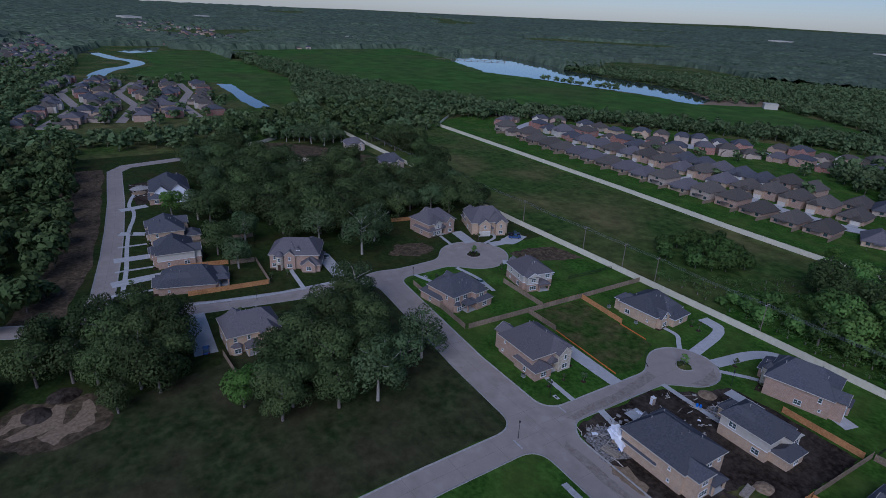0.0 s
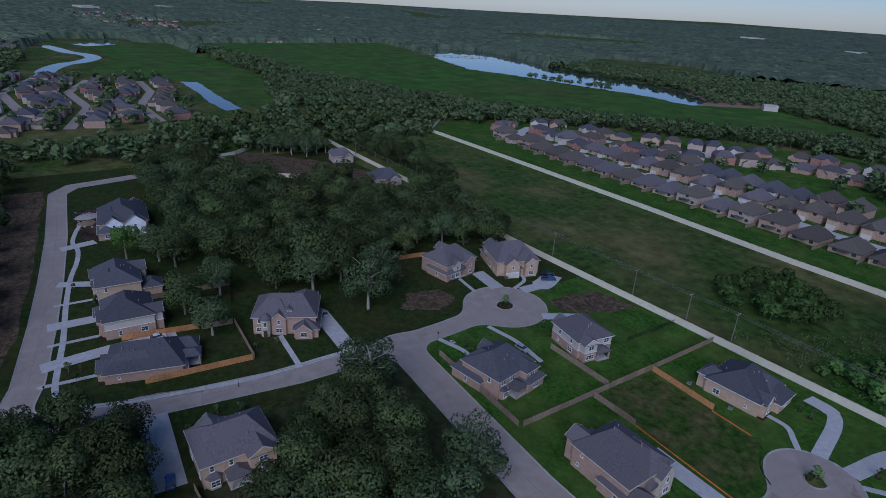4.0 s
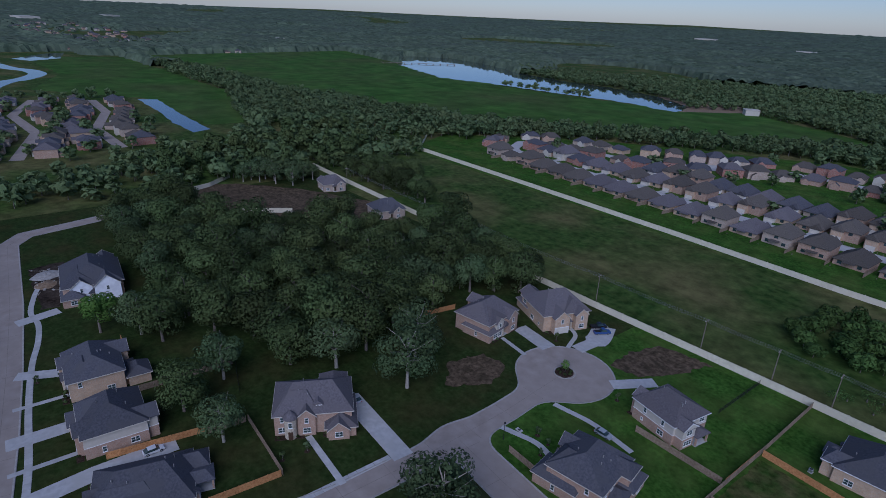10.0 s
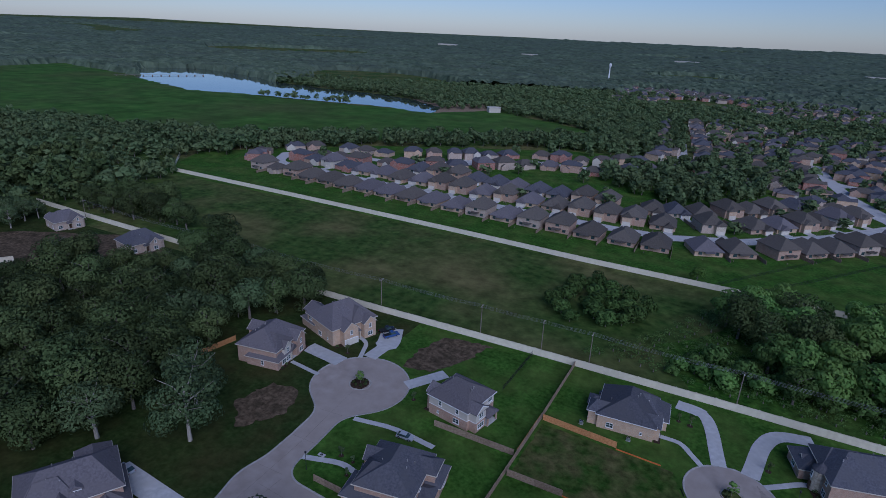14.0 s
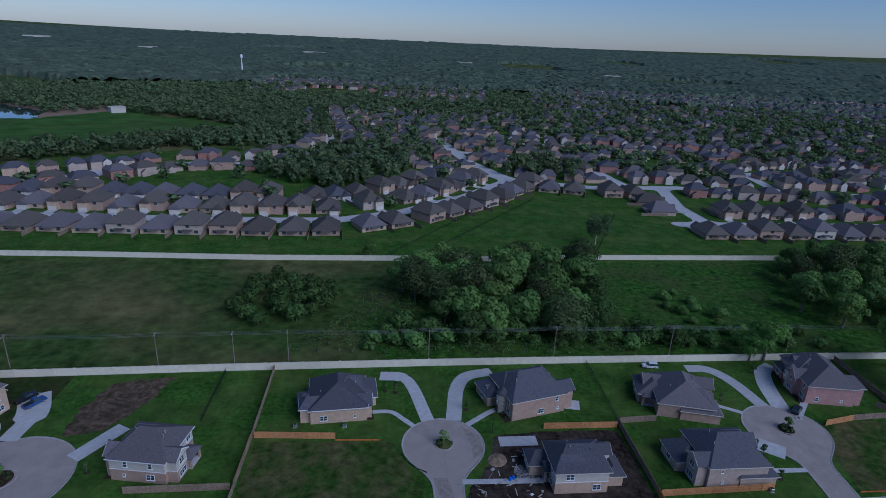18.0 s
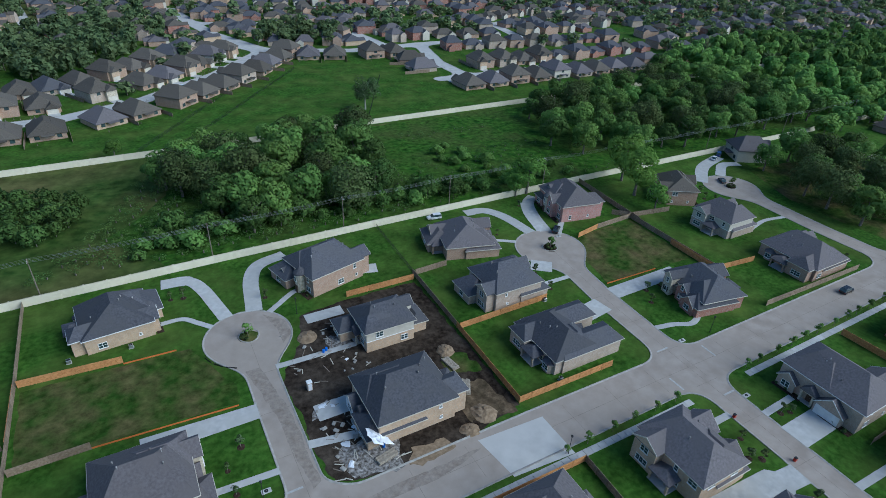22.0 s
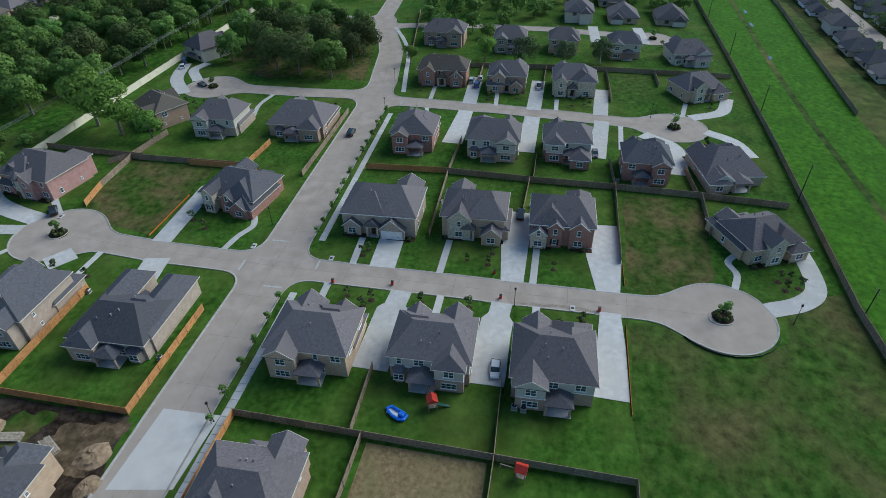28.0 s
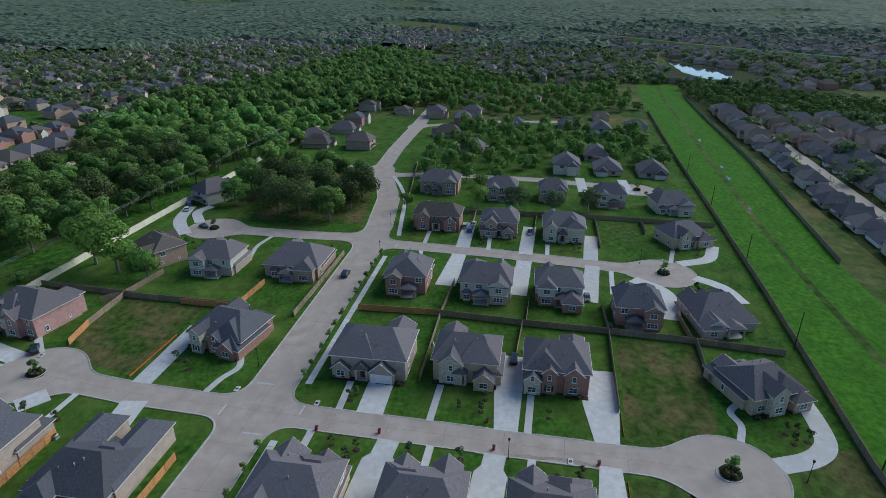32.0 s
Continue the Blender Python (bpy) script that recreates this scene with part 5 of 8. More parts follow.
    if dormer is not None:
        bm = bx(dormer - 1.0, dormer + 1.0, Y0 + 1.2, Y0 + 3.5, h, h + 1.6)
        part("dormer_wall", bm, M["white"], top)
        bm = bmesh.new()
        roof_bm(bm, dormer - 1.0, dormer + 1.0, Y0 + 1.2, Y0 + 5.0, h + 1.6, 0.7, 0.25, "y", 0.12)
        part("dormer_roof", bm, rm, top)
        add_window(top, "small", dormer, Y0 + 1.19, h + 0.9, 0)
    return top

# ---- the houses of the near neighbourhood ----
GB = "two-storey {} brick house with a grey hip shingle roof"
house(115.5, -78.8, -90, 18, 16, 2, "greybrick", "roof", [(-8.5, -1, -6, 4, 2)], [(3.5, 6.0, 1.6, 1, None), (-6.5, 4.2, 1.0, 1, None)], ("front", 3.5), (-4, 2, 3), None, 1, "two-storey grey brick house with white trim and a front garage", 2, door=-1.4, trim="white")
house(116.5, -101.5, -90, 15, 14, 2, "tan", "roof", [(2, 8.5, -7, 2, 1)], [(-3.2, 5.5, 1.2, 2, "stone"), (4.6, 4.5, 2.8, 1, None)], None, (-3, 3, 3), None, 2, "two-storey tan brick house with stone gables", 2, door=-1.0)
house(116.5, -122.5, -90, 14.5, 15, 2, "red", "roof", [], [(-5.4, 3.6, 1.8, 1.5, "stone"), (-1.6, 3.2, 0.8, 2, None), (3.8, 4.2, 0.8, 2, None)], None, (-3, 3, 3), None, 3, "two-storey red brick house with white bargeboards and a stone entry", 2, trim="white", door=-4.9)
house(116.6, -167.2, -66, 13, 14, 1.5, "tan", "roof", [(-7.2, -2, -5, 8, 1), (2.6, 7.4, -9, 2, 1)], [(-1.2, 4.0, 1.6, 2, "stone")], None, (-4, 2, 3), None, 4, "one-and-a-half-storey stone and tan brick house beside a cul-de-sac", 2, door=-1.2)
house(68, -76.5, 90, 15, 14, 2, "tan", "roof", [(-7.5, 0, -8.5, 0, 1)], [(3.0, 6.0, 1.5, 2, None), (-3.5, 5, 1.8, 1.5, None)], ("right", -4), (-3.5, 3, 3.2), None, 5, "two-storey tan brick house with steep grey gables", 2)
house(69, -99, 90, 14.5, 13, 2, "brown", "roof", [], [(-3.5, 5, 1.8, 2, None), (4, 4.2, 1.2, 2, None)], ("right", -3), (3, 7, 4.5), "siding", 6, "two-storey brown brick house with siding and a covered patio", 2)
house(68, -120.8, 90, 14, 14.5, 2, "brown", "roof", [(-6.5, 0, -9, 2, 2)], [(3.2, 5, 1.8, 2, None)], ("right", -4), (-1, 5, 3.2), "siding", 7, "two-storey brown brick and siding house with bay windows", 2)
house(120.5, -38.5, -100, 16, 16, 1.5, "red", "roof_dark", [(1.5, 8.5, -10, 3, 1)], [(-4.0, 3.0, 2.4, 2, "stone"), (0.8, 4.0, 1.2, 1.5, None), (5.0, 4.5, 2.6, 1, None)], None, (-5, 1, 3), None, 8, "one-and-a-half-storey red brick house with a pale stone entry tower", 2, door=-4.0)
house(119.8, 19.5, -100, 17, 16, 2, "pink", "roof", [(-9.5, -4, -9, 0, 1)], [(2.0, 4.5, 1.6, 2, None)], None, (2, 7, 3), None, 9, "two-storey rose brick house with a grey hip roof", 2, dormer=-4.5, turret=-0.8)
house(162, 11, 60, 14, 13, 2, "brown", "roof_brown", [], [(3, 5, 1.6, 2, None)], ("right", -2), (-2, 3, 3), None, 10, GB.format("brown"), 2)
house(158.5, -13, 90, 14, 14, 2, "greybrick", "roof", [(-7.5, 0, -8.5, 3, 1)], [(3, 5, 1.6, 2, None)], None, (-3, 2, 3), "siding", 11, "two-storey grey brick and siding house", 2)
house(162, -39.5, 90, 18, 18, 1.5, "brown", "roof", [(-9, 0, -11, 2, 1)], [(4, 6, 1.6, 1.5, None)], None, (-4, 3, 3.5), None, 12, "low brown brick house with a broad grey hip roof", 2)
house(156.5, -78, 90, 12.5, 15, 2, "red", "roof", [(-6, 0, -9.5, 2, 1)], [(3, 5, 1.4, 2, None)], None, (-4, 2, 3.5), None, 13, GB.format("red"), 2)
house(155, -102.5, 90, 15, 14, 2, "tan", "roof", [(0, 7.8, -9, 2, 2)], [(-4, 5, 1.4, 2, None)], None, (-1, 4, 3), "siding", 14, "two-storey tan brick house with pale siding", 2)
house(156, -124, 90, 13.5, 12.5, 2, "red", "roof", [(-6.5, -1, 3, 9.5, 1)], [(3, 5, 1.4, 2, None)], None, (0, 4, 2.5), "siding", 15, "two-storey red brick house with white siding bays", 2, trim="white")
house(146.5, -145.5, 90, 12.5, 13, 2, "red", "roof_dark", [(-5.5, 0, -9, 0, 2)], [(3, 4.5, 1.4, 2, None)], None, (-2.5, 2.5, 3), None, 16, "two-storey dark red brick house with a covered patio", 2)
house(149, -167.5, 100, 15.5, 18, 1, "greybrick", "roof", [(-7, 0, -11, 0, 1), (2.5, 8, 2, 10, 1)], [(4, 5, 1.6, 1, None)], None, (-3, 2, 3), "siding", 17, "single-storey pale house with a broad grey hip roof", 2, trim="white")
house(211, -78.5, -90, 18, 13, 2, "red", "roof_brown", [], [(-5, 5, 1.6, 2, None), (5.5, 4.5, 1.8, 1.5, None)], None, (-2, 3, 3), None, 18, GB.format("red"), 2)
house(208, -103, -90, 13.5, 13, 2, "brown", "roof", [(-7, -1, -8.5, 2, 1)], [(-3, 4.5, 1.6, 2, None), (3.4, 4, 2.2, 1, None)], None, (-2, 3, 3), None, 19, GB.format("brown"), 2)
house(207, -126.5, -90, 14, 14, 2, "stone", "roof", [(1.5, 8, -8, 4, 2)], [(-4.2, 4, 1.6, 2, None)], None, (-2, 3, 3), None, 20, "two-storey pale stone house with a grey shingle roof", 2)
house(208, -169, -65, 14, 14, 1.5, "tan", "roof", [(2, 8.5, -9, 3, 1)], [(-3, 4, 1.6, 2, "stone")], None, (-2, 3, 3), None, 21, "one-and-a-half-storey tan brick house at the cul-de-sac", 2)
house(254.5, -72, 90, 17.5, 14, 2, "brown", "roof", [], [(4, 5, 1.4, 2, None)], None, (-3, 3, 3), None, 22, GB.format("brown"), 2)
house(249, -101, 90, 13, 13, 2, "greybrick", "roof", [], [(3, 4.5, 1.4, 2, None)], None, (-2.5, 2.5, 3), None, 23, GB.format("grey"), 2)
house(249.5, -123.5, 90, 12, 12.5, 2, "tan", "roof", [], [(3, 4.5, 1.4, 2, None)], None, (-2.5, 2.5, 3), None, 24, GB.format("tan"), 2)
house(246.5, -148, 90, 12.5, 12.5, 2, "brown", "roof_dark", [], [(3, 4.5, 1.4, 2, None)], None, (-2.5, 2.5, 3), "siding", 25, "two-storey brown brick and siding house", 2)
house(243, -173, 100, 15, 14, 1.5, "siding", "roof", [(-6, 0, 4, 9, 1)], [(3, 4.5, 1.4, 2, None)], None, (-1, 4, 3), None, 26, "one-and-a-half-storey beige house beside the creek", 2)
# round the second and third cul-de-sac
house(66.6, -37.5, 90, 15.5, 14.5, 1.5, "greybrick", "roof_dark", [(-8.2, -1.6, -14.5, 3, 1.5), (1.9, 8.2, -14.8, 3, 1.5)], [], ("right", -5), (-3, 2, 3), None, 27, "low grey brick house with a large charcoal hip roof", 2, pitch=0.62)
house(68.5, -12.5, 90, 13.5, 17, 2, "greybrick", "roof_dark", [(-7, 0, -11, -2, 1), (-1, 6.8, 3, 10.8, 1)], [(3, 4.5, 1.4, 2, None)], None, (-5, -1.2, 3), None, 28, "two-storey grey brick house with a complex charcoal roof", 2)
house(71, 14, 75, 15, 17, 1.5, "brown", "roof", [(-8, -1, -10.5, 0, 1), (-2, 7.5, 2, 10.5, 1)], [(3, 4.5, 1.4, 2, None)], None, (-6, -2.5, 3), None, 29, "one-and-a-half-storey brown brick house at the cul-de-sac", 2)
house(-25.5, 15.8, 95, 14.5, 17, 1.5, "tan", "roof_dark", [(-1, 7.5, -11.5, -4, 1)], [(-4, 4.5, 1.4, 1.5, None)], None, (-7, -2, 3.2), None, 30, "orange-tan brick house with a broad charcoal hip roof", 2, trim="white")
house(29.5, 16.5, -75, 14, 19, 2, "brown", "roof_dark", [(-9, -1, -13, -5, 1)], [(-4.5, 4, 2.2, 1, None)], None, (2, 6, 2.5), None, 31, "two-storey brown brick house with a stone entry tower", 2, turret=1.8)
house(33.5, -14, -90, 10.5, 14.5, 2, "tan", "roof_dark", [(-6.5, -1, -11.5, -3, 1), (-3.5, 3.5, 5, 9.5, 1)], [], None, None, "siding", 32, "unfinished two-storey tan house on a bare building site", 2)
house(28, -38.2, -90, 14.6, 20, 2, "tan", "roof_dark", [(-8, -1, -7, 6, 1), (0, 7.4, -12.5, 0, 1)], [(-3.4, 4.6, 2.0, 1, "wrap")], None, (-4, 1, 3), None, 33, "unfinished tan brick house wrapped in pale sheeting", 2)
house(-24, -38, 90, 14.5, 18, 2, "brown", "roof", [(-8, -2, -11.5, -2, 1)], [(3.4, 4.6, 2.0, 2, "stone")], None, (-6, -1, 3.2), None, 34, "two-storey brown brick house with stone front gables", 2)
house(-63.8, -5, -100, 12.5, 15, 2, "brown", "roof", [(-6.5, 0, -9.5, 0, 1)], [(3, 4.5, 1.4, 2, None)], None, (-2.5, 2.5, 3), "siding", 35, "two-storey brick and white siding house", 2, trim="white")
house(-63.5, -38.5, -80, 14.5, 15.5, 2, "brown", "roof_dark", [(-8, -1, 3, 9, 1), (1, 8.4, -10.5, 0, 1)], [(-3, 4.5, 1.4, 2, None)], None, (-4.5, 0, 3.2), None, 36, "two-storey brown brick house with bay windows", 2)
house(-131, -9.5, 100, 15.5, 16, 2, "brown", "roof", [(-8.5, -2, -9, 2, 1)], [(3.5, 5, 1.6, 2, None), (-3, 3.6, 1.0, 2, "siding")], ("front", -5.0), (-3, 2, 3), None, 37, "two-storey brown brick house beside the wood", 2)
house(-122, 15, 70, 17, 19, 2, "tan", "roof", [(-8.5, 0, 2, 10.5, 1)], [(4.8, 4.6, 2.0, 2, None), (-3.0, 5.4, 2.6, 2, None)], ("front", -3.0), (2, 7, 3), None, 38, "two-storey tan brick house with steep front gables", 2)
house(-122.5, -76.5, 62, 18.5, 16, 2, "brown", "roof", [(3, 10.2, -10.5, 2, 1)], [(-1.6, 4.2, 0.8, 2, None), (6.0, 5.0, 3.4, 1, None)], None, (-5, 0, 3), None, 39, "two-storey brown brick house with a round pale entry tower", 2, dormer=1.2, turret=-5.4)
house(-169.5, -116.8, -4, 16.5, 15, 2, "tan", "roof_dark", [(1.5, 8, 6, 11.5, 1)], [(-3, 4.6, 1.4, 2, None)], None, (-4, 2, 2.6), None, 40, "two-storey tan brick house by the west road", 2)
house(-143.6, -117.4, -4, 14.7, 15.5, 2, "brown", "roof_dark", [(-9, -3, -10, -2, 1)], [(3, 4.6, 1.4, 2, None)], None, (-2, 4, 3), "siding", 41, "two-storey brick and beige siding house by the west road", 2)
house(-118, -116.2, -15, 14.5, 22, 1, "brown", "roof_dark", [], [(3, 5, 1.8, 1, None)], None, (-4, 1, 3), None, 42, "long single-storey brown brick house on the corner", 2)
house(-233.5, -107.5, 84, 18, 25, 2, "brown", "roof_dark", [(-9.6, -3, -15.5, -4, 1)], [(4.2, 8, 1.6, 2, "wrap"), (-3.6, 6.5, 0.8, 2, "wrap")], None, None, None, 43, "unfinished house with white sheathed gables", 2)
house(-70.5, -108.6, -90, 15.5, 15, 2, "tan", "roof", [], [(3, 4.6, 1.4, 2, None)], None, (-3, 3, 3), None, 44, "two-storey tan brick house behind large trees", 2)
house(-245, 27, 80, 15, 16, 1.5, "greybrick", "roof_dark", [], [(3, 5, 1.6, 1.5, None)], None, None, None, 45, "new house with a charcoal roof beside a cleared site", 2)
house(-300, 26, 80, 13, 14, 1.5, "greybrick", "roof", [], [(3, 5, 1.6, 1.5, None)], None, None, None, 46, "new house half hidden in the wood", 2)
house(-71.5, -178.5, 90, 14.5, 14, 2, "tan", "roof_dark", [], [(3, 4.6, 1.4, 2, None)], None, (-3, 3, 3), None, 48, "two-storey tan house with a charcoal roof behind trees", 2)
house(38, -77, -90, 14, 14, 2, "brown", "roof", [], [(3, 4.6, 1.4, 2, None)], None, (-3, 3, 3), None, 47, "two-storey brown brick house with a grey roof beside the road", 2)

# ---- trees ----
def crown_arrays(rnd, h0, h1, r, n, leaf, lobes=9, squash=0.8, fine=1.0):
    """Leaf clumps on the skins of several overlapping lobes: an uneven crown with gaps."""
    rs = np.random.RandomState(rnd)
    cz, hz = (h0 + h1) / 2, (h1 - h0) / 2
    cen, rad = [], []
    for k in range(lobes):
        a = 2 * math.pi * k / lobes * 1.618 * 2 + rs.uniform(0, 0.6)
        u = rs.uniform(-0.75, 0.75)
        q = r * 0.62 * math.sqrt(1 - u * u) * rs.uniform(0.6, 1.05)
        cen.append((math.cos(a) * q, math.sin(a) * q, cz + u * hz * 0.72))
        rad.append(r * fine * rs.uniform(0.30, 0.50))
    cen.append((0, 0, cz + hz * 0.35))
    rad.append(r * 0.5 * fine)
    cen, rad = np.array(cen), np.array(rad)
    pick = rs.choice(len(rad), n, p=rad**2 / (rad**2).sum())
    d = rs.normal(size=(n, 3))
    d[:, 2] = d[:, 2] * 0.9 + 0.3
    d /= np.linalg.norm(d, axis=1)[:, None]
    p = cen[pick] + d * (rad[pick] * rs.uniform(0.82, 1.05, n))[:, None] * (1, 1, squash)
    nrm = d * 1.0 + rs.normal(size=(n, 3)) * 0.2 + (0, 0, 0.15)
    nrm /= np.linalg.norm(nrm, axis=1)[:, None]
    t = np.cross(nrm, rs.normal(size=(n, 3)))
    t /= np.linalg.norm(t, axis=1)[:, None]
    b = np.cross(nrm, t)
    s = leaf * rs.uniform(0.55, 1.25, (n, 1))
    e = s * rs.uniform(0.5, 0.9, (n, 1))
    bend = nrm * s * 0.25
    quad = np.stack([p - t * s - bend, p - b * e * rs.uniform(0.5, 1.2, (n, 1)), p + t * s - bend, p + b * e * rs.uniform(0.5, 1.2, (n, 1))], 1)
    mid = p - (0, 0, cz)
    out = d * 0.8 + mid / np.linalg.norm(mid, axis=1)[:, None] * 0.45 + rs.normal(size=(n, 3)) * 0.22
    out /= np.linalg.norm(out, axis=1)[:, None]
    return np.concatenate([quad.reshape(-1, 3), np.repeat(out, 4, 0)], 1)


def quads_mesh(name, v, material):
    n = len(v) // 4
    me = bpy.data.meshes.new(name)
    me.vertices.add(4 * n)
    me.loops.add(4 * n)
    me.polygons.add(n)
    me.vertices.foreach_set("co", np.ascontiguousarray(v[:, :3], np.float32).ravel())
    me.loops.foreach_set("vertex_index", np.arange(4 * n, dtype=np.int32))
    me.polygons.foreach_set("loop_start", np.arange(0, 4 * n, 4, dtype=np.int32))
    me.materials.append(material)
    me.update(calc_edges=True)
    me.normals_split_custom_set_from_vertices(v[:, 3:].tolist())
    return me


def trunk_bm(seed, h, r0, spread, limbs=6, base=0.35):
    rnd = random.Random(seed)
    bm = bmesh.new()
    lean = (rnd.uniform(-0.4, 0.4), rnd.uniform(-0.4, 0.4))
    tube(bm, [(0, 0, -0.1), (lean[0] * 0.3, lean[1] * 0.3, h * 0.3), (lean[0], lean[1], h * 0.62), (lean[0] * 1.3, lean[1] * 1.3, h * 0.86)], [r0 * 1.25, r0 * 0.85, r0 * 0.5, r0 * 0.12], 7)
    for k in range(limbs):
        a = 2.4 * k + rnd.uniform(-0.4, 0.4)
        z = h * (base + 0.4 * k / limbs)
        q = spread * rnd.uniform(0.55, 0.95)
        p0 = (lean[0] * z / h, lean[1] * z / h, z)
        p1 = (p0[0] + math.cos(a) * q * 0.45, p0[1] + math.sin(a) * q * 0.45, z + h * 0.13)
        p2 = (p0[0] + math.cos(a + 0.25) * q, p0[1] + math.sin(a + 0.25) * q, z + h * 0.24)
        tube(bm, [p0, p1, p2], [r0 * 0.42, r0 * 0.25, r0 * 0.06], 5)
    return bm


TREES = {}
for tname, th0, th1, tr, tn, tleaf, tmat, tlobes in (
    ("wood_a", 0.8, 16.5, 7.6, 3432, 0.40, "leaf", 15), ("wood_b", 1.0, 18.5, 6.8, 3432, 0.40, "leaf", 16), ("wood_c", 0.8, 14.5, 7.2, 3300, 0.40, "leaf", 14), ("wood_d", 1.0, 17.5, 8.2, 3564, 0.42, "leaf", 17), ("wood_e", 1.0, 15.5, 6.6, 3036, 0.38, "leaf_pale", 15),
    ("near_a", 0.8, 16.5, 7.6, 5200, 0.33, "leaf", 16), ("near_b", 1.0, 18.0, 7.0, 5200, 0.33, "leaf", 17), ("near_c", 0.8, 15.0, 7.4, 4800, 0.32, "leaf", 15), ("near_d", 1.0, 17.0, 8.0, 5200, 0.34, "leaf", 18),
    ("open_a", 1.2, 19.0, 9.6, 3300, 0.38, "leaf_pale", 26), ("open_b", 1.0, 16.5, 8.2, 2700, 0.38, "leaf_pale", 22), ("light_a", 0.6, 16.0, 7.4, 2300, 0.54, "leaf_light", 20), ("light_b", 0.6, 14.5, 7.0, 2200, 0.5, "leaf_mid", 19), ("bright", 2.6, 14.5, 6.6, 2200, 0.44, "leaf_bright", 11), ("round", 0.3, 6.0, 4.2, 620, 0.5, "leaf_mid", 9), ("bush", 0.1, 4.6, 3.8, 560, 0.5, "leaf_light", 9),
):
    sd = sum(map(ord, tname))
    TREES[tname] = (to_mesh("trunk", trunk_bm(sd, th1 * 0.86, 0.38 if tname not in ("round", "bush") else 0.1, tr * (0.72 if "open" in tname else 0.7), 9 if "open" in tname else 6), M["pale_bark" if "open" in tname else "bark"]), quads_mesh("crown", crown_arrays(sd, th0, th1, tr, tn, tleaf, tlobes, 0.8, 0.68 if "open" in tname else 0.92 if "near" in tname else 1.0 if "wood" in tname else 0.8 if "light" in tname else 1.0), M[tmat]))
TLABEL = {"leaf": "dense dark green broadleaf tree", "open_a": "open pale green tree with visible limbs", "open_b": "open pale green tree with visible limbs", "bright": "bright yellow-green young tree", "bush": "light green bushy undergrowth", "round": "low rounded dark green thicket", "light_a": "light green broadleaf tree", "light_b": "light green broadleaf tree", "wood_d": "tall grey-green broadleaf tree"}
ALL_TREES = []


def tree(kind, x, y, s=1.0, where="", group="", rnd=random.Random(3)):
    tm, cm = TREES[kind]
    lab = TLABEL.get(kind, TLABEL["leaf"]) + (" " + where if where else "")
    top = empty("tree" if kind not in ("round", "bush") else "thicket", pose(x, y, 0, 0, 0, rnd.uniform(0, 360)) @ Matrix.Diagonal((s * rnd.uniform(0.92, 1.08), s * rnd.uniform(0.92, 1.08), s, 1)), lab, "tree" if kind not in ("round", "bush") else "thicket", group)
    part("trunk", tm, None, top)
    part("crown", cm, None, top)
    ALL_TREES.append((x, y))


def scatter(poly, gap, seed, avoid=()):
    """Places in an area, at least about gap apart."""
    rnd = random.Random(seed)
    xs, ys = [p[0] for p in poly], [p[1] for p in poly]
    out, grid = [], {}
    tries = int((max(xs) - min(xs)) * (max(ys) - min(ys)) / gap**2 * 5)
    for _ in range(tries):
        x, y = rnd.uniform(min(xs), max(xs)), rnd.uniform(min(ys), max(ys))
        if not inside(poly, x, y) or any(inside(a, x, y) for a in avoid):
            continue
        c = (int(x // gap), int(y // gap))
        if any((x - q[0]) ** 2 + (y - q[1]) ** 2 < gap * gap for i in (-1, 0, 1) for j in (-1, 0, 1) for q in grid.get((c[0] + i, c[1] + j), ())):
            continue
        grid.setdefault(c, []).append((x, y))
        out.append((x, y))
    return out


SITE = [(-350, -40), (-335, -52), (-292, -52), (-252, -44), (-240, -22), (-252, -2), (-224, -6), (-206, 14), (-222, 50), (-300, 50), (-335, 46), (-318, 26), (-340, 0)]
H1 = [(-262, -124), (-212, -124), (-212, -92), (-262, -92)]
NW_WOOD = [(-206, -92), (-178, -96), (-146, -66), (-148, -44), (-146, -22), (-150, 2), (-138, 24), (-138, 30), (-165, 34), (-222, 38), (-262, 66), (-300, 70), (-320, 60), (-300, -20), (-300, -96), (-250, -90)]
rt = random.Random(11)
near_wood = [p for p in scatter(NW_WOOD, 9.2, 5, (SITE, H1))]
near_wood.sort(key=lambda p: math.hypot(p[0] + 60, p[1] + 60))
for wx, wy in near_wood[:150]:
    tree(rt.choice(("wood_a", "wood_b", "wood_c", "wood_d", "wood_e", "wood_c", "wood_a")), wx, wy, rt.uniform(0.9, 1.3), "in the wood", "trees of the west wood")
for wx, wy in scatter([(-338, -14), (-314, 10), (-320, 26), (-350, 6)], 6.0, 6):
    tree("open_b", wx, wy, rt.uniform(0.6, 0.85), "beside the cleared site", "trees of the west wood")
SKIRT = [(x + rt.uniform(-4, 4), y + rt.uniform(-4, 4)) for x, y in near_wood[:110]]
REST = near_wood[150:]
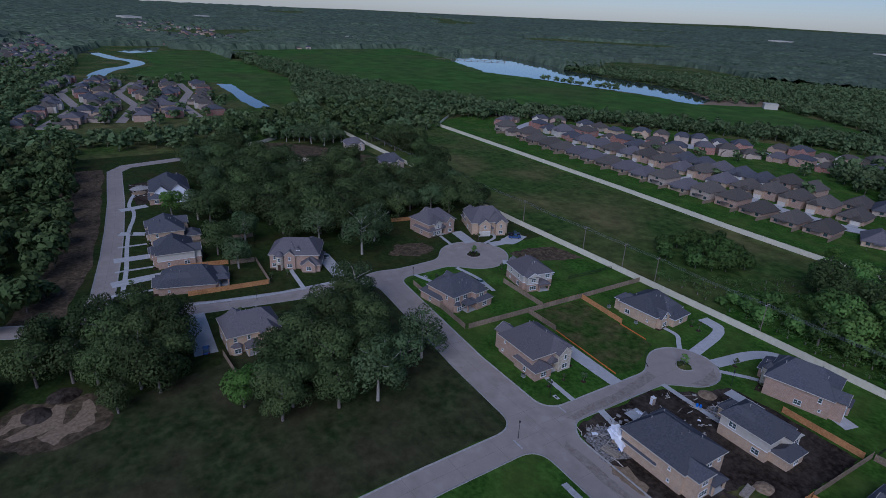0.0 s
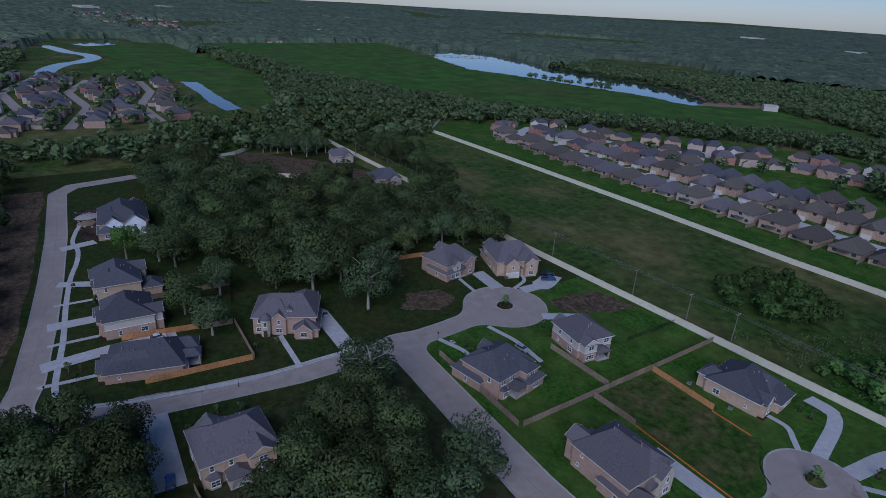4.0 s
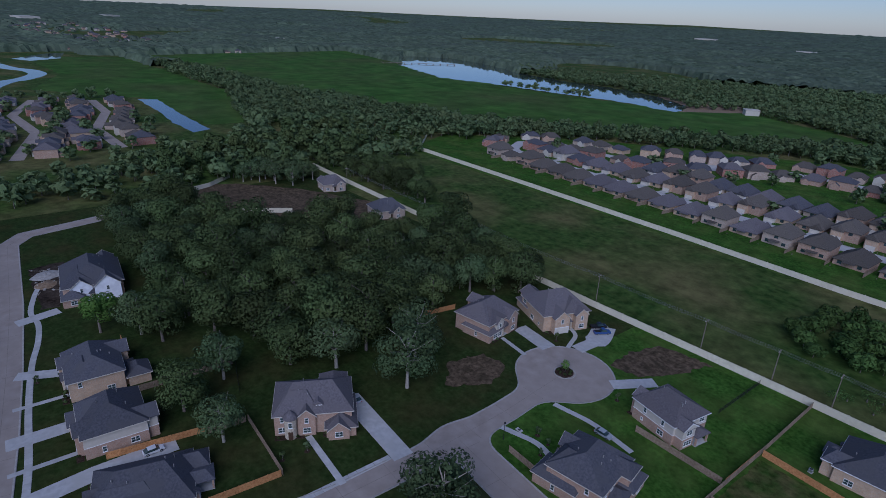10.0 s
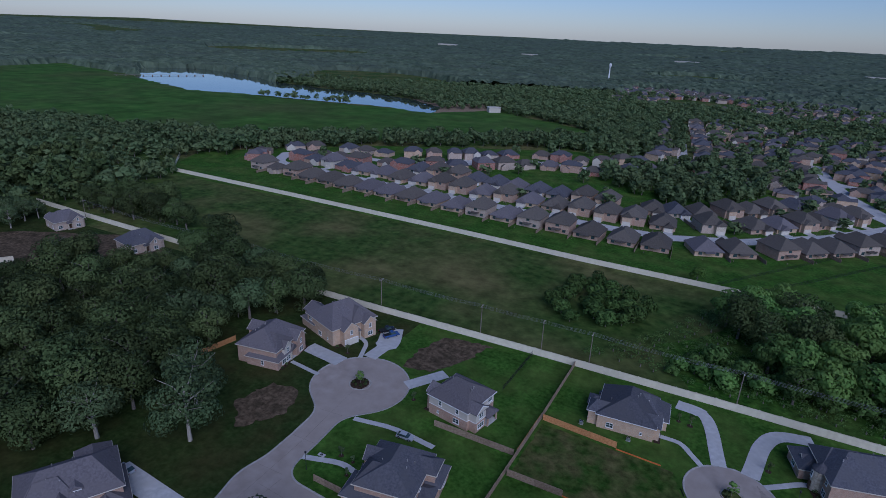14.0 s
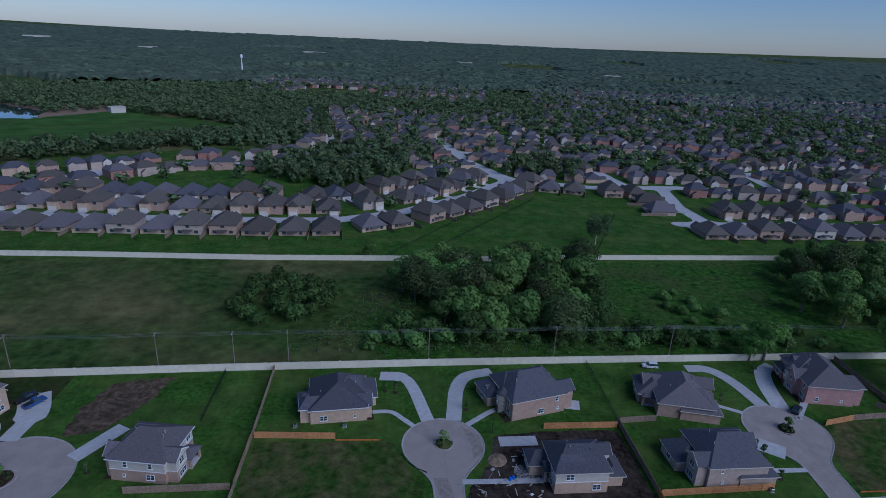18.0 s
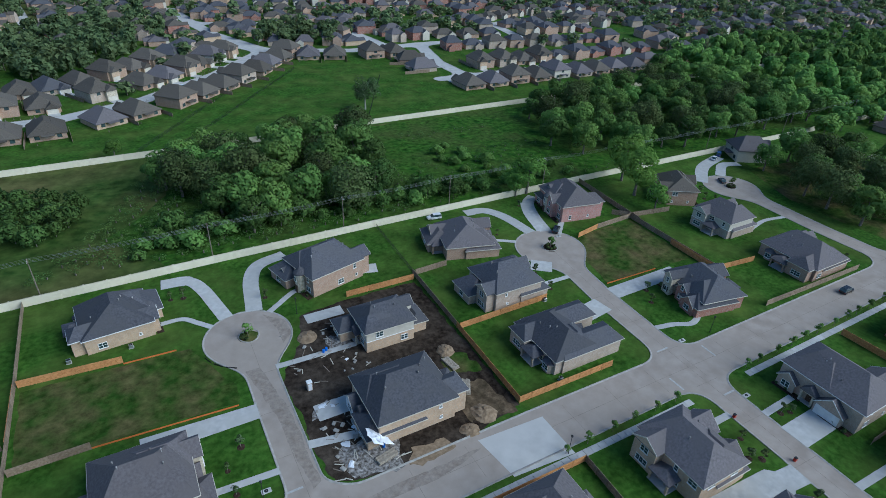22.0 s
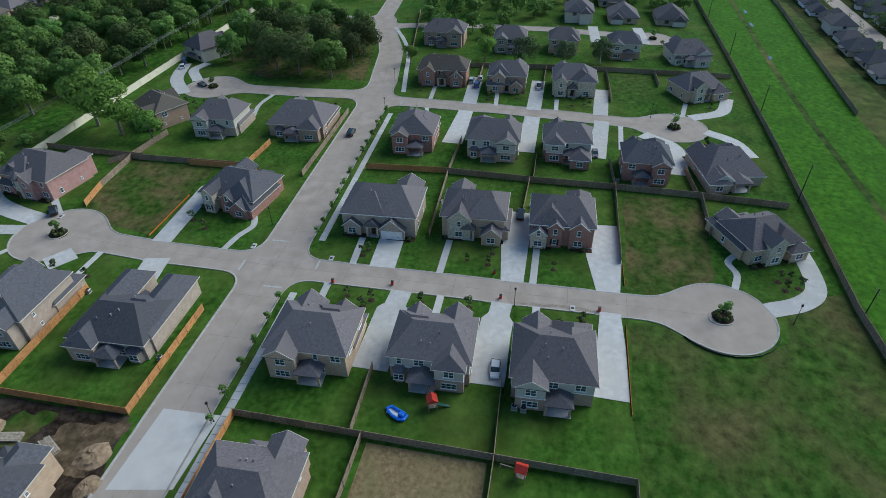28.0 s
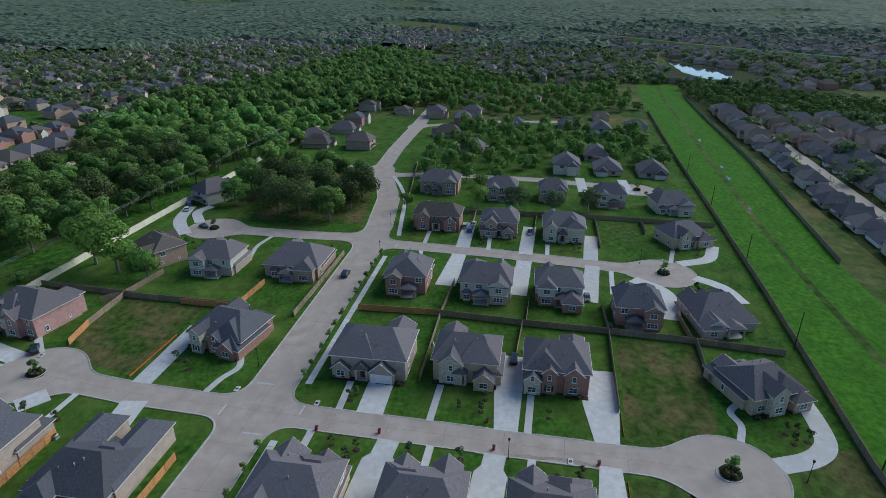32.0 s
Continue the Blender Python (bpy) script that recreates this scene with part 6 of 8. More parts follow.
# single trees among the houses
for k, x, y, s in (
    ("open_a", -117, -51, 1.1), ("open_a", -128, -40, 1.0), ("open_b", -137, -62, 1.0), ("open_b", -125, -99, 0.8), ("wood_d", -140, -50, 1.0), ("wood_c", -146, -72, 0.95), ("wood_d", -142, -103, 0.85), ("open_b", -150, -90, 0.9), ("bright", -196, -112, 0.9), ("open_b", -188, -102, 0.95), ("wood_d", -180, -98, 0.9),
    ("open_a", -75, -73, 0.95), ("wood_d", -70, -78, 0.95), ("wood_a", -60, -86, 1.0), ("wood_a", -52, -78, 0.95), ("wood_c", -58, -96, 0.95), ("wood_b", -46, -90, 0.95), ("wood_a", -44, -104, 1.0), ("wood_d", -37, -96, 1.0), ("wood_c", -34, -108, 0.95), ("open_a", -38, -68, 0.9),
    ("wood_d", -30, -86, 0.95), ("wood_a", -47, -107.5, 0.95), ("wood_c", -37, -112, 0.85), ("wood_b", -64, -90, 0.9), ("bright", -39.6, -118.8, 0.75), ("open_b", -33, -78, 0.9), ("wood_b", -52, -100, 0.95), ("wood_c", -44, -82, 1.0), ("wood_a", -36, -84, 0.95), ("wood_d", -44, -97, 1.05), ("wood_c", -28, -98, 0.9), ("wood_b", -30, -112, 0.85), ("open_a", -26, -88, 0.95), ("wood_a", -58, -78, 0.9), ("wood_c", -92, -138, 0.95), ("wood_a", -70, -130, 0.9), ("wood_d", -60, -140, 1.0), ("wood_b", -76, -132, 0.95),
    ("wood_d", -73, -163, 0.8), ("wood_a", -71, -155, 0.85), ("wood_b", -81, -161, 0.85), ("wood_c", -67, -149.5, 0.8), ("wood_b", -84, -151, 0.85), ("wood_a", -90, -160, 0.8), ("bright", -45, -171, 0.4), ("wood_c", -80, -136, 0.95), ("wood_a", -72, -138, 1.0), ("wood_c", -62, -132, 0.95), ("wood_a", -56, -136, 0.9), ("wood_b", -88, -146, 0.9), ("wood_c", -66, -144, 0.95), ("wood_d", -78, -146, 0.95), ("bright", -42, -176, 0.5), ("wood_a", -84, -128, 0.8), ("wood_c", -52, -146, 0.7),
    ("bright", 155, 30, 1.5), ("bright", 148, 6, 0.8), ("bright", 113, 36, 1.15), ("bright", 108, 36, 0.8), ("bright", 150, 18, 1.45), ("bright", 232, -92, 0.8), ("open_b", 228, -108, 0.9), ("open_b", 229, -124, 0.8), ("open_b", 234, -138, 0.8), ("bright", 226, -62, 0.6),
):
    if -100 < x < -20 and -150 < y < -66:
        k = k.replace("wood_", "near_")
    tree(k, x, y, s * (1.1 if x < 0 and s > 0.7 else 0.92), "among the houses", "trees among the houses")
for x, y in scatter([(206, -38), (222, -46), (262, -36), (272, -20), (270, 6), (238, 20), (218, 16), (208, -4)], 10.0, 9):
    tree(rt.choice(("light_a", "light_b", "wood_d")), x, y, rt.uniform(0.8, 1.1), "in a stand beside the bend", "trees beside the bend")
# field between the two walls
for x, y in scatter([(-66, 70), (-52, 62), (-34, 70), (-30, 92), (-48, 100), (-62, 94)], 5.6, 21):
    tree("round", x, y, rt.uniform(0.85, 1.25), "in the open field", "thicket in the field")
for x, y in scatter([(-8, 102), (-2, 82), (8, 62), (16, 48), (34, 47), (58, 52), (70, 62), (74, 86), (72, 112), (20, 112)], 8.8, 22):
    tree(rt.choice(("light_a", "light_b", "light_a", "wood_d")), x, y, rt.uniform(0.9, 1.25), "between the two walls", "trees between the walls")
for k, x, y, s in (("wood_a", 74, 108, 1.2), ("wood_d", 70, 102, 1.1), ("wood_c", 48, 114, 1.0), ("bright", -18, 128, 0.6), ("open_a", 96, 150, 1.0)):
    tree(k, x, y, s, "beside the far wall", "trees between the walls")
for x, y in scatter([(-20, 46), (20, 48), (100, 44), (106, 52), (60, 62), (60, 66), (10, 70), (-14, 58)], 5.0, 23)[:85]:
    tree(rt.choice(("round", "bush", "bush")), x, y, rt.uniform(0.7, 1.25), "along the back of the concrete wall", "thickets along the wall")
for x, y in scatter([(100, 44), (140, 44), (140, 60), (118, 58), (110, 92), (98, 92)], 6.0, 27):
    tree("bush", x, y, rt.uniform(0.5, 1.0), "in the open field", "bushes in the field")
EAST_WOOD = [(150, 70), (160, 56), (182, 46), (480, 42), (900, 50), (960, 150), (640, 160), (480, 190), (400, 178), (330, 168), (290, 140), (250, 126), (205, 118), (168, 112), (154, 88)]
ew = scatter(EAST_WOOD, 9.8, 31)
ew.sort(key=lambda p: p[0])
for x, y in ew[:80]:
    tree(rt.choice(("light_a", "light_b", "light_a", "light_b", "wood_d")), x, y, rt.uniform(0.8, 1.15), "in the belt between the walls", "trees of the east belt")
REST += ew[80:]
REST += scatter([(-330, -150), (-190, -154), (-120, -162), (-96, -172), (-100, -215), (-330, -215)], 9.5, 33)
REST += scatter([(-330, -60), (-306, -84), (-300, -20), (-320, 60), (-420, 128), (-470, 140), (-450, 60), (-420, 10), (-390, -40)], 9.5, 34, (SITE,))
REST += scatter([(462, -14), (452, 34), (470, 44), (620, 60), (620, -20)], 10.0, 35)
REST += scatter([(262, 16), (276, 30), (450, 40), (450, 26), (300, 28)], 13.0, 38)
REST += [p for p in scatter([(262, -62), (316, -56), (350, -64), (396, -64), (398, -120), (396, -182), (312, -186), (312, -120), (262, -96)], 10.0, 36) if not near_line(*p, [(280, -70), (278, -120)], 5.5)]
REST += scatter([(470, 44), (700, 60), (690, -20), (600, -110), (560, -80), (440, -48), (480, -38), (482, 20)], 10.0, 39)
REST += scatter([(440, -60), (560, -80), (600, -190), (480, -195), (440, -120)], 10.0, 37)


def joined_trees(name, places, label, n, leaf, seed, material, hh=(12, 18), rr=(5.4, 7.8)):
    """Woodland too dense to count: crowns of many clumps on short trunks, in one mesh."""
    rnd = random.Random(seed)
    protos = [crown_arrays(seed + k, 0.6, 11.5, 5.2, n, leaf, 13 + k, 0.9, 0.84) for k in range(6)]
    out = []
    for x, y in places:
        p = protos[rnd.randrange(6)]
        a, s, zs = rnd.uniform(0, 6.28), rnd.uniform(*rr) / 5.0, rnd.uniform(*hh) / 11.5
        ca, sa = math.cos(a), math.sin(a)
        c, d = ca * s, sa * s
        out.append(np.stack([p[:, 0] * c - p[:, 1] * d + x, p[:, 0] * d + p[:, 1] * c + y, p[:, 2] * zs, p[:, 3] * ca - p[:, 4] * sa, p[:, 3] * sa + p[:, 4] * ca, p[:, 5]], 1))
    ob = new(name, quads_mesh(name, np.concatenate(out), M[material]))
    tb = bmesh.new()
    for x, y in places:
        tube(tb, [(x, y, -0.1), (x, y, min(6.0, hh[0] * 0.5))], [0.25, 0.12], 4, False)
    part("trunks", tb, M["bark"], ob, "grey trunks below the crowns")["kind"] = "stuff"
    return tagged(ob, label, "woodland", kind="stuff")


joined_trees("woodland", [p for p in REST if 0 < p[0] < 400 and p[1] >= -40], "light green woodland between the concrete walls", 620, 0.85, 52, "leaf_light", (9, 19), (4.6, 8.4))
joined_trees("woodland", [p for p in REST if p[0] >= 400 and not (p[0] < 640 and p[1] < -40)], "light green woodland east of the houses", 190, 1.5, 54, "leaf_light", (9, 19), (4.6, 8.4))
joined_trees("woodland", [p for p in REST if 0 < p[0] < 640 and p[1] < -40], "mixed green trees round the upper houses", 360, 0.85, 53, "leaf_light", (7, 15), (3.4, 6.0))
joined_trees("woodland", scatter([(620, -252), (545, -250), (482, -268), (482, -303), (446, -332), (424, -356), (440, -420), (540, -400), (600, -330), (650, -286)], 7.4, 40), "low green belt of trees beyond the creek houses", 200, 1.0, 56, "leaf_mid", (6, 10), (3.6, 5.4))
joined_trees("woodland", [p for p in REST if p[0] <= 0], "dense dark green woodland round the houses", 420, 0.95, 51, "leaf", (7, 18), (3.6, 7.8))
joined_trees("undergrowth", SKIRT, "dark undergrowth along the edge of the wood", 160, 0.6, 57, "leaf", (4.0, 7.5), (3.4, 5.0))
joined_trees("undergrowth", scatter([(-42, 43), (-20, 43), (66, 42), (76, 62), (80, 86), (76, 112), (30, 114), (-10, 106), (-18, 86), (-24, 72), (-33, 56)], 3.7, 29), "dense light green undergrowth between the concrete walls", 90, 0.6, 55, "leaf_mid", (2.0, 4.6), (2.0, 3.6))
joined_trees("undergrowth", scatter([(66, 42), (170, 42), (152, 66), (148, 84), (120, 82), (84, 74), (76, 60)], 4.6, 30) + scatter([(94, 103), (140, 102), (140, 108), (94, 109)], 4.0, 31), "low patchy weeds and bushes between the concrete walls", 70, 0.55, 58, "leaf_mid", (0.8, 2.6), (1.6, 3.0))
# belts at the meadow, the lake and the far subdivisions
BELT = scatter([(-470, 150), (-400, 190), (-300, 300), (-180, 390), (-110, 440), (-150, 470), (-260, 380), (-420, 250), (-600, 195), (-640, 165)], 8.5, 41)
BELT += scatter([(-640, 165), (-560, 70), (-700, 110), (-900, 130), (-1080, 120), (-1080, 165), (-900, 168)], 10, 42)
BELT += scatter([(-640, 165), (-470, 150), (-430, 120), (-520, 70), (-560, 70)], 8.5, 43)
BELT += scatter([(-110, 300), (-40, 250), (-10, 280), (30, 380), (20, 410), (-50, 400)], 8.5, 44)
BELT += scatter([(-130, 440), (-60, 440), (-90, 680), (-200, 640), (-300, 620), (-180, 540)], 10, 45)
BELT += scatter([(-330, 700), (-480, 660), (-600, 690), (-760, 700), (-860, 750), (-860, 830), (-600, 760), (-330, 780)], 12, 46)
BELT += scatter([(80, 310), (130, 290), (150, 330), (110, 350)], 9, 47)
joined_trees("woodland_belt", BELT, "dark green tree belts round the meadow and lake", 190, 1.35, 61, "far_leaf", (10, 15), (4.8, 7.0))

# ---- water ----
LAKE = [(-1180, 700), (-980, 548), (-764, 482), (-672, 507), (-548, 520), (-444, 538), (-398, 524), (-372, 530), (-390, 585), (-470, 640), (-560, 665), (-660, 665), (-780, 680), (-860, 720), (-1010, 770), (-1100, 780)]
patch("lake", LAKE, 0.06, M["water"], "still grey lake reflecting the evening sky", wobble=8, cat="water")
patch("mud_bank", [(-470, 640), (-398, 690), (-310, 650), (-330, 600), (-372, 532), (-392, 585)], 0.07, M["sand"], "bare brown bank beside the lake", wobble=4, cat="bank")
patch("pond", [(-690, 13), (-682, 30), (-582, 25), (-501, 24), (-494, 9), (-545, 7), (-600, 11)], 0.06, M["water"], "bright straight pond below the west houses", wobble=1.5, cat="water")
canal = curve_pts([(-700, -128), (-779, -114), (-832, -104), (-882, -86), (-907, -67), (-959, -46), (-1010, -50), (-1050, -70), (-1106, -82), (-1180, -100)], 8)
tagged(part("canal", ribbon(canal, [13] * 10 + [21] * (len(canal) - 10), 0.09), M["water"]), "winding bright canal through the meadow", "water", kind="structure")
patch("pond", [(-1201, -56), (-1296, -4), (-1325, 36), (-1202, 12), (-1160, -34)], 0.09, M["water"], "bright pond beside the far meadow", wobble=3, cat="water")
patch("pond", [(698, -322), (697, -300), (759, -286), (860, -290), (945, -292), (900, -306), (860, -312), (794, -344), (776, -350)], 0.06, M["water"], "bright pond beyond the rooftops", wobble=2, cat="water")
patch("river_reach", [(1680, -196), (1990, -300), (2010, -290), (1720, -180)], 0.06, M["water"], "far reach of water among trees", wobble=4, cat="water")
lv = curve_pts([(760, -650), (874, -575), (948, -525), (1128, -407), (1480, -237), (1700, -130)], 4)
lvv, lvf = [], []
for k, (x, y) in enumerate(lv):
    x0, y0 = lv[max(k - 1, 0)]
    x1, y1 = lv[min(k + 1, len(lv) - 1)]
    q = math.hypot(x1 - x0, y1 - y0)
    lvv += [(x - (y1 - y0) / q * o, y + (x1 - x0) / q * o, z) for o, z in ((-24, -0.2), (-8, 6.0), (8, 6.0), (24, -0.2))]
    lvf += [(4 * k - 4 + c, 4 * k - 3 + c, 4 * k + 1 + c, 4 * k + c) for c in range(3) if k]
tagged(new("levee", flat_mesh("levee", lvv, lvf, M["meadow"])), "long grassy embankment on the horizon", "bank", kind="structure")

# a low footbridge across the lake's narrow end
br = empty("footbridge", pose(-985, 600, 0, 0, 0, 57), "long dark footbridge on posts across the lake", "bridge")
part("deck", bx(-75, 75, -1.2, 1.2, 1.6, 2.0), M["pole"], br)
for bxk in range(11):
    part("pier", bx(-72 + bxk * 14.4, -70 + bxk * 14.4, -1.0, 1.0, -0.5, 1.6), M["pole"], br)

# ---- streets of the subdivision behind the far wall ----
N_ROADS = [
    ([(-322, 196), (-222, 190), (-157, 187), (-68, 185), (-37, 187), (-1, 204), (41, 241), (81, 291)], 4.6),
    ([(45, 470), (52, 400), (60, 353), (81, 292), (137, 273), (204, 277), (279, 265), (360, 262)], 5.0),
    ([(160, 187), (178, 187), (320, 188), (345, 189)], 4.4), ([(178, 187), (178, 225), (190, 274)], 4.6),
    ([(-322, 196), (-338, 225), (-318, 248), (-262, 250), (-205, 286), (-163, 326), (-111, 330), (-72, 372), (-58, 412), (-72, 520), (-94, 680)], 4.4),
    ([(81, 291), (66, 310), (45, 322)], 4.2), ([(279, 265), (290, 330), (350, 345), (420, 340)], 4.4), ([(52, 400), (120, 380), (160, 330), (165, 275)], 4.4), ([(60, 470), (200, 440), (330, 420)], 4.4),
]
lay_roads((-350, 455, 170, 560), 1.4, N_ROADS, [(45, 322, 12), (-205, 290, 10)], "pale concrete street of the far subdivision", [], 8.0, "street")

# ---- simple houses for the farther streets ----
def far_window_mesh():
    bm = bx(-0.9, 0.9, -0.08, 0.02, -0.75, 0.75)
    return to_mesh("window", bm, M["glass"])


FARWIN = far_window_mesh()


def small_house(walls, roof, w, d, st, gx, gw, gmat, label):
    """A plainer house, seen from a few hundred metres."""
    h = 2.8 if st == 1 else 5.3
    top = empty("house", pose(0, 0, -50), label, "house", "houses of the far streets")
    part("wall", bx(-w / 2, w / 2, -d / 2, d / 2, 0, h), M[walls], top)
    bm = bmesh.new()
    roof_bm(bm, -w / 2, w / 2, -d / 2, d / 2, h, 0.66, 0.6)
    roof_bm(bm, -w / 2 + 0.4, w * 0.12, -d / 2 - 0.5, d * 0.3, h + 0.04, 0.78, 0.4)
    part("roof", bm, M[roof], top)
    bm = bx(gx - gw / 2, gx + gw / 2, -d / 2 - 2.2, -d / 2 + 1, 0, h - 0.4)
    p = 0.85
    v = [bm.verts.new(q) for q in ((gx - gw / 2, -d / 2 - 2.2, h - 0.4), (gx + gw / 2, -d / 2 - 2.2, h - 0.4), (gx, -d / 2 - 2.2, h - 0.4 + gw / 2 * p), (gx, -d / 2, h - 0.4 + gw / 2 * p))]
    bm.faces.new((v[0], v[1], v[2]))
    part("gable_wall", bm, M[gmat], top)
    bm = bmesh.new()
    roof_bm(bm, gx - gw / 2, gx + gw / 2, -d / 2 - 2.3, -d / 2 + 4.5, h - 0.3, p, 0.3, "y", 0.14)
    part("gable_roof", bm, M[roof], top)
    part("garage_door", bx(gx - 2.2, gx + 2.2, -d / 2 - 2.28, -d / 2 - 2.18, 0.05, 2.2), M["cream"], top)
    part("patio_cover", soft_box(-2.5, 2.5, d / 2 - 0.1, d / 2 + 2.8, 2.5, 2.75), M[roof], top)
    for x, z in ((-w * 0.3, 1.6), (w * 0.3, 1.6)) + (((0.0, 4.4),) if st == 2 else ()):
        part("window", FARWIN, None, top, at=pose(x, d / 2 + 0.01, z, 0, 0, 180))
    part("window", FARWIN, None, top, at=pose(-gx * 0.8, -d / 2 - 0.01, 4.2 if st == 2 else 1.6))
    return top


PROTO = [
    small_house("brown", "roof_brown", 13.4, 15.5, 1, 3.2, 5.4, "tan", "single-storey brown brick house with a brown hip roof"),
    small_house("brown", "roof_brown", 13, 14.5, 2, -3, 5.2, "tan", "two-storey brown brick house with a brown hip roof"),
    small_house("greybrick", "roof", 13.8, 15.5, 1, 3, 5.6, "siding", "single-storey grey brick house with a grey hip roof"),
    small_house("greybrick", "roof_brown", 13, 14.5, 2, 3, 5.2, "stone", "two-storey grey-tan brick house with a brown hip roof"),
    small_house("tan", "roof", 13.6, 15, 1, -3.2, 5.4, "cream", "single-storey tan house with a pale front gable"),
    small_house("greybrick", "roof_dark", 13.8, 15, 1, 3, 5.4, "white", "single-storey house with a blue-black shingle roof"),
    small_house("siding", "roof", 13, 14.5, 2, 2.8, 5.0, "siding", "two-storey pale house with a grey roof"),
    small_house("white", "roof_dark", 12.5, 15, 1, 2.8, 5.0, "white", "single-storey white house with a charcoal roof"),
    small_house("cream", "roof", 14.5, 13.5, 1, -3.4, 5.0, "white", "broad single-storey cream house with a grey roof"),
]
USED, FAR_ROOFS = set(), []
GARAGE_X = (3.2, -3, 3, 3, -3.2, 3, 2.8, 2.8, -3.4)
N_DRIVE = to_mesh("driveway", bx(-2.5, 2.5, -15.2, -9.1, 0.0, 0.085), M["walk"])
GARDEN, FENCE_RUNS = [], []
PLACED = []
rh = random.Random(77)


def put_house(k, x, y, rot):
    """The first of a kind stays where it is built; the rest are copies."""
    if any((x - a) ** 2 + (y - b) ** 2 < 12.5**2 for a, b in PLACED):
        return
    PLACED.append((x, y))
    if math.hypot(x, y + 100) > 400 and k in USED:
        FAR_ROOFS.append((x, y, math.radians(rot)))
        return
    m = pose(x, y, 0, 0, 0, rot) @ Matrix.Scale(0.82 if x > 0 and y < -230 else 1.0, 4)
    if y > FAR_Y:
        gx = GARAGE_X[k]
        tagged(part("driveway", N_DRIVE, None, at=m @ pose(gx, 0, 0)), "pale concrete driveway of a far house", "driveway", kind="structure")
        GARDEN.extend(tuple((m @ Vector((px + rh.uniform(-1, 1), py + rh.uniform(-1, 1), 0)))[:2]) for px, py in ((-gx * 1.2, -11), (-gx * 1.9, -12.5), (-gx * 0.3, -10.6), (5.5, 12)))
        for px in (-7.9,):
            FENCE_RUNS.append((m @ Vector((px, -2, 0)), m @ Vector((px, 14.5, 0))))
    if k not in USED:
        USED.add(k)
        PROTO[k].matrix_basis = m
    else:
        copy_thing(PROTO[k], m)


def along(pts, off, gap, kinds, start=8.0):
    """Houses along a street, front toward it; off to the left is positive."""
    total, rest = 0, start
    for (x0, y0), (x1, y1) in zip(pts, pts[1:]):
        d = math.hypot(x1 - x0, y1 - y0)
        ux, uy = (x1 - x0) / d, (y1 - y0) / d
        while rest < d:
            o = off + rh.uniform(-1.2, 1.2) * (2.0 if y0 < -240 and x0 > 0 else 1.0)
            x, y = x0 + ux * rest - uy * o, y0 + uy * rest + ux * o
            if y > FAR_Y + 9 and not any(near_line(x, y, q, 11.5) for q, _ in N_ROADS) or y < 0:
                put_house(rh.choice(kinds), x, y, math.degrees(math.atan2(uy, ux)) + (0 if off > 0 else 180) + rh.uniform(-3, 3) + (rh.choice((0, 90, -90)) if y < -240 and x > 0 else 0))
            rest += gap
        rest -= d


BROWNS, GREYS, DARKS = (0, 1, 3, 4, 0, 1), (2, 4, 0, 1, 0, 2, 6), (5, 5, 2)
along(N_ROADS[0][0], -19, 16, BROWNS)
along(N_ROADS[0][0], 19, 16, (1, 3, 4, 0, 6))
along(N_ROADS[0][0], 47, 15.5, (5, 0, 2, 5, 1))
along(N_ROADS[2][0], -19, 16, GREYS)
along(N_ROADS[2][0], 19, 16, BROWNS)
along(N_ROADS[4][0][1:9], -18, 17, (0, 2, 5, 5))
along(N_ROADS[4][0][:9], 18, 17, (1, 0, 3, 1))
along(N_ROADS[1][0][3:], 19, 19, DARKS)
along(N_ROADS[1][0][3:], -19, 17, GREYS, 30)
along(N_ROADS[1][0][:4], 20, 18, DARKS)
along(N_ROADS[5][0], 17, 15, (1, 4))
along(N_ROADS[5][0], -17, 15, (1, 3))
along(N_ROADS[7][0], 19, 18, DARKS)
along(N_ROADS[7][0], -19, 18, DARKS)
along(N_ROADS[8][0], -19, 18, GREYS)
along(N_ROADS[8][0], 19, 18, GREYS)
along(N_ROADS[6][0], 19, 18, DARKS)
along(N_ROADS[6][0], -19, 18, GREYS)
along(N_ROADS[1][0][:4], -20, 18, GREYS)
along(N_ROADS[3][0], 19, 16, GREYS)
along(N_ROADS[4][0][8:], 18, 17, GREYS)
along(N_ROADS[4][0][8:], -18, 17, GREYS)
# west houses beyond the wood
W_STREETS = [[(-462, -50), (-540, -52), (-620, -30), (-700, -28)], [(-452, -112), (-540, -92), (-630, -100), (-720, -76)], [(-440, -168), (-540, -140), (-640, -152), (-740, -125)]]
for ws in W_STREETS:
    tagged(part("road", ribbon(ws, 8, 0.05), M["road"]), "pale street between the west houses", "road", kind="structure")
    along(ws, 17, 18, GREYS)
    along(ws, -17, 18, (2, 6, 4, 0))
# houses across the creek
E_STREETS = [[(150, -252), (330, -262), (500, -272)], [(160, -292), (330, -303), (470, -312)], [(170, -334), (320, -346), (420, -353)]]
for es in E_STREETS:
    tagged(part("road", ribbon(es, 8, 0.05), M["road"]), "street between the houses across the creek", "road", kind="structure")
    along(es, 13, 14.5, (7, 5, 6, 8))
    along(es, -13, 14.5, (8, 7, 5, 6))
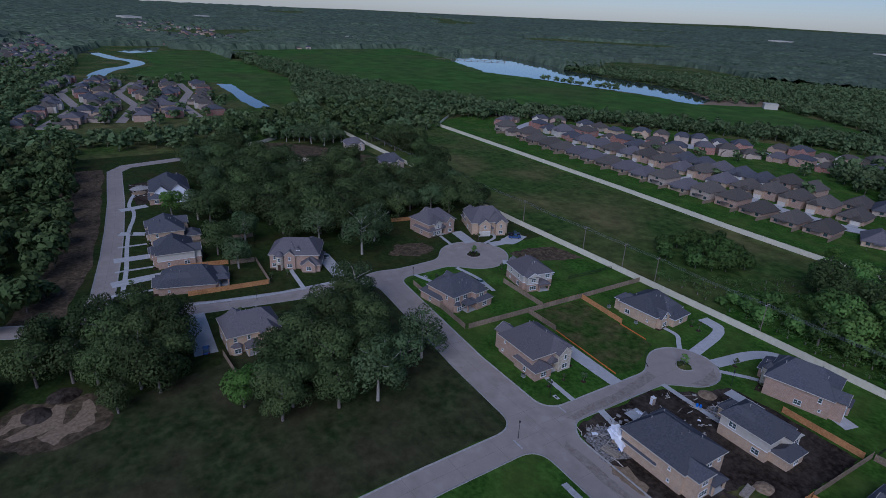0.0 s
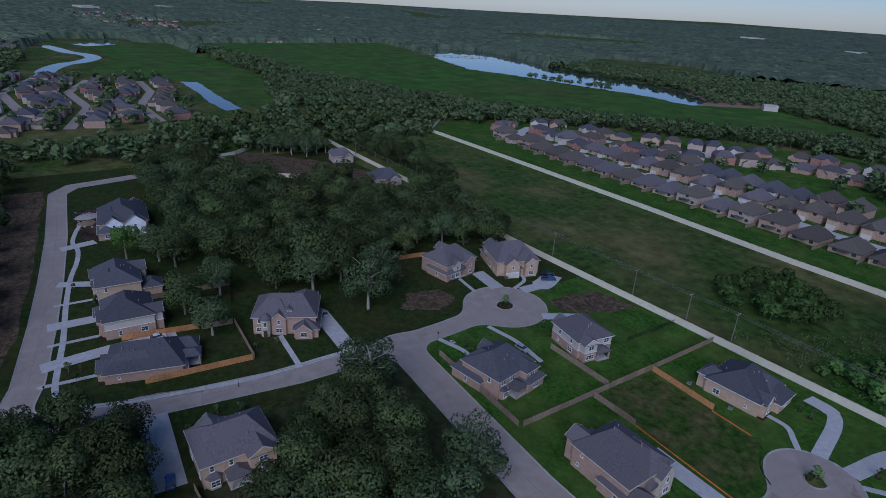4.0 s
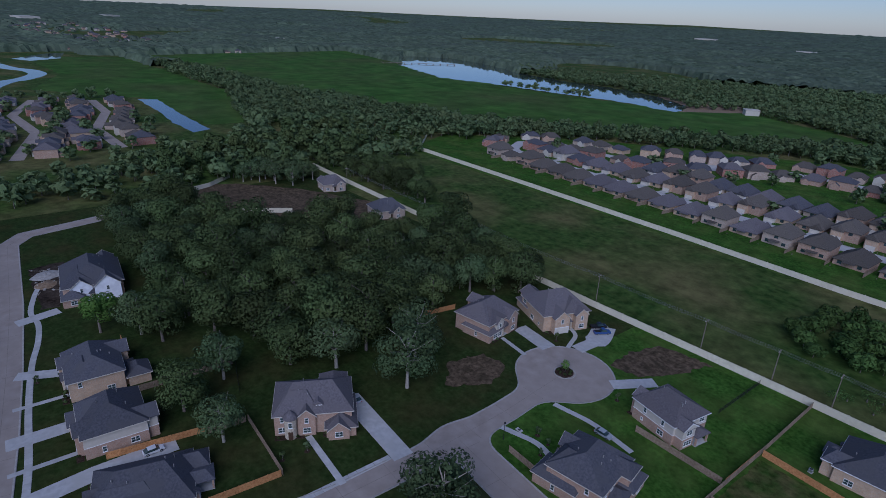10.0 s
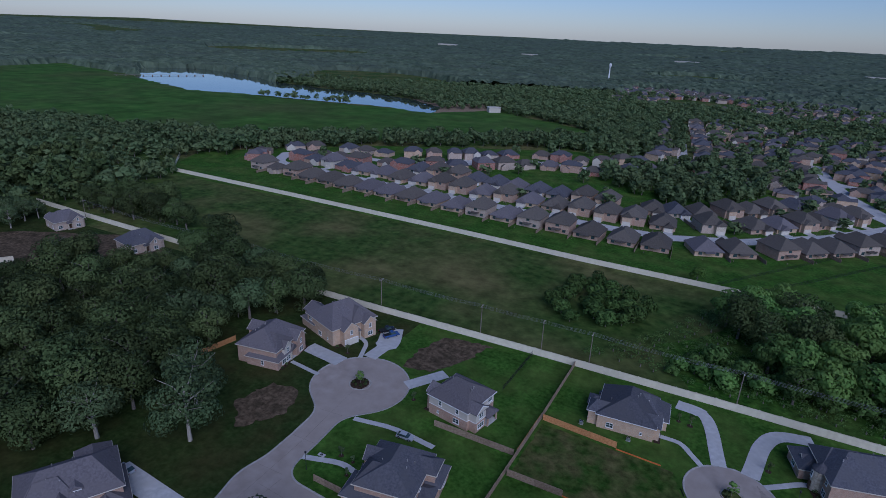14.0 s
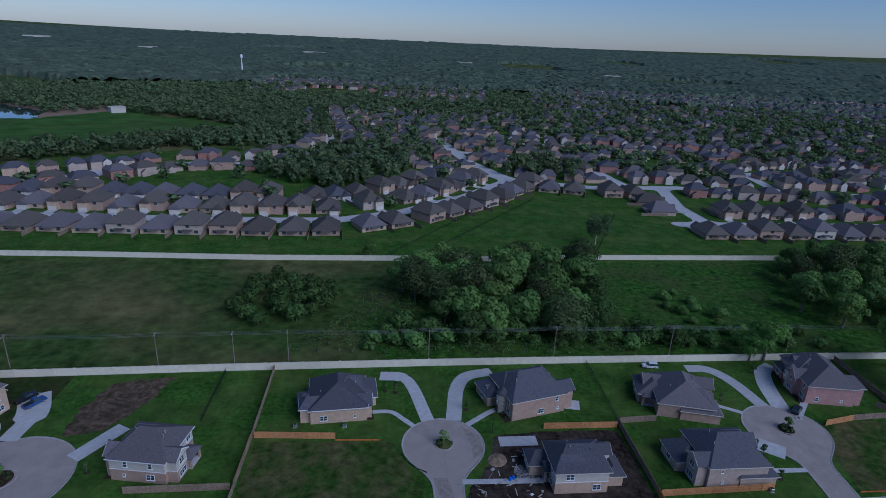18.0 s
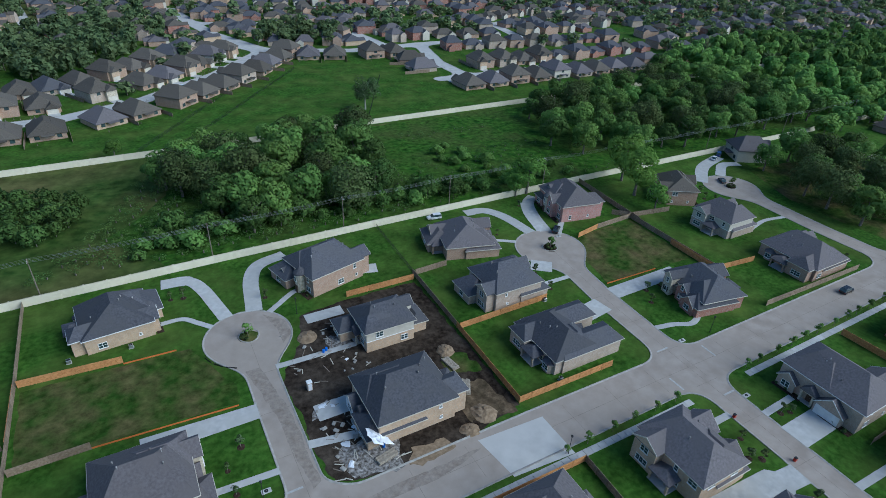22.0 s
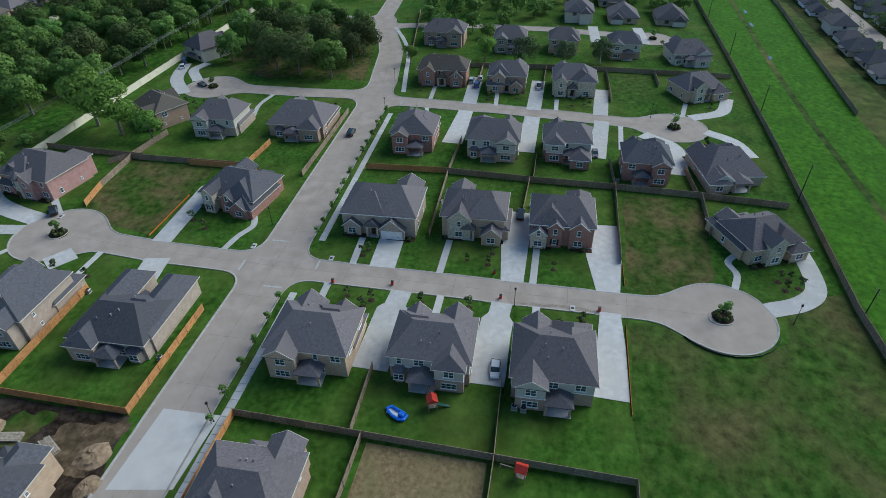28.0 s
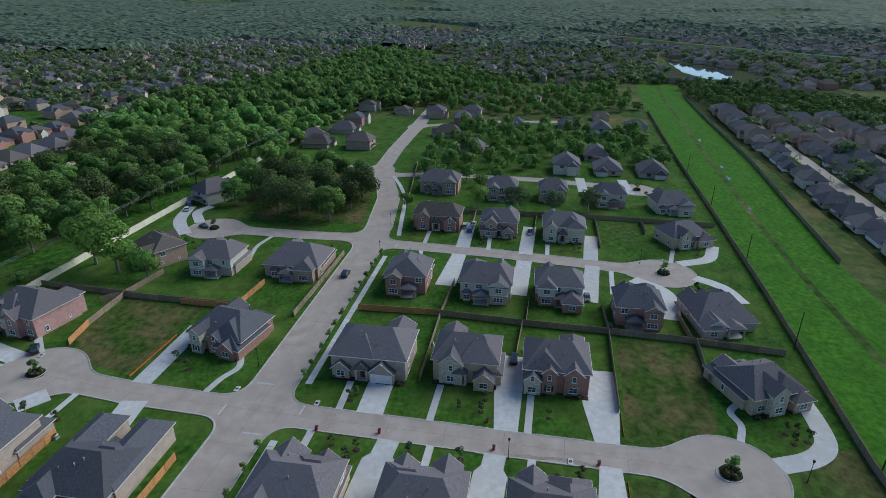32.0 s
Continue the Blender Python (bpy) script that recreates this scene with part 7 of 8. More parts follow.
# upper end of the home street
for k, x, y, r in ((2, 453, 19, 0), (1, 444, -12, 180), (6, 434, -40, 180), (2, 372, 13, 0), (0, 330, 16, 0), (1, 330, -11, 180), (4, 346, 25, 20), (6, 411, -62, 100), (4, 440, -66, 90), (2, 408, -98, 90), (4, 410, -137, 90), (2, 443, -161, -90), (6, 389, -156, 90), (2, 328, -149, 90), (4, 400, -180, 90), (2, 298, -174, -90), (4, 299, -152, -90), (6, 297, -131, -90), (2, 334, -77, 180), (4, 587, 23, 0), (2, 500, -60, 20), (6, 520, -110, 80), (4, 480, 10, 0), (6, 226, 26, 60), (0, 372, -58, 180), (2, 398, 12, 0)):
    put_house(k, x, y, r)

joined_trees("garden_trees", [p for p in scatter([(140, -236), (510, -252), (500, -290), (440, -345), (300, -372), (150, -352)], 5.2, 48) if not any((p[0] - a) ** 2 + (p[1] - b) ** 2 < 44 for a, b in PLACED) and not any(near_line(*p, q, 4.6) for q in E_STREETS)], "small green garden trees between the creek houses", 90, 0.6, 84, "leaf_mid", (3.5, 8.5), (2.0, 3.6))
joined_trees("garden_shrubs", [p for p in GARDEN if not any(near_line(*p, q, 5.4) for q, _ in N_ROADS)], "small dark green trees and shrubs in the far front gardens", 60, 0.42, 83, "leaf", (1.2, 3.0), (0.8, 1.5))
fb = bmesh.new()
for a, b in FENCE_RUNS:
    u = (b - a).normalized()
    o = Vector((-u.y, u.x, 0)) * 0.06
    lo = [fb.verts.new(p) for p in (a - o, b - o, b + o, a + o)]
    hi = [fb.verts.new(p + Vector((0, 0, 1.85))) for p in (a - o, b - o, b + o, a + o)]
    fb.faces.new(hi)
    for i in range(4):
        fb.faces.new((lo[i], lo[(i + 1) % 4], hi[(i + 1) % 4], hi[i]))
tagged(part("garden_fences", fb, M["fence"]), "weathered wooden fences between the far gardens", "fence", kind="stuff")

# ---- joined rooftops and woods toward the horizon ----
CLEAR = [LAKE, [(-690, -140), (-760, -152), (-900, -128), (-1120, -128), (-1340, -70), (-1360, 60), (-1200, 50), (-960, -20), (-850, -50), (-760, -90)], [(-1250, 120), (-900, 175), (-640, 195), (-430, 245), (-250, 370), (-130, 470), (-190, 540), (-330, 610), (-440, 525), (-640, 500), (-960, 560), (-1350, 640)],
         [(-1300, -60), (-960, -40), (-800, -130), (-430, -190), (-380, -120), (-440, 20), (-520, 60), (-700, 120), (-1250, 110)],
         [(-400, 130), (345, 130), (345, 200), (420, 280), (330, 300), (60, 330), (-60, 330), (-120, 400), (-200, 380), (-300, 320)], [(150, -180), (640, -196), (652, -256), (520, -430), (150, -420)], [(-340, -200), (640, -200), (640, 128), (-340, 128)],
         [(740, -690), (1128, -436), (1500, -264), (1720, -150), (1700, -108), (1470, -205), (1110, -378), (740, -628)], [(640, -330), (650, -262), (700, -262), (860, -270), (960, -280), (960, -305), (870, -325), (800, -356), (740, -372)], [(1660, -180), (2010, -320), (2030, -280), (1700, -160)]]
TOWNS = [[(640, -140), (700, -205), (1000, -205), (1150, -60), (1000, 40), (720, 20)], [(660, -250), (1000, -215), (1300, -260), (1100, -372), (740, -620), (540, -430)], [(-60, 330), (60, 330), (330, 300), (420, 280), (480, 560), (400, 680), (-60, 690), (-80, 420)], [(345, 185), (480, 205), (640, 175), (700, 170), (900, 300), (860, 560), (480, 560), (420, 330)], [(-1250, -330), (-800, -190), (-860, -155), (-1100, -130), (-1700, -200)], [(-2400, -60), (-1500, 120), (-1480, 260), (-2500, 320)], [(500, 150), (1000, 120), (1200, 520), (500, 620)], [(700, -380), (1700, -620), (2300, -500), (1750, -260), (1000, -250)],
         [(1000, 60), (1700, -40), (1900, 300), (1250, 420)], [(200, 700), (900, 640), (1100, 1100), (300, 1150)], [(-250, 900), (150, 800), (200, 1100), (-250, 1200)], [(260, -372), (700, -375), (1700, -640), (1700, -1000), (700, -720), (260, -480)]]


def canopy(seed):
    """Woods toward the horizon: one closed canopy of crown-sized bumps, sunk away over clearings and thinned among houses."""
    rs = np.random.RandomState(seed)
    radii = [1040.0]
    while radii[-1] < 4850:
        radii.append(radii[-1] * (1.0085 if radii[-1] < 2200 else 1.012))
    ths = np.linspace(radians(-142), radians(-142) + 4.4, 760)
    verts, faces = [], []
    for i, r in enumerate(radii):
        for j, th in enumerate(ths):
            rr = r * (1 + rs.uniform(-0.003, 0.003))
            a = th + rs.uniform(-0.002, 0.002) + math.pi / 2 + 0.25
            x, y = rr * math.cos(a), rr * math.sin(a)
            g = noise.noise(Vector((x * 0.0022, y * 0.0022, 1.7)))
            z = rs.uniform(6.5, 13) + 3 * noise.noise(Vector((x * 0.01, y * 0.01, 0.3)))
            if g > 0.42 or any(inside(c, x, y) for c in CLEAR):
                z = -4.0
            elif any(inside(t, x, y) for t in TOWNS):
                z = z - 4.0 if rs.uniform() < 0.45 else -4.0
            verts.append((x, y, z + far_rise(x, y)))
    n = len(ths)
    for i in range(len(radii) - 1):
        for j in range(n - 1):
            q = (i * n + j, i * n + j + 1, (i + 1) * n + j + 1, (i + 1) * n + j)
            if any(verts[k][2] - far_rise(verts[k][0], verts[k][1]) > 0 for k in q):
                faces.append(q)
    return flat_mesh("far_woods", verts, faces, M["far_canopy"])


rf_ = random.Random(123)
roofs = []
r_now = 380.0
while r_now < 4600:
    step = r_now * (0.0135 if r_now < 1500 else 0.0185)
    n = int(4.4 * r_now / step)
    for k in range(n):
        th = radians(-142) + 4.4 * (k + rf_.uniform(0, 1)) / n
        rr = r_now + rf_.uniform(0, step)
        x, y = math.sin(-th) * 0 + rr * math.cos(th + math.pi / 2 + 0.25), rr * math.sin(th + math.pi / 2 + 0.25)
        if any(inside(c, x, y) for c in CLEAR):
            continue
        g = noise.noise(Vector((x * 0.0022, y * 0.0022, 1.7)))
        town = any(inside(t, x, y) for t in TOWNS)
        if rr < 1050:
            continue
        if town:
            if rf_.random() < 0.42:
                roofs.append((x, y))
            continue
        if g > 0.42:
            continue
        if g < -0.25 and rf_.random() < 0.10:
            roofs.append((x, y))
            continue
    r_now += step
# middle distance: leafy crowns and houses between 380 and 1050 m
mid = []
r_now = 330.0
while r_now < 1050:
    n = int(4.4 * r_now / 11.0)
    for k in range(n):
        th = radians(-142) + 4.4 * (k + rf_.uniform(0, 1)) / n
        rr = r_now + rf_.uniform(0, 11)
        x, y = rr * math.cos(th + math.pi / 2 + 0.25), rr * math.sin(th + math.pi / 2 + 0.25)
        if any(inside(c, x, y) for c in CLEAR) or noise.noise(Vector((x * 0.004, y * 0.004, 1.7))) > 0.45:
            continue
        if y > 130 and x < 480 and (any(near_line(x, y, q, 9) for q, _ in N_ROADS) or any((x - q[0]) ** 2 + (y - q[1]) ** 2 < 120 for q in PLACED)):
            continue
        if any(inside(t, x, y) for t in TOWNS):
            if rf_.random() < 0.7 and not any((x - q[0]) ** 2 + (y - q[1]) ** 2 < 390 for q in roofs):
                roofs.append((x, y))
            elif rf_.random() < 0.62 and not any((x - q[0]) ** 2 + (y - q[1]) ** 2 < 90 for q in roofs):
                mid.append((x, y))
        elif rf_.random() < 0.94:
            mid.append((x, y))
    r_now += 11
for poly, gap in (([(-440, -190), (-430, -20), (-720, 0), (-760, -160)], 17), ([(185, -245), (500, -256), (440, -350), (200, -345)], 7.5), ([(-330, 205), (-20, 200), (90, 300), (340, 200), (350, 350), (60, 470), (-80, 520), (-200, 330)], 24)):
    mid += [p for p in scatter(poly, gap, int(gap * 7)) if not any((p[0] - a) ** 2 + (p[1] - b) ** 2 < 66 for a, b in PLACED) and not any(near_line(*p, q, 6.5) for q, _ in N_ROADS) and not any(near_line(*p, q, 6.5) for q in W_STREETS + E_STREETS)]
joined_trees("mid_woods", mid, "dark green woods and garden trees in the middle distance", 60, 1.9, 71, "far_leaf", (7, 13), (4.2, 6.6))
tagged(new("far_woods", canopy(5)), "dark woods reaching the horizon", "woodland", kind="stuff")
rv_, rfc, rmi = [], [], []
for x, y, *turn in roofs + FAR_ROOFS:
    a, w, d, h = turn[0] if turn else rf_.uniform(-0.3, 0.3) + rf_.choice((0, 1.57)), rf_.uniform(11, 16), rf_.uniform(10, 14), rf_.choice((3.2, 5.6))
    c, s = math.cos(a), math.sin(a)
    b = len(rv_)
    g0 = far_rise(x, y)
    for z, e in ((0, 0), (h, 0), (h, 0.5)):
        for sx, sy in ((-1, -1), (1, -1), (1, 1), (-1, 1)):
            px, py = sx * (w / 2 + e), sy * (d / 2 + e)
            rv_.append((x + px * c - py * s, y + px * s + py * c, z + g0))
    for sx in (-0.18, 0.18):
        rv_.append((x + sx * w * c, y + sx * w * s, h + d * 0.28 + g0))
    hue = rf_.randrange(4), 4 + rf_.choice((0, 0, 1, 2, 2))
    for i in range(4):
        rfc.append((b + i, b + (i + 1) % 4, b + 4 + (i + 1) % 4, b + 4 + i))
        rmi.append(hue[0])
    for f in ((8, 9, 13, 12), (10, 11, 12, 13), (9, 10, 13), (11, 8, 12)):
        rfc.append(tuple(b + i for i in f))
        rmi.append(hue[1])
    # a lower front gable and a patio roof behind
    for gx, gy0, gy1, gw, gh, pale in ((rf_.choice((-0.26, 0.26)) * w, -d / 2 - 2.4, 0.0, w * 0.42, h - 0.3, rf_.random() < 0.35), (rf_.choice((-0.15, 0.2)) * w, 0.0, d / 2 + 2.6, w * 0.36, min(h - 0.4, 2.9), False)):
        b = len(rv_)
        for px, py, pz in ((gx - gw / 2, gy0, 0), (gx + gw / 2, gy0, 0), (gx + gw / 2, gy1, 0), (gx - gw / 2, gy1, 0), (gx - gw / 2, gy0, gh), (gx + gw / 2, gy0, gh), (gx + gw / 2, gy1, gh), (gx - gw / 2, gy1, gh), (gx, gy0, gh + gw * 0.36), (gx, gy1, gh + gw * 0.36)):
            rv_.append((x + px * c - py * s, y + px * s + py * c, pz + g0))
        for f, k in (((0, 1, 5, 4), 0), ((1, 2, 6, 5), 0), ((2, 3, 7, 6), 0), ((3, 0, 4, 7), 0), ((4, 5, 8), 0), ((6, 7, 9), 0), ((5, 6, 9, 8), 1), ((7, 4, 8, 9), 1)):
            rfc.append(tuple(b + i for i in f))
            rmi.append(7 if pale and k == 0 else hue[k])
rme = flat_mesh("distant_houses", rv_, rfc, None)
for nm in ("tan", "brown", "greybrick", "red", "roof_brown", "roof", "roof_dark", "siding"):
    rme.materials.append(M[nm])
rme.polygons.foreach_set("material_index", np.array(rmi, np.int32))
tagged(new("distant_houses", rme), "countless pale-walled brown-roofed houses among the trees", "houses", kind="stuff")
# large pale sheds and a mast far off
for x, y, a, w, d, h in ((-318, 596, 40, 26, 12, 6), (-2600, 100, 10, 190, 60, 14), (-2900, 420, 15, 120, 50, 12), (-900, 2300, 20, 110, 50, 12), (-300, 2500, -10, 140, 50, 12), (300, 2200, 5, 90, 40, 11), (-1500, 2700, 10, 150, 60, 14), (700, 1700, -5, 80, 36, 11), (-1700, 640, 20, 60, 30, 9)):
    sh = empty("shed", pose(x, y, far_rise(x, y), 0, 0, a), "large pale flat-roofed shed among distant trees", "shed")
    w = w * 0.6
    part("wall", bx(-w / 2, w / 2, -d / 2, d / 2, 0, h), M["siding"], sh)
    part("roof", soft_box(-w / 2 - 0.4, w / 2 + 0.4, -d / 2 - 0.4, d / 2 + 0.4, h, h + 0.8, 0.1), M["siding"], sh)
mast = empty("water_tower", pose(-330, 1290, 0), "tall thin pale mast above the distant woods", "mast")
tb = bmesh.new()
tube(tb, [(0, 0, 0), (0, 0, 44)], [2.0, 0.9], 8)
part("shaft", tb, M["white"], mast)
tb = bmesh.new()
tube(tb, [(0, 0, 36), (0, 0, 38), (0, 0, 43), (0, 0, 45)], [1.0, 3.0, 3.0, 0.8], 10)
part("tank", tb, M["white"], mast)

# ---- planted islands, young trees, shrubs ----
def disc_bm(r, z0, z1, n=20, egg=0.0):
    bm = bmesh.new()
    ring = [[bm.verts.new((math.cos(a) * (r + q) * (1 + egg * math.cos(a)), math.sin(a) * (r + q) * (1 - egg * 0.4), z)) for a in (2 * math.pi * k / n for k in range(n))] for q, z in ((0.06, z0), (0, z1), (-0.25, z1), (-0.3, z1 - 0.05))]
    for a, b in zip(ring, ring[1:]):
        for k in range(n):
            bm.faces.new((a[k], a[(k + 1) % n], b[(k + 1) % n], b[k]))
    return bm


def mound_bm(r, h, seed, n=18, rings=5, egg=0.0, rough=0.25):
    """A low uneven heap."""
    bm = bmesh.new()
    rows = []
    for i in range(rings):
        f = i / (rings - 1)
        q, z = r * (1 - f * 0.97), h * math.sin(f * math.pi / 2)
        row = []
        for k in range(n):
            a = 2 * math.pi * k / n
            o = noise.noise(Vector((math.cos(a) * 1.7 + seed, math.sin(a) * 1.7, i * 0.9))) * rough
            row.append(bm.verts.new((math.cos(a) * q * (1 + o) * (1 + egg), math.sin(a) * q * (1 + o), max(0, z * (1 + o) if i else 0))))
        rows.append(row)
    for a, b in zip(rows, rows[1:]):
        for k in range(n):
            bm.faces.new((a[k], a[(k + 1) % n], b[(k + 1) % n], b[k]))
    bm.faces.new(rows[-1])
    return bm


def shrub_mesh(seed, r, h, n, leaf, material):
    return quads_mesh("foliage", crown_arrays(seed, 0.05, h, r, n, leaf, 6, 0.9), M[material])


SHRUB = [shrub_mesh(201 + k, 0.75, 1.0, 70, 0.28, "leaf") for k in range(3)]
SAP_TRUNK = to_mesh("trunk", trunk_bm(5, 3.2, 0.07, 0.9, 5), M["bark"])
SAP_CROWN = [quads_mesh("crown", crown_arrays(221 + k, 1.1, 3.9, 1.15, 170, 0.26, 7), M[m]) for k, m in enumerate(("leaf", "leaf_pale", "leaf"))]
COLUMN = quads_mesh("crown", crown_arrays(231, 0.9, 4.0, 1.05, 230, 0.24, 9), M["leaf_light"])
MULCH = to_mesh("mulch_ring", mound_bm(0.9, 0.14, 4, 10, 3), M["mulch"])


def sapling(x, y, s=1.0, column=False, rnd=random.Random(8)):
    top = empty("young_tree", pose(x, y, 0.02, 0, 0, rnd.uniform(0, 360)) @ Matrix.Diagonal((s, s, s, 1)), "small dark green young tree in a mulch ring" if not column else "small dense street tree beside the pavement", "young tree", "young trees on the lawns")
    part("trunk", SAP_TRUNK, None, top)
    part("crown", COLUMN if column else rnd.choice(SAP_CROWN), None, top)
    if not column:
        part("mulch_ring", MULCH, None, top)


for n, (cx, cy, _) in enumerate(CDS):
    r = (3.3, 2.6, 2.6, 2.6, 2.6, 2.4, 2.0)[n]
    isl = empty("planted_island", pose(cx, cy, 0.02, 0, 0, 40 * n), "kerbed round island planted with a small tree and shrubs", "island", "cul-de-sac islands")
    part("kerb", disc_bm(r, 0.0, 0.16, 22, 0.18 if n else 0), M["kerb"], isl)
    part("mulch", mound_bm(r - 0.28, 0.32, n, 18, 4, 0.1 if n else 0), M["mulch" if n != 1 else "vacant"], isl)
    for k in range(7 if n != 1 else 4):
        a = k * 0.9 + n
        part("shrub", SHRUB[k % 3], None, isl, at=pose(math.cos(a) * r * 0.55, math.sin(a) * r * 0.5, 0.15, 0, 0, 50 * k) @ Matrix.Diagonal((0.9, 0.9, 0.9, 1)))
    part("trunk", SAP_TRUNK, None, isl)
    part("crown", COLUMN, None, isl, at=pose(0, 0, 0.1) @ Matrix.Diagonal((1.35, 1.35, 1.15, 1)))

rs_ = random.Random(41)
for x in range(50, 178, 6):
    if not 82 < x < 104:
        sapling(x + rs_.uniform(-1, 1), -63.9, rs_.uniform(0.7, 1.0), True)
# front lawns: a pair of young trees and a planted bed for each house
HOUSES = [o for o in scene.objects if o.type == "EMPTY" and o.name.split(".")[0] == "house" and o["group"] == "neighbourhood houses"]
BED = {}
for n, ho in enumerate(HOUSES):
    m = ho.matrix_basis
    wall = next(c for c in ho.children if c.name.split(".")[0] == "wall")
    hw, hd = max(v.co.x for v in wall.data.vertices), -min(v.co.y for v in wall.data.vertices)
    if m.translation.x < -200 or (10 < m.translation.x < 45 and m.translation.y < -5):
        continue
    for sx in (-0.75, -0.1, 0.7):
        for oy in (5.5, 8.5):
            p = m @ Vector((sx * hw + rs_.uniform(-1, 1), -hd - oy - rs_.uniform(0, 1.5), 0))
            rd = road_sdf(np.array([p.x]), np.array([p.y]), ROADS, CDS, 6.0)[0]
            if rd > 1.2 and not any(near_line(p.x, p.y, q, (max(w) if isinstance(w, list) else w) / 2 + 0.8) for q, w, _ in DRIVES) and not any(near_line(p.x, p.y, q, 1.4) for q in SIDEWALKS) and rs_.random() < 0.62:
                sapling(p.x, p.y, rs_.uniform(0.55, 0.95))
    bed = empty("flower_bed", m @ pose(0, -hd - 1.0, 0.03), "dark mulched bed of low shrubs along the house front", "flower bed", "beds along the house fronts")
    for s0, s1 in ((-hw, -2.2), (2.2, hw)):
        part("mulch", soft_box(s0, s1, -0.9, 0.7, 0, 0.09, 0.03), M["mulch"], bed)
        k = s0 + 0.8
        while k < s1 - 0.4:
            if rs_.random() < 0.85:
                sc = rs_.uniform(0.6, 1.05)
                part("shrub", rs_.choice(SHRUB), None, bed, at=pose(k, rs_.uniform(-0.4, 0.1), 0.02, 0, 0, rs_.uniform(0, 360)) @ Matrix.Diagonal((sc, sc, sc, 1)))
            k += 2.3


# ---- cars ----
def car_parts(kind):
    """Body, glasshouse and details of a car along x, front to +x."""
    L, W, H = {"sedan": (4.7, 1.84, 1.45), "suv": (4.9, 1.95, 1.78), "pickup": (5.7, 2.0, 1.85)}[kind]
    hb = {"sedan": 0.88, "suv": 1.05, "pickup": 1.1}[kind]
    prof = {"sedan": [(-0.5, 0.82), (-0.46, 1.0), (0.24, 1.0), (0.47, 0.82), (0.5, 0.55)], "suv": [(-0.5, 0.9), (-0.48, 1.0), (0.22, 1.0), (0.46, 0.9), (0.5, 0.6)], "pickup": [(-0.5, 0.95), (-0.49, 1.0), (0.26, 1.0), (0.47, 0.93), (0.5, 0.6)]}[kind]
    bm = bmesh.new()
    rows = []
    for fx, fz in [(-0.5, 0.5)] + prof:
        x, z = fx * L, hb * fz
        tuck = 0.9 if abs(fx) > 0.45 else 1.0
        rows.append([bm.verts.new((x, sy * W / 2 * tuck, zz)) for sy in (-1, 1) for zz in (0.28, z)])
    for a, b in zip(rows, rows[1:]):
        for f in ((a[0], a[1], b[1], b[0]), (a[1], a[3], b[3], b[1]), (a[3], a[2], b[2], b[3]), (a[2], a[0], b[0], b[2])):
            try:
                bm.faces.new(f)
            except ValueError:
                pass
    bm.faces.new((rows[0][0], rows[0][2], rows[0][3], rows[0][1]))
    bm.faces.new((rows[-1][0], rows[-1][1], rows[-1][3], rows[-1][2]))
    bmesh.ops.recalc_face_normals(bm, faces=bm.faces[:])
    bmesh.ops.bevel(bm, geom=bm.edges[:], offset=0.05, segments=1, affect="EDGES")
    c0, c1, r0, r1 = {"sedan": (-0.44, 0.26, -0.26, 0.10), "suv": (-0.49, 0.24, -0.43, 0.10), "pickup": (-0.10, 0.27, -0.06, 0.14)}[kind]
    cab = bmesh.new()
    lo = [cab.verts.new((x * L, sy * W * 0.46, hb)) for x in (c0, c1) for sy in (-1, 1)]
    hi = [cab.verts.new((x * L, sy * W * 0.39, H)) for x in (r0, r1) for sy in (-1, 1)]
    for f in ((0, 1, 5, 4), (3, 2, 6, 7), (1, 3, 7, 5), (2, 0, 4, 6), (4, 5, 7, 6)):
        v = lo + hi
        cab.faces.new([v[i] for i in f])
    bmesh.ops.recalc_face_normals(cab, faces=cab.faces[:])
    roof = soft_box(r0 * L - 0.05, r1 * L + 0.05, -W * 0.40, W * 0.40, H - 0.03, H + 0.05, 0.03)
    return L, W, hb, bm, cab, roof


def car(kind, paint, x, y, rot, label):
    top = empty("car", pose(x, y, 0.06, 0, 0, rot), label, "car", "parked cars")
    L, W, hb, bm, cab, roof = car_parts(kind)
    part("body", bm, PAINT[paint], top)
    part("glasshouse", cab, M["glass"], top, "dark tinted glass")
    part("roof", roof, PAINT[paint], top)
    if kind == "pickup":
        part("bed", bx(-0.47 * L, -0.12 * L, -W * 0.42, W * 0.42, hb - 0.05, hb + 0.02), M["rubber"], top)
    for fx in (-0.31, 0.31):
        for sy in (-1, 1):
            tb = bmesh.new()
            tube(tb, [(0, -0.12, 0), (0, 0.12, 0)], [0.34, 0.34], 12)
            wh = part("wheel", tb, M["rubber"], top, at=pose(fx * L, sy * (W / 2 - 0.1), 0.34))
            tb = bmesh.new()
            tube(tb, [(0, -0.13, 0), (0, 0.13, 0)], [0.2, 0.2], 8)
            part("rim", tb, M["steel"], wh)
    for sy in (-1, 1):
        part("headlight", bx(L / 2 - 0.1, L / 2 + 0.01, sy * W * 0.36 - 0.18, sy * W * 0.36 + 0.18, hb * 0.62, hb * 0.76), M["lens"], top)
        part("tail_light", bx(-L / 2 - 0.01, -L / 2 + 0.08, sy * W * 0.38 - 0.14, sy * W * 0.38 + 0.14, hb * 0.62, hb * 0.8), M["tail"], top)
        part("mirror", bx(0.2 * L, 0.2 * L + 0.16, sy * (W / 2 + 0.08) - 0.09, sy * (W / 2 + 0.08) + 0.09, hb, hb + 0.15), PAINT[paint], top)


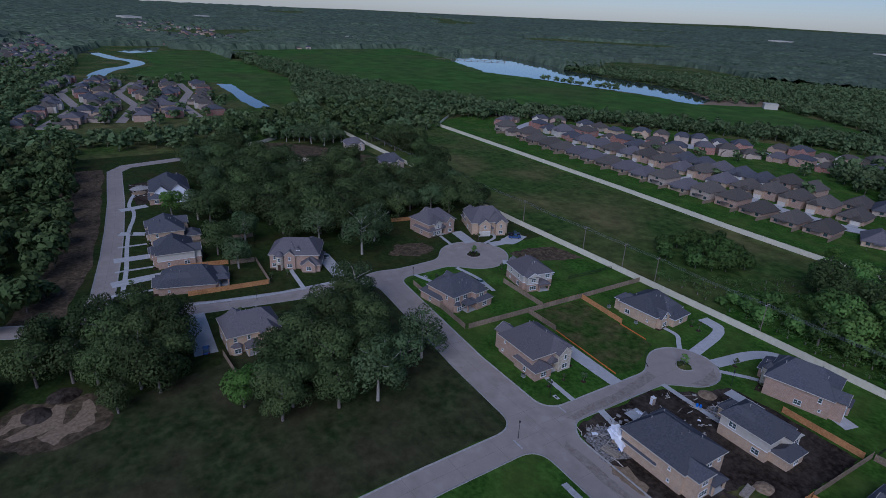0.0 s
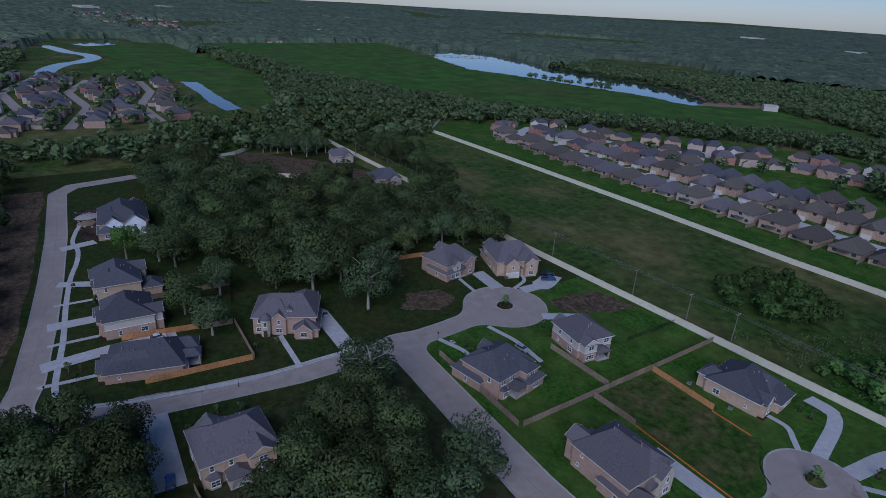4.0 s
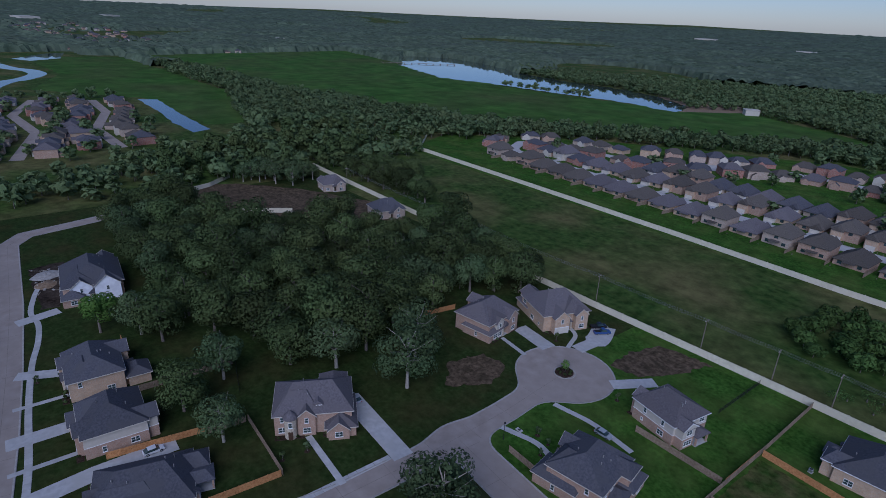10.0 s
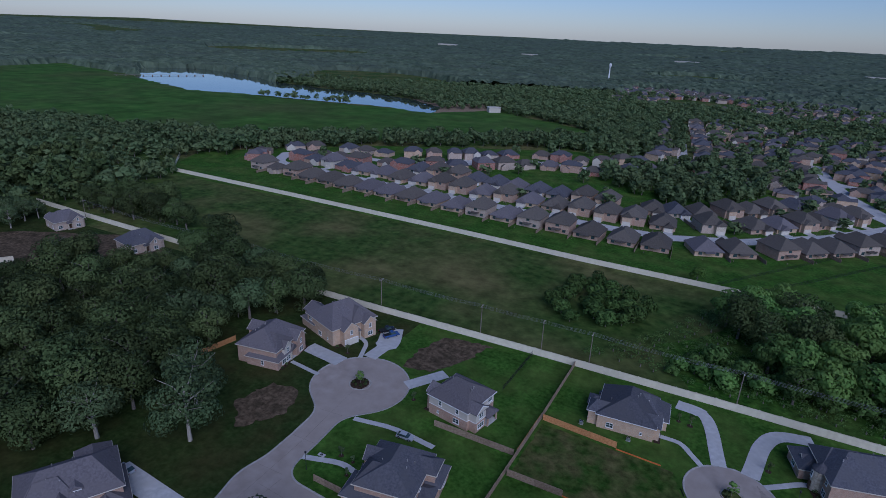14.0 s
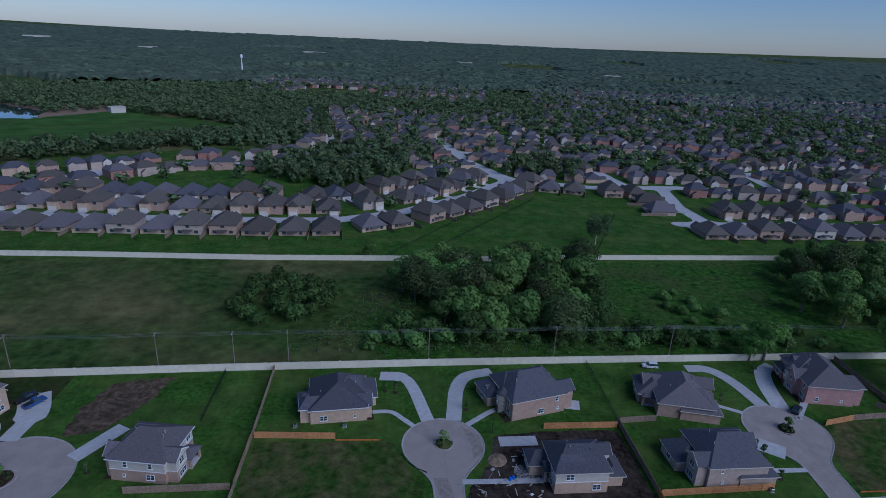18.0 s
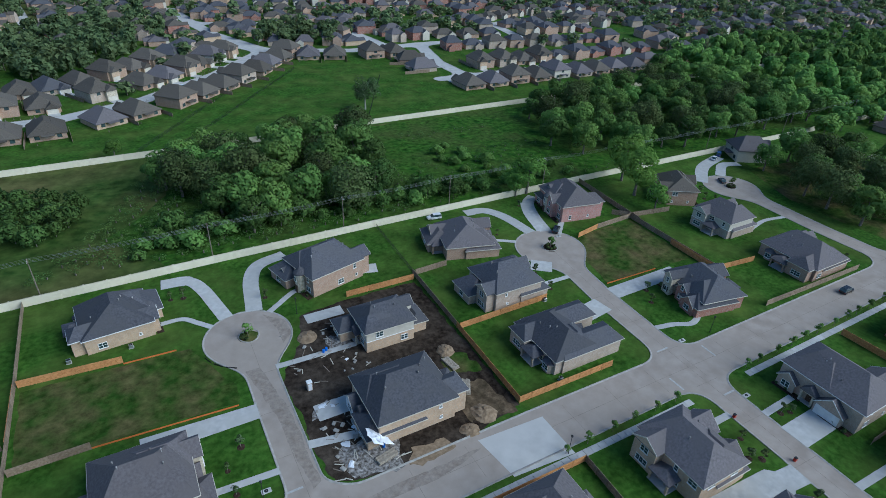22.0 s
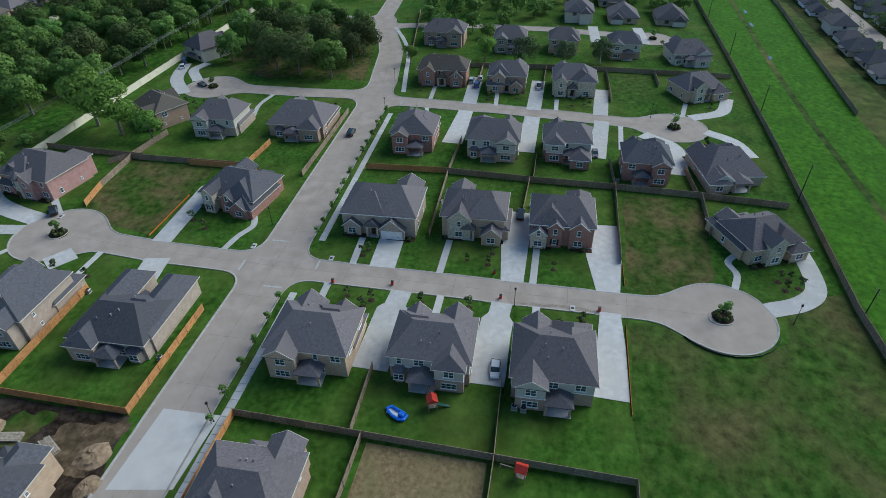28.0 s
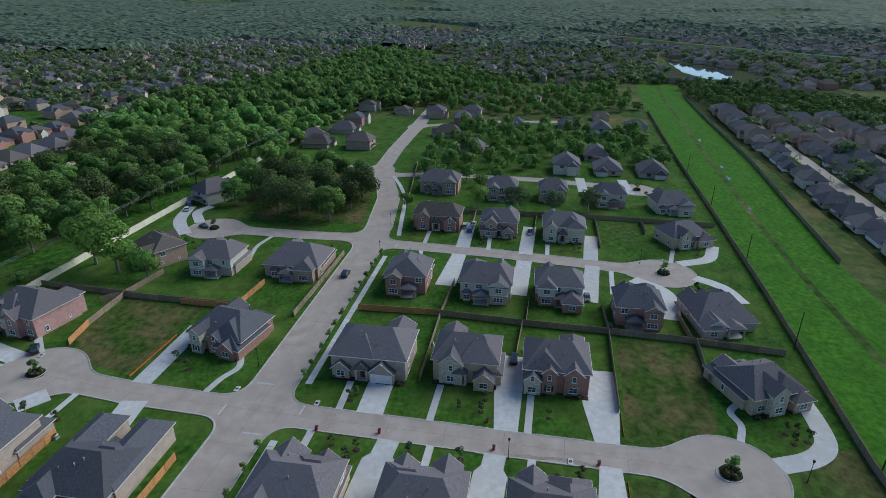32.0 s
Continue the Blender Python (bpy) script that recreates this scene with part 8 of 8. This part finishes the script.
for c in (
    ("sedan", "white", 68.7, -110.6, 182, "white saloon car parked on a driveway"), ("suv", "black", 120.3, -112.5, 0, "black car parked at the end of a driveway"), ("suv", "black", 160, -56.2, 0, "black car standing on the main road"),
    ("suv", "silver", 209, -89.2, 0, "silver car on a driveway"), ("sedan", "white", 212, -92.2, 0, "white car on a driveway"), ("suv", "blue", 205, -91.6, 0, "dark blue car on a driveway"), ("pickup", "white", 206.5, -114.6, 0, "white pickup on a driveway"),
    ("sedan", "grey", 156, -132.6, 180, "grey car on a driveway"), ("suv", "black", 105.2, 8.6, 40, "black car parked on the cul-de-sac"), ("sedan", "black", 192.6, 12.4, 60, "black car parked beside the island"), ("sedan", "white", 210, 30, 20, "white car on a driveway"), ("suv", "blue", 216, 32.5, 30, "blue car on a driveway"),
    ("sedan", "silver", -120.8, -65.4, 178, "silver car parked beside a house"), ("pickup", "black", -106.8, 21.6, 60, "dark pickup on a wide driveway"), ("pickup", "blue", -103.6, 19.4, 60, "dark blue pickup on a wide driveway"), ("suv", "white", 72.4, 33.0, 170, "white car parked behind a house"),
    ("sedan", "silver", -72, -22.6, 5, "silver car beside a house"), ("sedan", "white", -131, -113, 90, "white car on a driveway beside a fence"), ("sedan", "blue", -70.6, -121.8, 170, "pale blue car on a driveway"), ("sedan", "silver", -66, 6, 60, "silver car beside a house"),
    ("suv", "white", -150, 186, 0, "white car on a far street"), ("sedan", "grey", -60, 183, 10, "grey car on a far street"), ("sedan", "white", 20, 221, 40, "white car on a far street"),
):
    car(*c)

# ---- power line behind the wall, street lamps ----
POLES = [(-300, 36.5), (-190, 37.5), (-120, 37.8), (-79, 38.3), (-57, 38.8), (-41, 39.4), (2.2, 39.8), (43, 40.4), (82.5, 40.6), (124, 40.4), (166, 39.8), (215, 38.8), (270, 38.4), (330, 39)]
for x, y in POLES:
    top = empty("power_pole", pose(x, y, 0, 0, 0, 90), "weathered wooden power pole behind the concrete wall", "power pole", "poles of the power line")
    tb = bmesh.new()
    tube(tb, [(0, 0, -0.3), (0, 0, 11)], [0.17, 0.11], 7)
    part("pole", tb, M["pole"], top)
    part("crossarm", soft_box(-1.2, 1.2, -0.07, 0.07, 10.1, 10.25, 0.02), M["pole"], top)
    for sx in (-1.05, -0.4, 0.4, 1.05):
        tb = bmesh.new()
        tube(tb, [(sx, 0, 10.25), (sx, 0, 10.45)], [0.06, 0.04], 6)
        part("insulator", tb, M["white"], top)
for sx in (-1.05, -0.4, 0.4, 1.05):
    wb = bmesh.new()
    for (x0, y0), (x1, y1) in zip(POLES, POLES[1:]):
        tube(wb, [(x0 + (x1 - x0) * f, y0 + (y1 - y0) * f + sx, 10.45 - 1.0 * 4 * f * (1 - f) * (x1 - x0) / 70) for f in (0, 0.17, 0.33, 0.5, 0.67, 0.83, 1)], [0.034] * 7, 3, False)
    tagged(part("power_cable", wb, M["steel"]), "thin power cable sagging between wooden poles", "cable", "cables of the power line")
for x, y, h in ((137, -183.5, 11), (190, -187.5, 11), (246, -190, 11), (300, -192, 11), (93, -182.5, 8)):
    top = empty("power_pole", pose(x, y, 0), "dark wooden power pole beside the creek", "power pole", "poles beside the creek")
    tb = bmesh.new()
    tube(tb, [(0, 0, -0.3), (0, 0, h)], [0.16, 0.1], 7)
    part("pole", tb, M["dark"], top)
    part("crossarm", soft_box(-1.0, 1.0, -0.06, 0.06, h - 0.9, h - 0.76, 0.02), M["dark"], top)


def street_lamp(x, y, rot=0):
    top = empty("street_lamp", pose(x, y, 0, 0, 0, rot), "slim black street lamp beside the kerb", "street lamp", "street lamps")
    tb = bmesh.new()
    tube(tb, [(0, 0, 0), (0, 0, 0.5), (0, 0, 4.6)], [0.16, 0.07, 0.05], 8)
    part("post", tb, M["dark"], top)
    tb = bmesh.new()
    tube(tb, [(0, 0, 4.6), (0, 0, 4.75), (0, 0, 5.1), (0, 0, 5.35)], [0.08, 0.2, 0.26, 0.03], 8)
    part("lantern", tb, M["dark"], top)


for x, y in ((50.3, -64), (86.4, -113), (178, -63), (89.4, -168.5), (108, -50.8), (3.5, -64.8), (-5, -47), (-96.4, -100), (-86, -44), (16, 2.5), (-112.5, -141.2), (184.5, -152), (206, -60), (-40, -60.6)):
    street_lamp(x, y)
for x, y in ((89.6, -86.2), (88.6, -110), (96.6, -108), (87.6, -130.4), (88.4, -73)):
    top = empty("kerb_bin", pose(x, y, 0.05), "red plastic wheeled bin standing at the kerb", "bin", "red kerb bins")
    part("body", soft_box(-0.3, 0.3, -0.28, 0.28, 0.05, 0.9, 0.05), M["red_plastic"], top)
    part("lid", soft_box(-0.33, 0.33, -0.31, 0.31, 0.9, 0.98, 0.02), M["dark"], top)
for x, y, r in ((-86, -38.4, 0), (98.6, -50, 0), (103.6, 5.4, 0), (87.5, -125, 0), (-4.2, -45.5, 0), (96.6, -70, 0), (188, -160.5, 40)):
    top = empty("storm_inlet", pose(x, y, 0.03, 0, 0, r), "pale concrete storm inlet box at the kerb", "storm inlet", "storm inlets")
    part("box", soft_box(-0.9, 0.9, -0.5, 0.5, 0, 0.2, 0.03), M["walk"], top)
    part("cover", disc_bm(0.32, 0.2, 0.225, 12), M["dark"], top)

# ---- back gardens ----
pool = empty("inflatable_slide", pose(56.4, -94.6, 0.03, 0, 0, 65) @ Matrix.Scale(0.78, 4), "bright blue inflatable water slide on the grass", "water slide")
tb = bmesh.new()
tube(tb, [(-2.4, 0.6, 0.4), (-1.4, 1.1, 0.4), (0.2, 1.0, 0.4), (1.6, 0.6, 0.4), (2.5, 0, 0.4), (1.8, -1.0, 0.4), (0.2, -0.9, 0.4), (-1.4, -1.0, 0.4), (-2.5, -0.7, 0.4), (-2.4, 0.6, 0.4)], [0.38] * 10, 8)
part("tube", tb, M["blue_vinyl"], pool)
part("floor", soft_box(-2.3, 2.3, -0.9, 0.9, 0.02, 0.2, 0.05), M["lens"], pool)
part("slide", soft_box(-2.2, -0.8, -0.5, 0.5, 0.2, 1.4, 0.2), M["blue_vinyl"], pool)
for x, y, rot, mt, lab in ((58.4, -100.6, 20, "green_plastic", "wooden play set with a red roof and green slide"), (47.6, -116.4, 80, "red_plastic", "small orange and yellow plastic play set")):
    top = empty("play_set", pose(x, y, 0.02, 0, 0, rot), lab, "play set")
    for sx in (-0.7, 0.7):
        for sy in (-0.7, 0.7):
            part("post", bx(sx - 0.06, sx + 0.06, sy - 0.06, sy + 0.06, 0, 2.7), M["pole"], top)
    part("platform", bx(-0.8, 0.8, -0.8, 0.8, 1.2, 1.3), M["pole"], top)
    bm = bmesh.new()
    roof_bm(bm, -0.8, 0.8, -0.8, 0.8, 2.75, 0.9, 0.15, "x", 0.08)
    part("roof", bm, M["red_plastic"], top)
    sl = bmesh.new()
    a = [sl.verts.new(p) for p in ((-0.3, -0.8, 1.35), (0.3, -0.8, 1.35), (0.3, -3.0, 0.15), (-0.3, -3.0, 0.15), (-0.3, -0.8, 1.2), (0.3, -0.8, 1.2), (0.3, -3.0, 0.0), (-0.3, -3.0, 0.0))]
    for f in ((0, 1, 2, 3), (7, 6, 5, 4), (0, 4, 5, 1), (1, 5, 6, 2), (2, 6, 7, 3), (3, 7, 4, 0)):
        sl.faces.new([a[i] for i in f])
    bmesh.ops.recalc_face_normals(sl, faces=sl.faces[:])
    part("slide", sl, M[mt], top)
    part("swing_beam", bx(0.8, 3.4, -0.06, 0.06, 2.2, 2.34), M["pole"], top)
    for sy in (-0.7, 0.7):
        sb = bmesh.new()
        tube(sb, [(3.3, sy, 0), (3.3, 0, 2.3)], [0.06, 0.06], 6)
        part("swing_leg", sb, M["pole"], top)
# air-conditioning units at house sides
for x, y in ((60.6, -114.6), (60.4, -116.2), (123.8, -91.2), (125, -115), (-16, -47.2), (-34.6, 7.2), (-22, 6.8), (-56, -46), (121, -130.6), (141, -138), (62, -47.2), (77.6, -21)):
    top = empty("air_conditioner", pose(x, y, 0), "grey outdoor air-conditioning unit beside a house wall", "air conditioner", "outdoor air-conditioning units")
    part("casing", soft_box(-0.45, 0.45, -0.45, 0.45, 0.08, 0.95, 0.05), M["steel"], top)
    part("fan_grille", disc_bm(0.36, 0.95, 0.99, 14), M["dark"], top)
    part("pad", bx(-0.55, 0.55, -0.55, 0.55, 0, 0.08), M["walk"], top)

# ---- building sites ----
for x, y, r, h, sd, mt, lab in ((15.4, -7.6, 2.4, 0.7, 1, "sand", "low heap of pale sand on a building site"), (43.2, -26.8, 2.2, 1.0, 2, "sand", "conical heap of brown spoil beside a fence"), (41, -47.6, 2.6, 1.0, 3, "sand", "heap of tan spoil at the road edge"), (36, -50.2, 1.9, 0.7, 4, "sand", "small heap of tan spoil at the road edge"), (-252, -119.5, 4.5, 0.9, 8, "kerb", "heap of pale rubble and offcuts"), (-243, -121, 3.4, 0.7, 9, "sand", "heap of tan spoil beside the road"), (-60, -163, 3.2, 0.6, 10, "dirt", "wide heap of dug earth"), (-66, -157, 3.5, 0.8, 12, "dirt", "dark heap of dug earth")):
    tagged(part("spoil_heap" if mt != "kerb" else "rubble_heap", mound_bm(r, h, sd * 3.1, 20, 6, 0.15, 0.22), M[mt], at=pose(x, y, 0.03, 0, 0, 37 * sd)), lab, "heap", "heaps on building sites")
for poly, mt, lab in (([(10, -50), (20, -51), (22, -44), (17, -41), (11, -43)], "rubble", "spill of pale rubble on dark soil"), ([(21, -52), (31, -52.6), (30, -48.5), (23, -48)], "sand", "spread of orange sand on dark soil"), ([(18, -14), (25, -14), (25, -9.5), (19, -9)], "rubble", "spill of pale rubble on dark soil"), ([(36, -50), (47, -50), (47, -40), (40, -38)], "earth", "dry brown earth beside the road"), ([(40, -36), (47, -36), (46, -28), (41, -29)], "vacant", "weeds on the building site"), ([(8, -33), (16, -34), (15, -30), (9, -29.6)], "rubble", "chippings on dark soil")):
    PATCH_Z += 0.0015
    patch("site_spill", poly, PATCH_Z, M[mt], lab, wobble=2.2)
rd_ = random.Random(17)
for n in range(150):
    x, y = rd_.choice(((rd_.uniform(8, 22), rd_.uniform(-51, -36)), (rd_.uniform(9, 26), rd_.uniform(-24, -4)), (rd_.uniform(9, 18), rd_.uniform(-48, -30)), (rd_.uniform(-260, -228), rd_.uniform(-124, -118))))
    kind = rd_.random()
    if kind < 0.55:
        l = rd_.uniform(0.8, 2.8)
        ob = part("timber_offcut", soft_box(-l / 2, l / 2, -0.09, 0.09, 0, 0.1, 0.015), M["siding" if n % 2 else "pole"], at=pose(x, y, 0.045, 0, 0, rd_.uniform(0, 180)))
        tagged(ob, "loose timber offcut lying on site soil", "offcut", "debris on the building site")
    elif kind < 0.94:
        s = rd_.uniform(0.25, 0.6)
        tagged(part("rubble_block", soft_box(-s, s, -s * 0.7, s * 0.7, 0, s * 0.6, 0.06), M["kerb"], at=pose(x, y, 0.04, 0, 0, rd_.uniform(0, 180))), "pale broken block on site soil", "rubble", "debris on the building site")
    else:
        s = rd_.uniform(0.35, 0.8)
        tagged(part("plastic_sheet", mound_bm(s, 0.25, n, 9, 3, 0.4, 0.7), M["wrap"], at=pose(x, y, 0.045, 0, 0, rd_.uniform(0, 180))), "crumpled white plastic sheet on site soil", "sheet", "debris on the building site")
for x, y, r in ((41.4, -39.6, 60), (42, -31.5, 100), (18, -48.6, 10)):
    top = empty("lumber_stack", pose(x, y, 0.04, 0, 0, r), "stack of pale framing lumber on site soil", "lumber stack")
    for k in range(6):
        for j in range(3):
            part("plank", bx(-2.2 + 0.1 * j, 2.1 + 0.15 * (k % 3), -0.9 + k * 0.3, -0.64 + k * 0.3, 0.08 + j * 0.16, 0.22 + j * 0.16), M["lumber"], top)
ptb = empty("portable_toilet", pose(10.6, -24.6, 0.04), "blue-grey portable toilet with a white roof", "portable toilet")
part("cabin", soft_box(-0.55, 0.55, -0.55, 0.55, 0, 2.1, 0.05), M["greybrick"], ptb)
part("roof", soft_box(-0.6, 0.6, -0.6, 0.6, 2.1, 2.3, 0.08), M["white"], ptb)
part("door", bx(-0.4, 0.4, -0.58, -0.55, 0.15, 1.95), M["wrap"], ptb)
for x, y in ((17.2, -14.6), (18, -14.2), (18.6, -46)):
    tb = bmesh.new()
    tube(tb, [(0, 0, 0), (0, 0, 0.45), (0, 0, 0.9)], [0.3, 0.33, 0.3], 10)
    tagged(part("drum", tb, M["blue_vinyl"], at=pose(x, y, 0.04)), "blue plastic drum on site soil", "drum", "blue drums on the site")
sheet = empty("tarpaulin", pose(17.6, -46.2, 3.4, 0, 38, 0), "loose pale plastic sheeting over an unfinished porch", "sheeting")
part("sheet", mound_bm(2.4, 0.35, 77, 16, 5, 0.2, 0.9), M["wrap"], sheet)
for pts in ([(-43, -20.6), (-4, -22.6)], [(84, -135.4), (62, -134.6)], [(96.4, -136.2), (104, -136.4)], [(99, -22.4), (118, -22.8)], [(-24, 1.4), (-13, 1.0)]):
    top = empty("silt_fence", pose(0, 0, 0), "low orange and black silt barrier along a plot edge", "silt fence", "silt fences")
    for x, y, a, k in run_of(pts, 3.0):
        part("panel", bx(0, 3.0 * k, -0.02, 0.02, 0, 0.4), M["orange_mesh"], top, at=pose(x, y, 0.02, 0, 0, a))

# black filter cloth staked along the kerbs of the empty plots
for cx, cy, r, a0, a1 in ((89.4, -155, 11.0, 128, 244), (2.9, -1.2, 11.0, 196, 246)):
    top = empty("silt_fence", pose(0, 0, 0), "low black silt barrier along the kerb of an empty plot", "silt fence", "silt fences")
    n = int((a1 - a0) * math.pi / 180 * r / 2.4)
    for k in range(n):
        a = radians(a0 + (a1 - a0) * (k + 0.5) / n)
        part("panel", bx(-1.25, 1.25, -0.025, 0.025, 0, 0.38), M["dark"], top, at=pose(cx + math.cos(a) * r, cy + math.sin(a) * r, 0.02, 0, 0, math.degrees(a) + 90))
